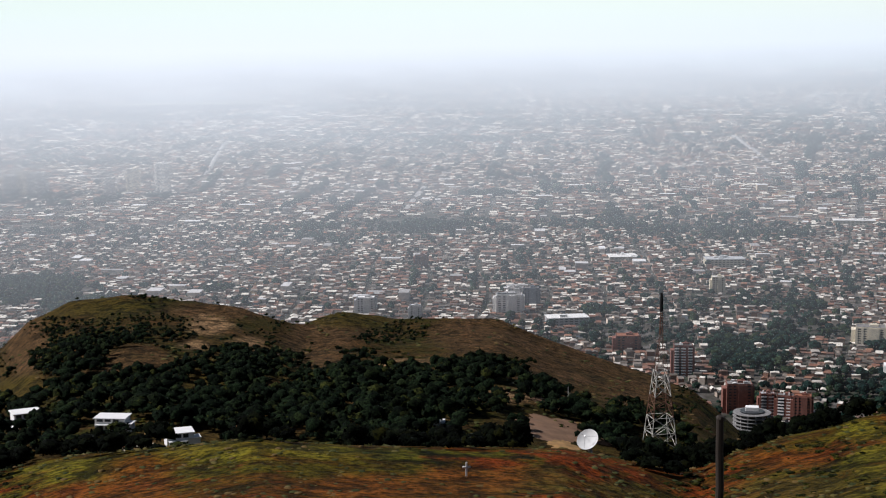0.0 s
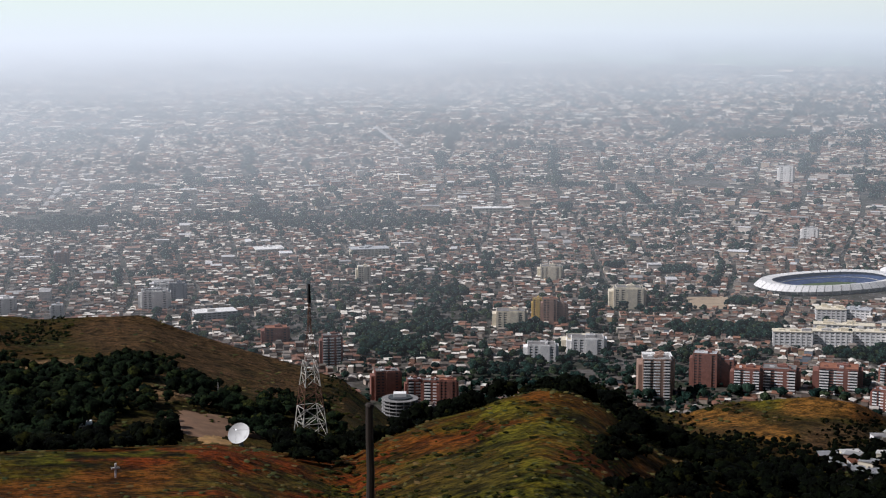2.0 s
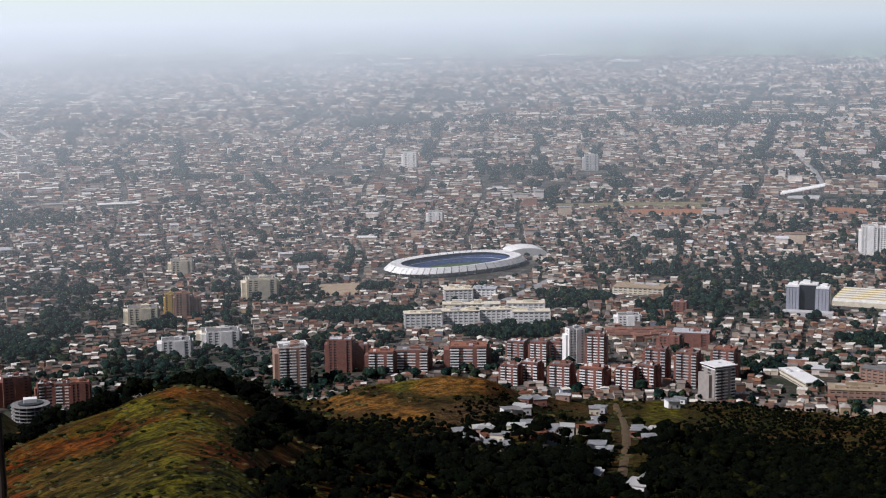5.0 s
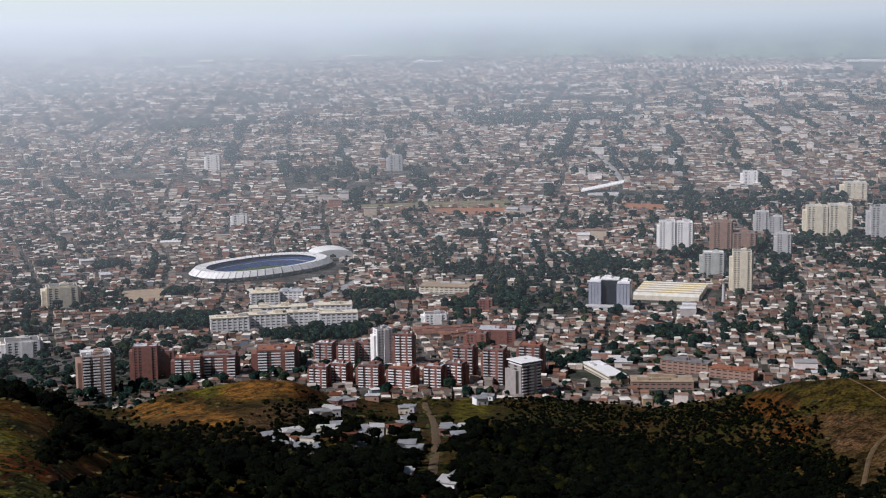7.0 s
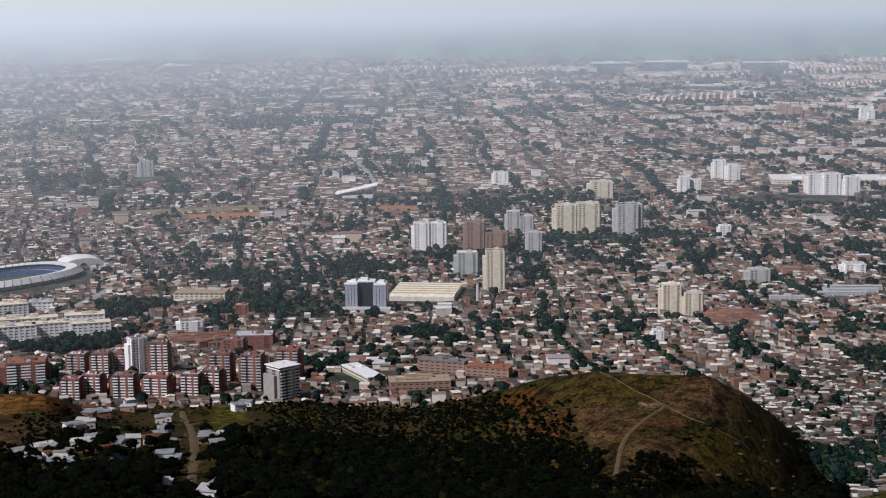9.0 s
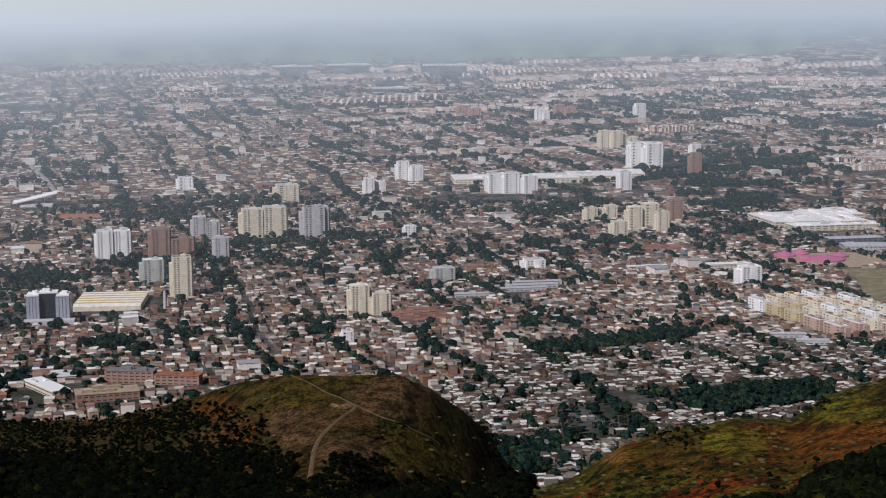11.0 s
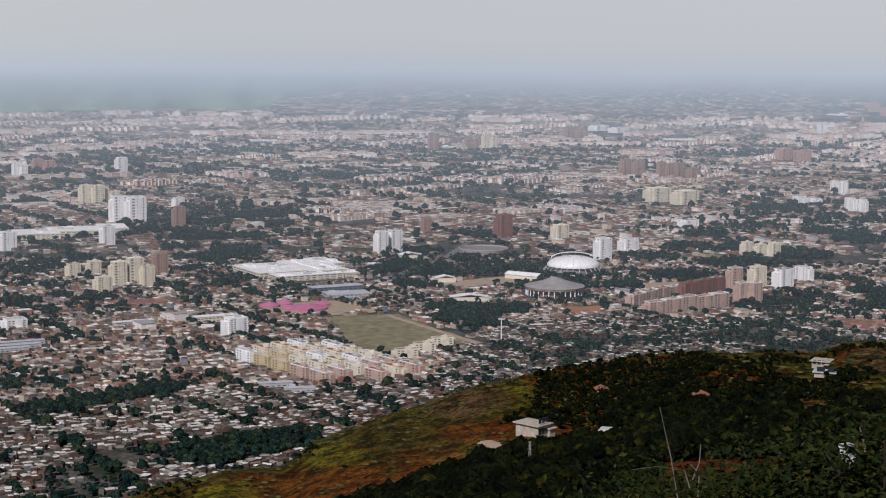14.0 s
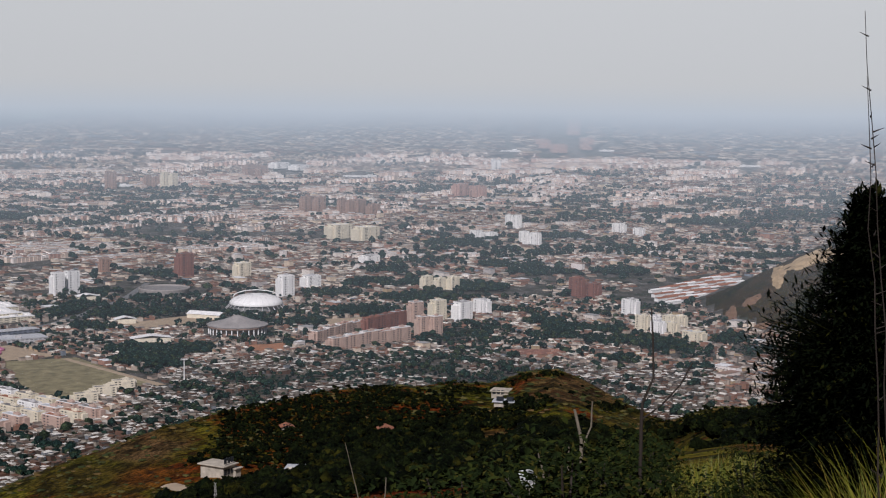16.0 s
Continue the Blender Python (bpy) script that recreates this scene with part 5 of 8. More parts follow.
# ---- large buildings of the plain ----
def stadium():
    b, d = 26.85, 2240
    room(b, d, 118)
    root = stand("stadium", b, d, 0, "oval white-roofed football stadium with blue seats", "stadium")
    L, S, tilt = 108.0, 60.0, radians(36)

    def at(ang, k, z, dz=0.0):
        c, s_ = math.cos(ang), math.sin(ang)
        x, y = L * k * math.copysign(abs(c) ** 0.86, c), S * k * math.copysign(abs(s_) ** 0.80, s_)
        return (x * math.cos(tilt) - y * math.sin(tilt), x * math.sin(tilt) + y * math.cos(tilt), z * 0.54)

    def ringband(name, k0, z0, k1, z1, mat, label="", n=96):
        bm = bmesh.new()
        rows_ = [[bm.verts.new(at(6.28318 * i / n, k, z)) for i in range(n)] for k, z in ((k0, z0), (k1, z1), (k1, z1 - 0.6), (k0, z0 - 0.6))]
        for a_ in range(4):
            lo, hi = rows_[a_], rows_[(a_ + 1) % 4]
            for i in range(n):
                bm.faces.new((lo[i], lo[(i + 1) % n], hi[(i + 1) % n], hi[i]))
        bmesh.ops.recalc_face_normals(bm, faces=bm.faces)
        return part(name, bm, mat, root, label)

    ringband("lower_stand", 0.52, 2.0, 0.72, 9.0, SEATS, "rows of blue seats")
    ringband("upper_stand", 0.73, 11.0, 0.90, 20.0, SEATS, "steep upper rows of blue seats")
    ringband("concourse", 0.72, 10.4, 0.74, 10.9, WALL["grey"])
    ringband("facade", 0.90, 20.0, 0.93, 1.0, WALL["grey"], "shaded concrete outer wall")
    bm = bmesh.new()
    prism(bm, [at(6.28318 * i / 64, 0.52, 0)[:2] for i in range(64)], 0.2, 0.9)
    part("pitch", bm, PITCH, root, "mown green playing field")
    n = 54
    for i in range(n):
        a0, a1 = 6.28318 * (i + 0.05) / n, 6.28318 * (i + 0.95) / n
        bm = bmesh.new()
        vs = [bm.verts.new(at(a, k, z)) for z_off in (0, -0.5) for a in (a0, a1) for k, z in ((0.80, 23.0 + z_off), (0.96, 25.5 + z_off), (1.045, 12.0 + z_off))]
        for q in ((0, 1, 4, 3), (1, 2, 5, 4), (6, 9, 10, 7), (7, 10, 11, 8), (0, 3, 9, 6), (2, 8, 11, 5), (0, 6, 7, 1), (1, 7, 8, 2), (3, 4, 10, 9), (4, 5, 11, 10)):
            bm.faces.new([vs[j] for j in q])
        bmesh.ops.recalc_face_normals(bm, faces=bm.faces)
        part("roof_panel", bm, WHITE_ROOF, root)
        bm = bmesh.new()
        rod(bm, at(6.28318 * i / n, 0.94, 0), at(6.28318 * i / n, 1.0, 19.5), 0.7, 0.5)
        part("raking_column", bm, WALL["white"], root)
    # arched hall beside it
    room(29.4, 2360, 40)
    hall = stand("sports_hall", 29.35, 2360, 14, "white barrel-roofed sports hall", "building")
    bm = bmesh.new()
    arc = [(30 * math.cos(math.pi * k / 14), 4 + 9 * math.sin(math.pi * k / 14)) for k in range(15)]
    f = [[bm.verts.new((x, y, z)) for x, z in arc + [(-30, 0), (30, 0)]] for y in (-22, 22)]
    for k in range(17):
        bm.faces.new((f[0][k], f[0][(k + 1) % 17], f[1][(k + 1) % 17], f[1][k]))
    bm.faces.new(f[0][::-1])
    bm.faces.new(f[1])
    bmesh.ops.recalc_face_normals(bm, faces=bm.faces)
    part("barrel_roof", bm, WHITE_ROOF, hall)


stadium()


def lathe(bm, prof, n=64, capped=True):
    rows_ = [[bm.verts.new((r_ * math.cos(6.28318 * i / n), r_ * math.sin(6.28318 * i / n), z)) for i in range(n)] for r_, z in prof]
    for a_, b_ in zip(rows_, rows_[1:]):
        for i in range(n):
            bm.faces.new((a_[i], a_[(i + 1) % n], b_[(i + 1) % n], b_[i]))
    if capped:
        bm.faces.new(rows_[-1])
        bm.faces.new(rows_[0][::-1])


def arenas():
    room(77.28, 2800, 62)
    root = stand("domed_arena", 77.28, 2800, 0, "round arena with a shallow white dome and arch", "arena")
    bm = bmesh.new()
    lathe(bm, [(40, 0), (44, 10), (45, 12)])
    part("drum", bm, WALL["grey"], root)
    bm = bmesh.new()
    lathe(bm, [(47, 12.0)] + [(47 * math.cos(k * 0.15), 12.5 + 17 * math.sin(k * 0.15)) for k in range(11)])
    dome = part("dome", bm, WHITE_ROOF, root, "white ribbed dome")
    for i in range(24):
        a = 6.28318 * i / 24
        bm = bmesh.new()
        pts = [(47.3 * math.cos(k * 0.15) * math.cos(a), 47.3 * math.cos(k * 0.15) * math.sin(a), 12.7 + 17.1 * math.sin(k * 0.15)) for k in range(10)]
        for p, q in zip(pts, pts[1:]):
            rod(bm, p, q, 0.22, sides=4)
        part("roof_rib", bm, WALL["grey"], dome)
    bm = bmesh.new()
    pts = [(40 * math.cos(math.pi * k / 16), 0, 24 + 12 * math.sin(math.pi * k / 16)) for k in range(17)]
    for p, q in zip(pts, pts[1:]):
        rod(bm, p, q, 0.8, sides=5)
    part("arch", bm, WALL["white"], root, "white arch over the dome")
    for i in range(28):
        a = 6.28318 * i / 28
        bm = bmesh.new()
        rod(bm, (58 * math.cos(a), 58 * math.sin(a), 0), (46 * math.cos(a), 46 * math.sin(a), 12), 0.6, sides=4)
        part("buttress", bm, WALL["grey"], root)
    room(76.61, 2530, 62)
    root = stand("pyramid_arena", 76.61, 2530, 0, "round arena under a low grey sheet roof", "arena")
    bm = bmesh.new()
    lathe(bm, [(40, 0), (42, 9), (48, 11), (48, 13)])
    part("drum", bm, WALL["brown"], root, "shaded outer ring")
    bm = bmesh.new()
    lathe(bm, [(49, 13), (49.5, 14.5), (24, 21), (5, 28), (1, 29)], 16)
    part("roof", bm, plain("grey_sheet_roof", (0.34, 0.315, 0.295), rough=0.4, dirt=0.3, size=14), root, "grey faceted roof")
    for i in range(32):
        a = 6.28318 * i / 32
        bm = bmesh.new()
        box(bm, 1.6, 1.6, 11, (46 * math.cos(a), 46 * math.sin(a), 0))
        part("column", bm, WALL["white"], root)
    room(74.0, 3050, 54)
    root = stand("bullring", 74.0, 3050, 0, "round open concrete bullring", "arena")
    bm = bmesh.new()
    lathe(bm, [(47, 0), (49, 10), (48.5, 11.5), (46.5, 11.5), (46, 9)], 72, False)
    part("ring_wall", bm, WALL["stone"], root, "pale concrete rim")
    # Darker grey than the rim: shade inside the ring is in the colour.
    bm = bmesh.new()
    lathe(bm, [(46, 9), (24, 3), (23, 0.5)], 72, False)
    part("terraces", bm, FELT, root, "grey seating steps with shade put into the colour")
    bm = bmesh.new()
    lathe(bm, [(23, 0.9), (22.9, 1.4)], 40)
    part("sand_floor", bm, TRACK, root)
    for b, d, w, l, t, name in ((75.5, 2700, 26, 62, 62, "exhibition_hall"), (73.5, 2440, 60, 22, 8, "market_hall"), (72.6, 2650, 34, 20, 10, "market_hall"), (71.3, 2960, 40, 26, 12, "market_hall")):
        room(b, d, max(w, l) * 0.6)
        root = stand(name, b, d, t, "long hall with a bright white pitched roof", "building")
        bm = bmesh.new()
        box(bm, w, l, 8)
        part("wall_shell", bm, WALL["cream"], root)
        bm = bmesh.new()
        gable(bm, w, l, 8.2, 4, 1.0)
        part("roof", bm, WHITE_ROOF, root)


arenas()


def slab_building(name, b, d, w, l, h, turn, wall, roof, label, clutter=6, step=None):
    """A broad low building: walls, a roof edge, roof lights and a row of windows a floor."""
    room(b, d, max(w, l) * 0.58)
    root = stand(name, b, d, turn, label, "building")
    bm = bmesh.new()
    box(bm, w, l, h, bevel=0.15)
    part("wall_shell", bm, wall, root)
    bm = bmesh.new()
    box(bm, w + 1.2, l + 1.2, 0.8, (0, 0, h + 0.02), 0.1)
    top = part("roof", bm, roof, root)
    rr = random.Random(int(b * 100))
    for _ in range(clutter):
        bm = bmesh.new()
        cw, cl = rr.uniform(0.08, 0.25) * w, rr.uniform(0.08, 0.25) * l
        box(bm, cw, cl, rr.uniform(1.2, 3.5), (rr.uniform(-.36, .36) * w, rr.uniform(-.36, .36) * l, h + 0.8), 0.1)
        part("roof_house", bm, roof if rr.random() < 0.7 else WALL["grey"], top)
    floors = max(1, round(h / 3.4))
    bm = bmesh.new()
    prism(bm, [(-w / 2 - 0.06, -l / 2 - 0.06), (w / 2 + 0.06, -l / 2 - 0.06), (w / 2 + 0.06, l / 2 + 0.06), (-w / 2 - 0.06, l / 2 + 0.06)], 0, 0.95)
    first = part("window_band", bm, GLASS, root)
    first.location = (0, 0, 1.2)
    for f in range(1, floors):
        again(first, (0, 0, 1.2 + f * h / floors), root)
    n = max(2, min(10, int(w / 6)))
    pier = None
    for i in range(n + 1):
        u = (i / n - 0.5) * (w - 1.2)
        if pier is None:
            bm = bmesh.new()
            box(bm, w / n * 0.35, 0.5, h)
            pier = part("pier", bm, wall, root)
            pier.location = (u, -l / 2, 0)
        else:
            again(pier, (u, -l / 2, 0), root)
    return root


BRIGHT = WHITE_ROOF
for k, (u, v, w, l, h) in enumerate(((-45, 20, 88, 120, 11), (32, 10, 70, 150, 13), (70, 40, 40, 90, 15), (-10, -62, 120, 40, 9), (60, -50, 44, 60, 8))):
    a = radians(24)
    bx, by = 2745 * math.sin(radians(67.2)), 2745 * math.cos(radians(67.2))
    t = radians(-67.2 + 24)
    X_, Y_ = bx + u * math.cos(t) - v * math.sin(t), by + u * math.sin(t) + v * math.cos(t)
    slab_building("shopping_centre", math.degrees(math.atan2(X_, Y_)), math.hypot(X_, Y_), w, l, h, 24, WALL["cream"], BRIGHT,
                  "sprawling shopping centre with bright white flat roofs", 9)
slab_building("car_showroom", 69.0, 2480, 70, 40, 7, 15, WALL["grey"], ZINC, "low grey shed with a bright roof edge", 4)
slab_building("bus_depot", 68.6, 2560, 90, 22, 6, 24, WALL["slate"], ZINC, "long low depot with a dull metal roof", 3)
for b, d, w in ((25.6, 1830, 44), (26.9, 1842, 50), (28.3, 1850, 48), (29.6, 1838, 44), (27.4, 1900, 70), (29.4, 1905, 46)):
    slab_building("hospital_wing", b, d, w, 18, 17 if d < 1890 else 14, (b * 13) % 9 - 4, WALL["white"], WALL["cream"], "long cream-white hospital wing with rows of windows", 5)
slab_building("clinic", 26.9, 1990, 36, 24, 16, 6, WALL["white"], WALL["cream"], "white clinic building below the stadium", 4)
slab_building("clinic", 27.9, 2010, 30, 20, 13, -8, WALL["white"], ZINC, "white clinic building below the stadium", 3)
slab_building("market_shed", 33.6, 2050, 66, 34, 9, -12, WALL["cream"], SAND, "cream market shed with a flat roof", 3)
slab_building("school", 4.54, 1975, 52, 26, 9, 12, WALL["grey"], WHITE_ROOF, "low school with a pale flat roof", 2)
slab_building("supermarket", 6.55, 2510, 46, 34, 8, 10, WALL["cream"], WHITE_ROOF, "low store with a bright white roof", 3)
slab_building("factory", 14.7, 3020, 76, 26, 8, 6, WALL["cream"], WHITE_ROOF, "long low works with a pale roof", 3)
slab_building("factory", 10.2, 2470, 60, 30, 12, 10, WALL["cream"], ZINC, "cream block beside the avenue", 4)
for b, d, w in ((55.0, 3310, 90), (57.9, 3330, 96), (59.3, 3365, 110), (60.6, 3400, 60)):
    slab_building("warehouse", b, d, w, 96, 11, 6, WALL["cream"], WHITE_ROOF, "long warehouse with a bright white roof", 3)
slab_building("warehouse", 64.2, 2260, 60, 16, 8, 20, WALL["cream"], WHITE_ROOF, "long cream shed with a light roof", 1)
slab_building("construction_site", 41.5, 1535, 60, 26, 8, 4, WALL["brown"], SAND, "half-built block with raw floors", 8)
slab_building("workshop", 39.4, 1580, 18, 66, 7, 24, WALL["cream"], WHITE_ROOF, "narrow shed with a bright white roof", 2)
for b, d, w in ((-5.5, 4600, 60), (2.5, 4400, 70), (9.5, 4650, 80), (18.0, 4500, 50), (24.5, 4880, 90), (33.0, 4890, 90), (52.0, 4700, 110), (48.5, 4880, 120),
                (50.5, 4885, 130), (54.0, 4880, 140), (66.0, 4700, 80), (72.4, 4640, 90), (81.0, 4750, 100), (86.4, 4920, 70), (90.0, 4925, 60), (95.0, 4870, 60)):
    slab_building("warehouse", b, d, w, 14, 5, 3, WALL["white"], WHITE_ROOF, "far warehouse with a bright white roof", 1)


SHEETS = plain("pale_sheet", (0.70, 0.68, 0.60), size=6), plain("yellow_sheet", (0.46, 0.36, 0.14), size=6)


def yellow_warehouse():
    room(41.8, 2030, 72)
    root = stand("sawtooth_store", 41.8, 2030, -8, "yellow-trimmed store under a striped pale roof", "building")
    bm = bmesh.new()
    box(bm, 84, 88, 6, bevel=0.2)
    part("wall_shell", bm, WALL["cream"], root)
    for k in range(11):
        bm = bmesh.new()
        y = -40 + k * 8
        v = [bm.verts.new(p) for x in (-42, 42) for p in ((x, y - 4, 6.1), (x, y + 3.2, 9.0), (x, y + 3.8, 6.1))]
        for q in ((0, 3, 4, 1), (1, 4, 5, 2), (0, 2, 5, 3), (0, 1, 2), (3, 5, 4)):
            bm.faces.new([v[j] for j in q])
        bmesh.ops.recalc_face_normals(bm, faces=bm.faces)
        part("roof_bay", bm, SHEETS[k % 2], root)
    chim = stand("chimney", 43.7, 1965, 0, "plain grey factory chimney", "chimney")
    bm = bmesh.new()
    rod(bm, (0, 0, 0), (0, 0, 27), 2.4, 1.7, 12)
    part("shaft", bm, WALL["grey"], chim)
    bm = bmesh.new()
    rod(bm, (0, 0, 27), (0, 0, 28), 2.0, 2.0, 12)
    part("rim", bm, WALL["brown"], chim)


yellow_warehouse()


def grandstand():
    root = stand("grandstand", 39.35, 3075, -10, "grandstand with a long slanting white canopy", "grandstand")
    room(39.6, 3080, 70)
    bm = bmesh.new()
    for k in range(8):
        box(bm, 60, 3, 2 + k * 1.1, (0, k * 3 - 10, 0))
    part("terraces", bm, WALL["grey"], root)
    bm = bmesh.new()
    prof = [(-44, 8), (-20, 13.2), (10, 20), (40, 27), (40, 25.2), (10, 18), (-20, 11.2), (-44, 6)]
    rows_ = [[bm.verts.new((x, y, z + 0.2 * (y + 7))) for x, z in prof] for y in (-7, 9)]
    for k in range(8):
        bm.faces.new((rows_[0][k], rows_[0][(k + 1) % 8], rows_[1][(k + 1) % 8], rows_[1][k]))
    bm.faces.new(rows_[0])
    bm.faces.new(rows_[1][::-1])
    bmesh.ops.recalc_face_normals(bm, faces=bm.faces)
    part("canopy", bm, WHITE_ROOF, root, "slanting white canopy")
    for k in range(5):
        bm = bmesh.new()
        x = -34 + k * 16
        rod(bm, (x, 4, 0), (x, 4, float(np.interp(x, (-44, 40), (8.5, 28)))), 0.9)
        part("mast", bm, WALL["white"], root)
    patch("running_track", [(39.9, 2950), (41.5, 2930), (41.6, 2860), (40.0, 2860)], CLAY, 0.9, "brick-red sports floor", wobble=3)


grandstand()


def tents():
    room(67.1, 2380, 60)
    for b, d, rad, h in ((66.2, 2385, 16, 9), (66.75, 2405, 13, 10), (67.6, 2362, 30, 9), (68.1, 2395, 14, 8), (66.95, 2355, 12, 8)):
        root = stand("circus_tent", b, d, 0, "magenta canvas tent with a pointed top", "tent", "tents on the fairground")
        bm = bmesh.new()
        lathe(bm, [(rad, 0.2), (rad, 3.2), (rad * 0.55, 5.6), (rad * 0.2, h * 0.8), (0.4, h)], 20)
        canvas = part("canvas", bm, MAGENTA, root)
        bm = bmesh.new()
        rod(bm, (0, 0, h - 0.5), (0, 0, h + 3), 0.25, 0.1)
        part("king_pole", bm, STEEL, canvas)
        for i in range(10):
            a = 6.28318 * i / 10
            bm = bmesh.new()
            rod(bm, (rad * 1.25 * math.cos(a), rad * 1.25 * math.sin(a), 0), (rad * math.cos(a), rad * math.sin(a), 3.2), 0.08, sides=4)
            part("guy_rope", bm, STEEL, root)


tents()


# rows of walk-up flats by the meadow, and the long brick slabs further on
def estates():
    cx, cy, axis = 1782, 712, radians(236.5)
    for row in range(5):
        for col in range(6):
            if (row, col) in ((0, 0), (4, 5), (3, 5)):
                continue
            u, v = -108 + col * 41 + row * 5, 58 - row * 29
            X_, Y_ = cx + u * math.cos(axis) - v * math.sin(axis), cy + u * math.sin(axis) + v * math.cos(axis)
            b = math.degrees(math.atan2(X_, Y_))
            style = "yellowflat" if (row, col) in ((4, 1), (4, 2), (3, 1)) else "pinkflat" if col > 3 - (row > 2) and (row + col) % 3 else ("creamflat", "whiteflat", "creamflat")[(row + col) % 3]
            tower(b, math.hypot(X_, Y_), 33, 13, style, math.degrees(axis) + b, 11, "walk-up flats by the meadow", True)
            room(b, math.hypot(X_, Y_), 21)
    for k in range(3):
        tower(71.2 + k * 0.66, 1968 + k * 42, 30, 12, "creamflat", 14, 11, "walk-up flats by the meadow")
        room(71.2 + k * 0.66, 1968 + k * 42, 18)
    # three long rows that run away from the viewpoint
    for b0, d0, b1, d1, n, tall, style in ((79.97, 2344, 82.81, 2457, 5, 19, "brickwhite"), (79.37, 2425, 81.06, 2542, 4, 17, "pinkflat"), (81.22, 2530, 82.64, 2605, 3, 23, "brick")):
        p0 = Vector((d0 * math.sin(radians(b0)), d0 * math.cos(radians(b0))))
        p1 = Vector((d1 * math.sin(radians(b1)), d1 * math.cos(radians(b1))))
        run = (p1 - p0) / n
        for k in range(n):
            c = p0 + run * (k + 0.5)
            b, d = math.degrees(math.atan2(c.x, c.y)), c.length
            tower(b, d, run.length * 0.97, tall + (k * 7 % 5) * 0.7, style, math.degrees(math.atan2(run.y, run.x)) + b, 13, "long brick slabs", True)
            room(b, d, 22)


# brick blocks and towers at the foot of the hill
BRICK_ROW = (
    (28.85, 1545, 18, 20, "brickband", -16), (29.62, 1552, 18, 21, "brickband", -22), (30.72, 1540, 21, 22, "brickband", -14),
    (31.92, 1527, 24, 22, "brickband", -20), (33.12, 1524, 18, 23, "brickband", -18), (33.92, 1532, 18, 24, "brickband", -24),
    (34.22, 1568, 21, 33, "brickgrey", -12), (35.37, 1545, 21, 35, "brickgrey", -16), (36.70, 1578, 22, 32, "brickgrey", -14),
    (36.46, 1490, 23, 33, "slab", 36), (31.20, 1625, 17, 40, "white", 24), (32.02, 1622, 18, 35, "brickband", -10),
    (29.10, 1642, 19, 23, "brickgrey", -20), (29.92, 1630, 18, 25, "brickband", -14), (30.55, 1638, 17, 23, "brickgrey", -18),
    (34.70, 1700, 22, 18, "brick", -10),
)


def brick_row():
    for b, d, w, tall, style, turn in BRICK_ROW:
        tower(b, d, w, tall, style, turn, w * (0.95 if style == "slab" else 0.72), "brick blocks at the foot of the hill", True)
        room(b, d, w * 0.6)


def twin_office():
    """Two slabs of upright metal panels with a dark glazed core between them."""
    room(39.6, 1935, 32)
    root = stand("office_block", 39.6, 1935, -6, "silver-grey twin office block with a dark glass core", "building")
    bm = bmesh.new()
    box(bm, 20, 20, 36, (0, 3, 0), 0.2)
    part("glass_core", bm, GLASS, root, "dark blue glass core")
    for x, w, h in ((-17.5, 16, 34), (17.5, 17, 33)):
        bm = bmesh.new()
        box(bm, w, 24, h, (x, 0, 0), 0.2)
        slab = part("slab", bm, WALL["slate"], root)
        bm = bmesh.new()
        box(bm, w / 4.8, 0.9, h - 3, (0, 0, 0), 0.08)
        panel = part("panel", bm, PANELS, slab, "pale metal panel")
        panel.location = (x - w * 0.36, -12.2, 2)
        for k in range(1, 4):
            again(panel, (x - w * 0.36 + k * w * 0.24, -12.2, 2), slab)
        bm = bmesh.new()
        box(bm, w * 0.9, 21, 2.2, (x, 0, h + 0.02), 0.15)
        box(bm, w * 0.4, 9, 4.6, (x + 1.5, 2, h + 0.02), 0.15)
        part("roof_house", bm, WALL["white"], slab)
    bm = bmesh.new()
    box(bm, 22, 17, 1.6, (0, 4, 36.02), 0.1)
    box(bm, 9, 8, 4.5, (-3, 5, 36.02), 0.1)
    part("crown", bm, WHITE_ROOF, root, "white roof crown")
    bm = bmesh.new()
    box(bm, 60, 14, 7, (2, -20, 0), 0.15)
    part("podium", bm, WALL["grey"], root)


estates()
brick_row()
twin_office()
slab_building("school_block", 42.4, 1597, 50, 15, 13, -19, WALL["brown"], FELT, "long brown brick school block with rows of windows", 3)
slab_building("school_block", 44.1, 1580, 46, 15, 10, -19, WALL["brown"], TILE, "long brown brick school block with rows of windows", 3)
for b, r, w, h, style in TOWERS:
    shrink = 1.0 if r < FLAT else r / float(reach_to_plan(np.array(r)))
    pieces = max(1, min(2 if r > 3400 else 3, round(w / (30 * shrink)))) if r > 2300 else (2 if w > 44 else 1)
    chance = random.Random(int(b * 100))
    for q in range(pieces):
        off = (q - (pieces - 1) / 2) * w / pieces
        tower(b + math.degrees(off / r), r + chance.uniform(-0.35, 0.35) * w / pieces * (pieces > 1), w / pieces * (0.94 if pieces > 1 else 1.0),
              h * (chance.uniform(0.72, 1.0) if q % 2 else 1.0), style)
    room(b, r, w * 0.5)


RAW = plain("raw_concrete", (0.24, 0.235, 0.225), dirt=0.4, size=3)


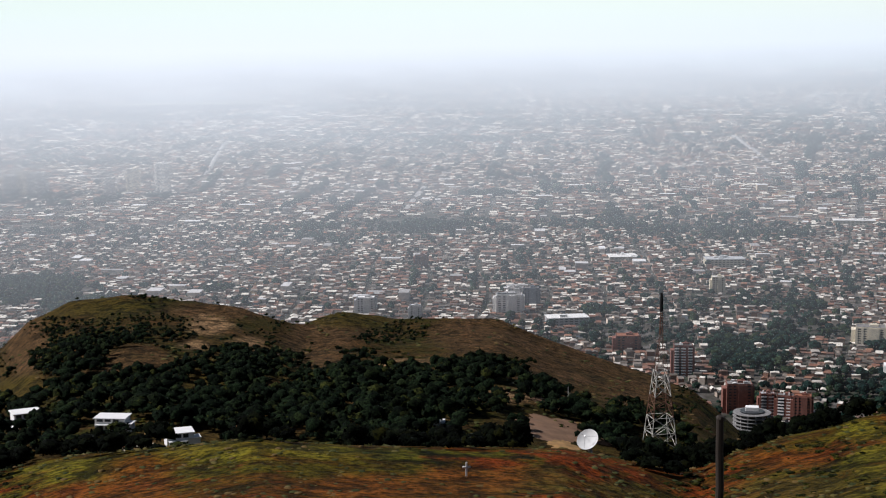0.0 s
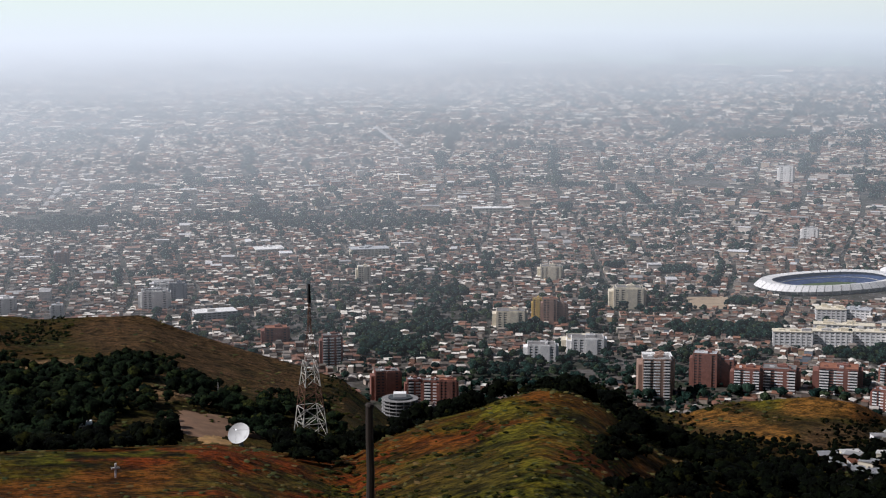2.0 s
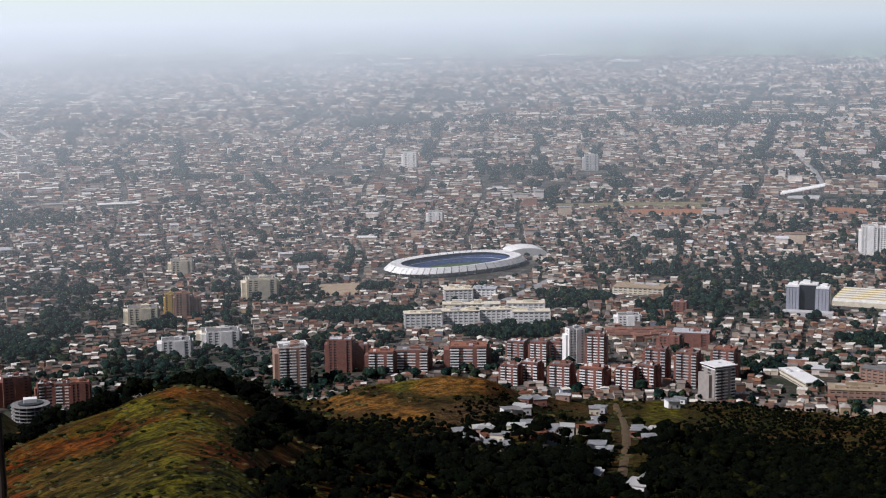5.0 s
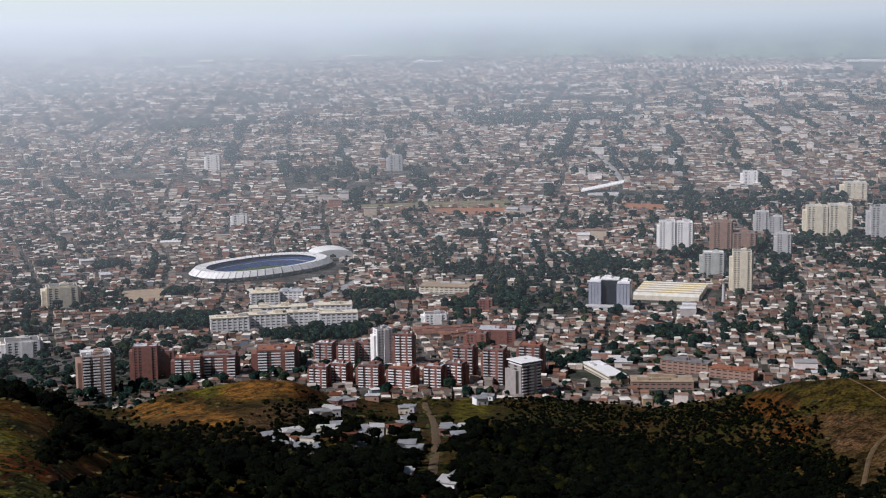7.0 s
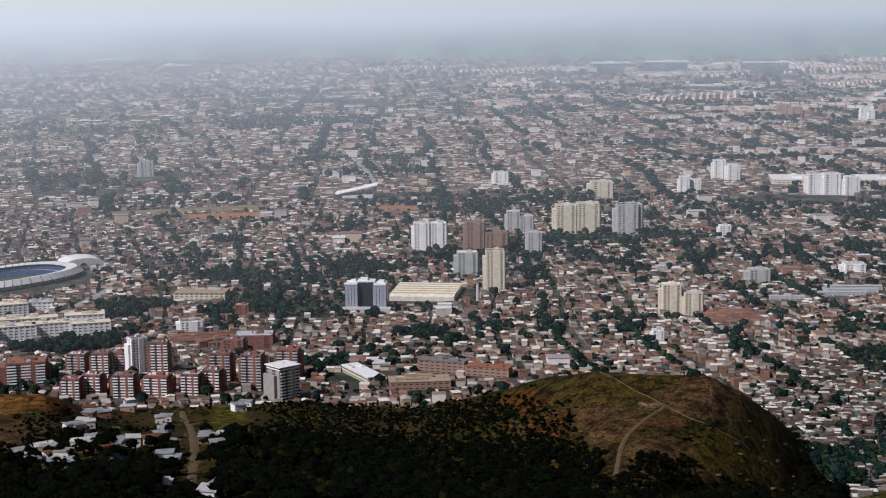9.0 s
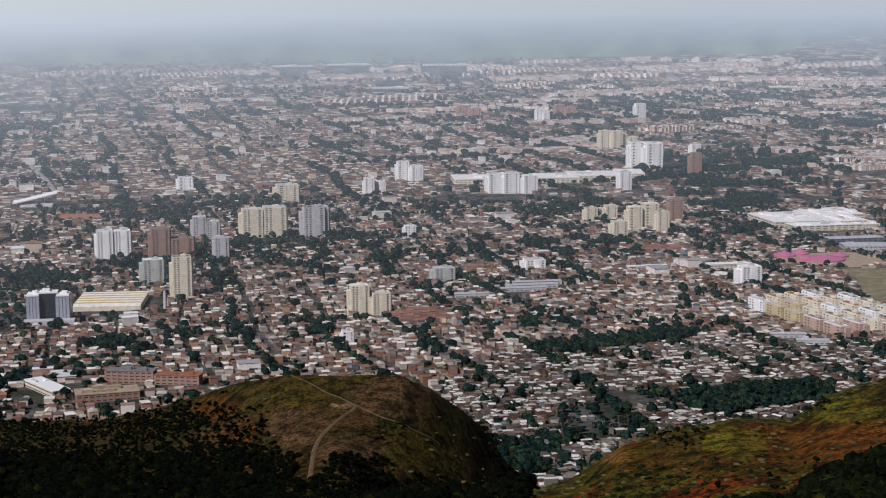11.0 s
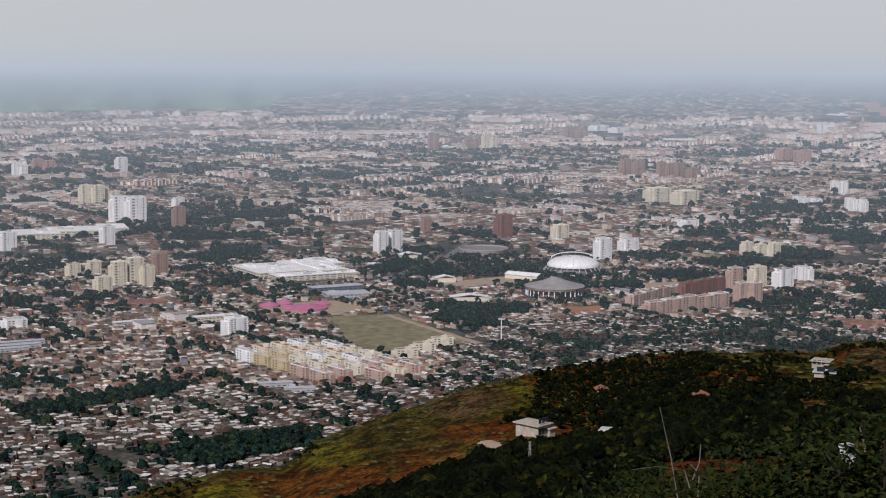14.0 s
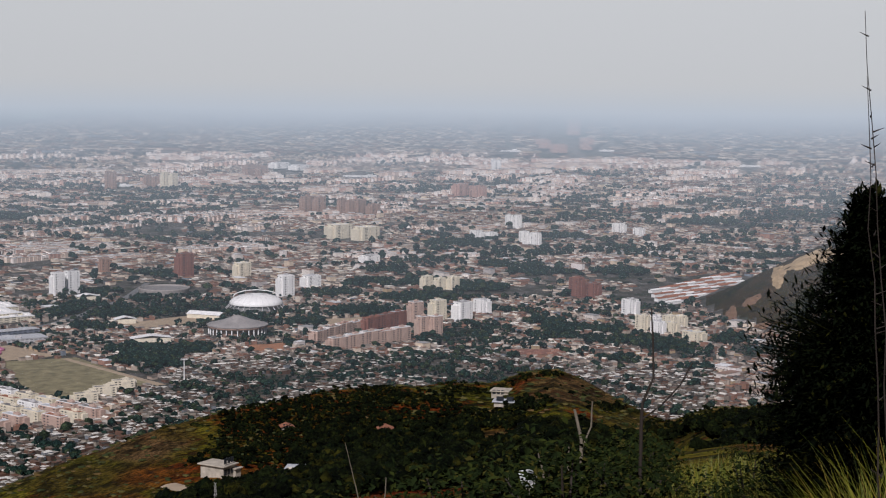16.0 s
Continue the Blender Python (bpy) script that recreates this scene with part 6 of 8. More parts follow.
def tile_rows(b, d, cols, rows_, lot_w, lot_l, turn):
    """An estate of terraces under red clay tiles."""
    t = radians(turn - b)
    cx, cy = d * math.sin(radians(b)), d * math.cos(radians(b))
    X, Y = [], []
    for i in range(rows_):
        for j in range(cols):
            u, v = (j - cols / 2) * lot_w, (i - rows_ / 2) * lot_l * (1.62 if i % 2 else 1.45)
            X.append(cx + u * math.cos(t) - v * math.sin(t))
            Y.append(cy + u * math.sin(t) + v * math.cos(t))
    X, Y = np.array(X), np.array(Y)
    n = len(X)
    houses("tiled_terraces", X, Y, np.full(n, t + math.pi / 2), np.full(n, lot_l * 0.92), np.full(n, lot_w * 1.05), 4.5 + rng.random(n), np.full(n, 1.9),
           "terraces with red clay tile roofs", (HOUSE_WALL, TILE_ROOF))
    room(b, d, max(cols * lot_w, rows_ * lot_l * 1.3) * 0.5)


TILE_ROOF = palette("clay_tile_roofs", [(0.0, (0.25, 0.12, 0.085)), (0.35, (0.19, 0.095, 0.07)), (0.7, (0.31, 0.155, 0.105))], dirt=0.4, size=2.5)
for b, d, cols, rows_, turn in ((52.9, 1890, 9, 5, 14), (61.6, 2425, 10, 3, 10), (33.6, 1790, 9, 3, 10), (87.5, 2330, 10, 3, 12)):
    tile_rows(b, d, cols, rows_, 8.0, 11.0, turn)
for b, d, w, turn in ((57.3, 2110, 66, 12), (57.1, 2085, 70, 12), (56.8, 2062, 60, 12), (61.3, 2245, 58, 20), (54.9, 2020, 44, 8), (66.4, 1800, 40, 10), (67.3, 1770, 36, 8)):
    slab_building("long_shed", b, d, w, 9, 5, turn, WALL["grey"], ZINC if d < 2200 else WHITE_ROOF, "long low shed under a pale sheet roof", 1)


def round_block():
    room(11.3, 1455, 30)
    root = stand("round_tower", 11.3, 1440, 0, "round half-built tower with open ring floors", "building")
    # Core coloured dark to stand for the shade between the open floors.
    bm = bmesh.new()
    lathe(bm, [(11, 0), (11, 25)], 28)
    part("core", bm, GLASS, root, "dark core painted as the shade behind the floors")
    bm = bmesh.new()
    lathe(bm, [(17, 0), (17.4, 0.08), (17.4, 0.60), (17, 0.68)], 36)
    ring = part("ring_floor", bm, RAW, root)
    for k in range(1, 8):
        again(ring, (0, 0, k * 3.3), root)
    for i in range(14):
        a = 6.28318 * i / 14
        bm = bmesh.new()
        rod(bm, (15.8 * math.cos(a), 15.8 * math.sin(a), 0), (15.8 * math.cos(a), 15.8 * math.sin(a), 24), 0.45)
        part("column", bm, WALL["grey"], root)
    bm = bmesh.new()
    box(bm, 12, 9, 4, (0, 2, 24.5), 0.2)
    part("roof_house", bm, WALL["white"], root)


round_block()


def flood_mast():
    b, d = 74.69, 2085
    root = stand("floodlight_mast", b, d, 0, "tall white floodlight mast with a cross bar", "mast")
    bm = bmesh.new()
    rod(bm, (0, 0, 0), (0, 0, 33), 0.9, 0.5, 8)
    part("pole", bm, WALL["white"], root)
    bm = bmesh.new()
    box(bm, 9, 1.0, 1.0, (0, 0, 31.5), 0.1)
    part("cross_bar", bm, WALL["white"], root)
    for k in range(4):
        bm = bmesh.new()
        box(bm, 1.4, 1.2, 1.0, (-3.6 + 2.4 * k, -0.6, 32.6), 0.1)
        part("lamp_head", bm, WALL["grey"], root)


flood_mast()


for step_ in range(9):
    room(92.2 + step_ * 0.30, 3040 + step_ * 34, 110)


# ---- houses and trees of the plain ----
town("near_houses", 1150, 3000, 8.5, 13.5, 8, 10, 1.0, "low brick and plaster houses with tiled and metal roofs")
town("middle_houses", 3000, 5200, 14, 21, 11, 9, 0.95, "low houses of the middle districts, pale and brown roofs")
town("far_houses", 5200, 10500, 36, 50, 22, 8, 1.1, "pale houses of the outer districts, fading in haze")
town("outer_blocks", 10500, 45000, 130, 150, 60, 7, 2.2, "pale blocks of the outermost suburbs, fading in haze")
crowded_quarter()
bigger_houses()
far_estates()
town_trees("street_trees", 1150, 3000, 20000, 14, "dark green street and park trees among houses", 0.8)
avenue_trees("avenue_trees", 1150, 3000, 8.5, 13.5, 8, 11.0, 7.5, "rows of dark trees along the streets")
avenue_trees("far_avenue_trees", 3000, 7000, 14, 21, 11, 17, 13.0, "rows of grey-green trees along far streets")
town_trees("far_trees", 3000, 10500, 20000, 22, "grey-green trees scattered through far districts", 0.8)
park_trees()


def garden_trees():
    """Small trees in the yards between the nearer houses."""
    n = 19000
    B, D = rng.uniform(-19, 103, n), np.sqrt(rng.uniform(1150 ** 2, 3000 ** 2, n))
    X, Y = D * np.sin(np.radians(B)), D * np.cos(np.radians(B))
    ok = on_plain(X, Y) & ~cleared(X, Y) & (waves(X, Y, 70, 95, 3) > -0.1)
    B2, D2 = rng.uniform(-19, 103, 60000), np.sqrt(rng.uniform(1150 ** 2, 3000 ** 2, 60000))
    X2, Y2 = D2 * np.sin(np.radians(B2)), D2 * np.cos(np.radians(B2))
    ok2 = on_plain(X2, Y2) & ~cleared(X2, Y2) & (greenery(X2, Y2) > 0.36)
    X, Y = np.concatenate((X[ok], X2[ok2])), np.concatenate((Y[ok], Y2[ok2]))
    bx = np.degrees(np.arctan2(X, Y))
    brow = np.minimum(np.interp(bx, RIDGE[0], RIDGE[2]), np.interp(bx, NEAR[0], NEAR[2]))
    seen = np.degrees(np.arctan2(EYE, np.hypot(X, Y))) < brow + 0.5
    X, Y = X[seen], Y[seen]
    grove("garden_trees", X, Y, ground_at(X, Y) - 0.3, rng.uniform(4.5, 8.5, len(X)), FAR_CROWNS, "small dark trees in yards between houses")


garden_trees()


# ---- hillsides ----
def wild_trees():
    n = 42000
    B, r = rng.uniform(-19, 103, n), np.sqrt(rng.uniform(200 ** 2, 1150 ** 2, n))
    x, y = r * np.sin(np.radians(B)), r * np.cos(np.radians(B))
    rn, rm = np.interp(B, NEAR[0], NEAR[1]), np.interp(B, RIDGE[0], RIDGE[1])
    cover = waves(x, y, 120, 41, 4, 0.6)
    want = np.interp(B, (-19, -12, 0, 8, 12, 22, 26, 29, 36, 44, 46, 54, 57, 75, 78, 90, 96, 103),
                     (0.0, 0.05, 0.02, -0.1, 0.4, 0.4, 0.0, -0.05, 0.35, 0.35, -0.35, -0.3, 0.1, 0.0, 0.5, 0.4, 0.1, 0.2))
    low = np.clip((rm - r) / np.maximum(rm - rn, 1), 0, 1)
    fall_ = np.degrees(np.arctan2(EYE - ground_at(x, y), r))
    ok = (r > rn + 12) & (r < rm + 15) & (cover < want + 0.55 * low - 0.06) & (rng.random(n) < 0.8)
    ok |= (B < -4.5) & (r > rn + 12) & (r < rm + 15) & (cover < 0.42)
    # the bare back of the ridge, above its wooded gully
    ok &= ~((B > -4.5) & (B < 11) & (fall_ < np.interp(B, (-4.5, 0, 3.5, 8, 11), (11.5, 12.8, 13.9, 14.7, 15.6)) + 0.9 * cover) & (cover > -0.35))
    ok |= (B > 75.5) & (B < 92) & (r > rn - 330) & (r < rn + 30) & (cover < 0.38)
    ok |= (B > 36) & (B < 47.5) & (r > 230) & (r < rm - 20) & (cover < 1.5)
    ok |= (B > 24) & (B < 36.5) & (r > 230) & (r < rm - 160) & (cover < 0.3) & (rng.random(n) < 0.6)
    ok &= ~((B > 21.5) & (B < 36) & (r > rm - 230) & (rng.random(n) < 0.8))
    ok |= (B > 47) & (B < 58) & (r > 230) & (r < rn + 20) & (cover < 0.8)
    ok |= (B > 58) & (B < 77) & (r > rn - 230) & (r < rn - 105) & (cover < 0.1) & (rng.random(n) < 0.6)
    ok |= (B > 16.5) & (B < 29) & (r > rn + 10) & (r < rm - 90) & (cover < 0.6)
    ok |= (B > 18.8) & (B < 30) & (r > 210) & (r < rn + 5) & (cover < 0.45)
    ok |= (B > 45) & (B < 57) & (r > rn + 12) & (r < rm) & (fall_ > 15.9 + 1.3 * cover)
    ok |= (B > 59) & (B < 78) & (r < rn + 10) & (fall_ > np.interp(B, (59, 64, 67, 73, 76), (18.2, 17.4, 16.7, 14.9, 14.3)) + 0.8 * cover)
    ok &= ~((B > 3.0) & (B < 6.6) & (r > rn) & (fall_ < 16.6)) & ~((B > 10.2) & (B < 12.4) & (r > 560))
    extra = 24000
    ok &= ~((B > 57) & (r > rn - 12) & (r < rn + 150))
    Be, re_ = rng.uniform(58, 99, extra), np.sqrt(rng.uniform(90 ** 2, 640 ** 2, extra))
    xe, ye = re_ * np.sin(np.radians(Be)), re_ * np.cos(np.radians(Be))
    rne = np.interp(Be, NEAR[0], NEAR[1])
    ce = waves(xe, ye, 120, 41, 4, 0.6)
    fe = np.degrees(np.arctan2(EYE - ground_at(xe, ye), re_))
    oke = (re_ > rne - 330) & (re_ < rne - 12) & (ce < np.interp(Be, (74.5, 77, 88, 89.5, 91.5, 93, 99), (-0.3, 0.5, 0.5, 0.15, 0.1, 0.35, 0.35))) & (Be > 74.5)
    oke |= (Be < 80) & (re_ < 300) & (fe > np.interp(Be, (58, 64, 67, 73, 76), (18.4, 17.6, 16.9, 15.1, 14.5)) + 0.8 * ce)
    # only what rises above the brow of the near spur
    brow = np.interp(B, NEAR[0], NEAR[2])
    ok &= (r < rn + 10) | (B > 57) | (np.degrees(np.arctan2(EYE - ground_at(x, y) - 11, r)) < brow + 0.1)
    # the thick wood in the gully below the round hill
    gully = 5000
    Bg, rg = rng.uniform(38.5, 53.0, gully), np.sqrt(rng.uniform(230 ** 2, 760 ** 2, gully))
    xg, yg = rg * np.sin(np.radians(Bg)), rg * np.cos(np.radians(Bg))
    okg = rg < np.interp(Bg, RIDGE[0], RIDGE[1]) - 12 - np.interp(Bg, (46.0, 47.6, 49.0, 53.0), (0, 70, 190, 250))
    x, y, B, r, ok = (np.concatenate(q) for q in ((x, xe, xg), (y, ye, yg), (B, Be, Bg), (r, re_, rg), (ok, oke, okg)))
    # open grass and bare ground keep few trees
    fall = np.degrees(np.arctan2(EYE - ground_at(x, y), r))
    bare = sum(cover_at(kind, B, fall) for kind in COVER)
    ok &= (bare < 0.35) | (rng.random(len(x)) < 0.04)
    # thick stands
    bs, rs = [], []
    for b, f, rb, rf in WOODS:
        for _ in range(int(min(260, 26 + 150 * rb * rf))):
            a, q = rng.uniform(0, 6.2832), math.sqrt(rng.random())
            bb, ff = b + rb * q * math.cos(a), f + rf * q * math.sin(a)
            d = on_slope(bb, ff, steps=420)
            if d < 1320 and d != 1200.0:
                bs.append(bb)
                rs.append(d + rng.uniform(-3, 3))
    Bw, rw = np.array(bs), np.array(rs)
    x, y = np.concatenate((x, rw * np.sin(np.radians(Bw)))), np.concatenate((y, rw * np.cos(np.radians(Bw))))
    B, r, ok = np.concatenate((B, Bw)), np.concatenate((r, rw)), np.concatenate((ok, np.ones(len(Bw), dtype=bool)))
    for bb, fall, rad in GLADES:
        gr = on_slope(bb, fall)
        ok &= np.hypot(x - gr * math.sin(radians(bb)), y - gr * math.cos(radians(bb))) > rad
    for c in CLEAR:
        if c[0] == "line" and np.hypot(*c[1][0]) < 1100:
            P = c[1]
            ok &= np.min(np.hypot(x[:, None] - P[None, ::3, 0], y[:, None] - P[None, ::3, 1]), axis=1) > 8
    x, y = x[ok], y[ok]
    far = np.hypot(x, y)
    bq = np.degrees(np.arctan2(x, y))
    rn, rm = np.interp(bq, NEAR[0], NEAR[1]), np.interp(bq, RIDGE[0], RIDGE[1])
    crest = np.minimum(np.clip((rm - far) / 280, 0.3, 1), np.where(bq > 57, np.clip((rn - far) / 210, 0.24, 1), 1))
    size = rng.uniform(4.5, 12.5, len(x)) * np.clip(far / 500, 0.28, 1) * crest
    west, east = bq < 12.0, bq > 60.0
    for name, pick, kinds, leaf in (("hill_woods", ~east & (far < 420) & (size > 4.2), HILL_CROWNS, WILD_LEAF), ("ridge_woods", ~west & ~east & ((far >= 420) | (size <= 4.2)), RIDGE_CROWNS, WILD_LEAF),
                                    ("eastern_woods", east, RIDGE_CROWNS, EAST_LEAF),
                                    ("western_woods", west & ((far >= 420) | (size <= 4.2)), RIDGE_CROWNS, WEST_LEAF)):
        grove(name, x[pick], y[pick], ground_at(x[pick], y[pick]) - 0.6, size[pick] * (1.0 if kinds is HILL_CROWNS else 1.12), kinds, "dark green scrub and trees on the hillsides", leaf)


def tufts():
    """Low scrub and grass tussocks that roughen the open slopes."""
    n = 30000
    B, r = rng.uniform(-19, 103, n), rng.uniform(150, 1050, n)
    x, y = r * np.sin(np.radians(B)), r * np.cos(np.radians(B))
    rn, rm = np.interp(B, NEAR[0], NEAR[1]), np.interp(B, RIDGE[0], RIDGE[1])
    cover = waves(x, y, 38, 43, 3, 0.6)
    close = np.abs(r - rn) < 130
    ok = (r > rn - 130) & (r < rm + 10) & (cover > np.where(close, -0.2, 0.0)) & (rng.random(n) < np.where(close, 1.0, 0.4))
    x, y = x[ok], y[ok]
    size = rng.uniform(0.5, 1.7, len(x)) * np.clip(np.hypot(x, y) / 420, 0.6, 1.6)
    grove("hill_scrub", x, y, ground_at(x, y) - 0.15, size * 1.2, CUSHIONS, "low olive scrub and grass tussocks", SCRUB)


def bushes():
    """Dark low bushes gathered in the folds of the open slopes."""
    n = 70000
    B, r = rng.uniform(-19, 103, n), rng.uniform(110, 1000, n)
    x, y = r * np.sin(np.radians(B)), r * np.cos(np.radians(B))
    rn, rm = np.interp(B, NEAR[0], NEAR[1]), np.interp(B, RIDGE[0], RIDGE[1])
    fold = waves(x, y, 48, 47, 5, 0.62)
    need = np.where((B > 45) & (B < 57), 0.12, np.where((B > 57) & (B < 78), 0.20, 0.27))
    need = np.where((B > 8) & (B < 25) & (r < rn - 45), -0.05, need)
    ok = (r > rn - 220) & (r < rm + 15) & (fold > need)
    ok &= rng.random(n) < np.where(r < rn + 40, 1.0, 0.6)
    fall = np.degrees(np.arctan2(EYE - ground_at(x, y), r))
    ok &= (sum(cover_at(kind, B, fall) for kind in COVER) < 0.4) | (rng.random(n) < 0.12)
    x, y = x[ok], y[ok]
    size = rng.uniform(0.7, 2.6, len(x)) * np.clip(np.hypot(x, y) / 420, 0.6, 1.8)
    grove("hill_bushes", x, y, ground_at(x, y) - 0.12 * size, size, CUSHIONS, "low olive bushes in the folds of the slopes", BUSH_LEAF)


GLADES = ((-15.2, 13.95, 18), (-12.15, 14.3, 18), (-9.8, 15.0, 20), (-11.4, 15.1, 10), (5.4, 15.4, 14), (4.3, 14.6, 22), (7.4, 15.4, 10), (8.1, 15.3, 17),
          (75.9, 13.7, 20), (77.5, 14.0, 9), (80.1, 13.7, 8), (78.6, 13.7, 8), (86.4, 10.9, 18), (60.6, 16.3, 9), (23.5, 14.6, 20), (26.5, 14.0, 22),
          (34.3, 14.8, 26), (48.9, 15.5, 12), (50.5, 14.5, 12), (75.8, 15.0, 12))

TRAIL = plain("trodden_earth", (0.125, 0.080, 0.036), dirt=0.6, size=3)
# paths and roads of the hills, as bearings and degrees of fall
def hill_path(name, pts, width, material, lift, label):
    ribbon(name, [(b, on_slope(b, f)) for b, f in pts], width, material, lift, label, True)


hill_path("dirt_road", [(32.7, 14.5), (33.0, 15.07), (33.15, 15.9), (33.0, 16.9), (32.9, 17.5)], 3.4, TRAIL, 0.35, "grey-brown dirt road through the shanties")
hill_path("dirt_path", [(50.6, 14.6), (49.95, 15.05), (49.3, 15.45), (49.0, 15.95), (48.9, 16.6), (48.8, 17.1)], 1.9, TRAIL, 0.5, "pale dirt path winding down the hill")
hill_path("dirt_path", [(48.2, 13.4), (49.3, 13.95), (50.6, 14.6), (52.0, 15.3), (53.7, 16.0)], 0.7, TRAIL, 0.4, "narrow worn trail along the hill")
hill_path("dirt_path", [(74.1, 13.92), (74.9, 14.2), (76.1, 14.15), (77.7, 14.1), (79.4, 13.9)], 4.5, SAND, 0.35, "pale drive in front of the farmhouse")


def bare_patch(b, f, w, l, material, label, proud=0.5):
    """A bare piece of slope with a ragged edge, draped on the ground."""
    d = on_slope(b, f)
    cx, cy = d * math.sin(radians(b)), d * math.cos(radians(b))
    n, rings = 40, 6
    V = [(cx, cy)]
    for k in range(1, rings + 1):
        for i in range(n):
            a = 6.28318 * i / n
            q = k / rings * (1 + 0.5 * noise.noise((math.cos(a) * 1.6 + b, math.sin(a) * 1.6, f)) + 0.35 * noise.noise((math.cos(a) * 5 + b, math.sin(a) * 5, f)))
            u, v = w / 2 * q * math.cos(a), l / 2 * q * math.sin(a)
            t = radians(-b)
            V.append((cx + u * math.cos(t) - v * math.sin(t), cy + u * math.sin(t) + v * math.cos(t)))
    V = np.array(V)
    lift = np.concatenate(([proud], np.repeat(np.linspace(proud, -0.1, rings), n)))
    Z = ground_at(V[:, 0], V[:, 1]) + lift
    F, sizes = [], []
    for i in range(n):
        F += [0, 1 + i, 1 + (i + 1) % n]
        sizes.append(3)
    for k in range(rings - 1):
        for i in range(n):
            a, b2 = 1 + k * n + i, 1 + k * n + (i + 1) % n
            F += [a, a + n, b2 + n, b2]
            sizes.append(4)
    me = mesh_from("bare_soil", np.column_stack((V, Z)), F, sizes, None, (material,))
    tagged(new("bare_soil", me), label, "ground", kind="structure")


QUARRY = plain("quarried_rock", (0.50, 0.36, 0.20), dirt=0.55, size=14)
OCHRE_SOIL = plain("ochre_soil", (0.38, 0.22, 0.08), dirt=0.5, size=4)
TAN_SOIL = plain("tan_soil", (0.21, 0.12, 0.068), dirt=0.45, size=6)
for b, f, w, l, m, label in (
        (4.2, 14.7, 46, 60, TAN_SOIL, "tan graded earth behind the dish"), (4.4, 15.3, 16, 30, OCHRE_SOIL, "ochre cut bank"),
        (4.2, 13.9, 30, 26, TAN_SOIL, "tan graded earth behind the dish"), (4.9, 15.0, 14, 24, TAN_SOIL, "tan graded earth behind the dish")):
    bare_patch(b, f, w, l, m, label)


# ---- houses and works on the hills ----
def villa(b, f, w, d, h, turn, wall, roof, label, storeys=2, pitched=False, porch=True):
    r = on_slope(b, f)
    root = stand("hill_house", b, r, turn, label, "house", "houses on the hills", sink=1.5)
    h += 1.5
    bm = bmesh.new()
    box(bm, w, d, h, bevel=0.08)
    box(bm, w * 0.45, d * 0.6, h * 0.72, (w * 0.52, -d * 0.3, 0), 0.08)
    part("wall_shell", bm, wall, root)
    bm = bmesh.new()
    if pitched:
        gable(bm, w, d, h, w * 0.2, 0.6)
    else:
        box(bm, w + 1.2, d + 1.2, 0.35, (0, 0, h + 0.01), 0.06)
        box(bm, w * 0.45 + 0.8, d * 0.6 + 0.8, 0.3, (w * 0.52, -d * 0.3, h * 0.72 + 0.01), 0.05)
    part("roof", bm, roof, root)
    for s in range(storeys):
        for k in range(3):
            bm = bmesh.new()
            box(bm, w * 0.2, 0.1, 1.5, (-w * 0.33 + k * w * 0.27, -d / 2 - 0.03, 2.3 + s * 3.0))
            part("window", bm, GLASS, root)
    if not porch:
        return root
    bm = bmesh.new()
    box(bm, w * 0.7, 2.0, 0.25, (-w * 0.1, -d / 2 - 1.0, 4.2))
    deck = part("terrace", bm, wall, root)
    for k in range(3):
        bm = bmesh.new()
        box(bm, 0.3, 0.3, 4.2, (-w * 0.42 + k * w * 0.3, -d / 2 - 1.8, 0))
        part("pillar", bm, wall, deck)
    return root


W_, C_ = WALL["white"], WALL["cream"]
OLD = plain("weathered_plaster", (0.50, 0.44, 0.35), dirt=0.45, size=2)
villa(-15.2, 13.95, 11, 8, 5.5, 12, W_, WHITE_ROOF, "white flat-roofed hillside villa among trees")
villa(-12.15, 14.3, 12, 8, 5.0, -18, W_, WHITE_ROOF, "white villa with a wide flat roof")
villa(-9.8, 15.0, 10, 8, 5.5, 8, W_, WHITE_ROOF, "white two-storey villa above the hollow")
villa(-11.4, 15.1, 10, 7, 3.0, 20, C_, TILE, "low house with a clay tile roof", 1, True)
villa(-0.35, 14.7, 7, 5, 3.0, 0, W_, WHITE_ROOF, "small white house in the trees", 1)
villa(-7.4, 14.75, 5, 5, 3.0, 30, C_, TILE, "small hut with a red tile roof", 1, True)
villa(7.4, 15.45, 8, 5, 2.6, 5, W_, ZINC, "low shed with a pale metal roof", 1)
villa(75.9, 13.6, 5.4, 7.6, 3.0, 52, OLD, OLD, "weathered cream two-storey farmhouse with a flat roof", 2, False, False)
villa(80.2, 13.8, 9, 5, 2.6, 10, C_, TILE, "low brown shed with a worn tile roof", 1, True)
villa(78.9, 13.7, 7, 4, 2.4, -10, C_, ZINC, "low open shed with a metal roof", 1)
villa(78.4, 12.05, 3.4, 3, 1.4, 10, OLD, TILE, "small house with a red tile roof in trees", 1, True, False)
villa(82.0, 12.2, 4.5, 4, 1.8, 0, WALL["pink"], TILE, "small pinkish house in trees", 1, True, False)
villa(86.25, 10.75, 6.0, 6, 1.7, -12, OLD, OLD, "white lookout house with a flat roof", 1, False, False)
villa(86.7, 11.0, 13, 5, 0.2, -6, OLD, ZINC, "white annex with a flat terrace roof", 1, False, False)


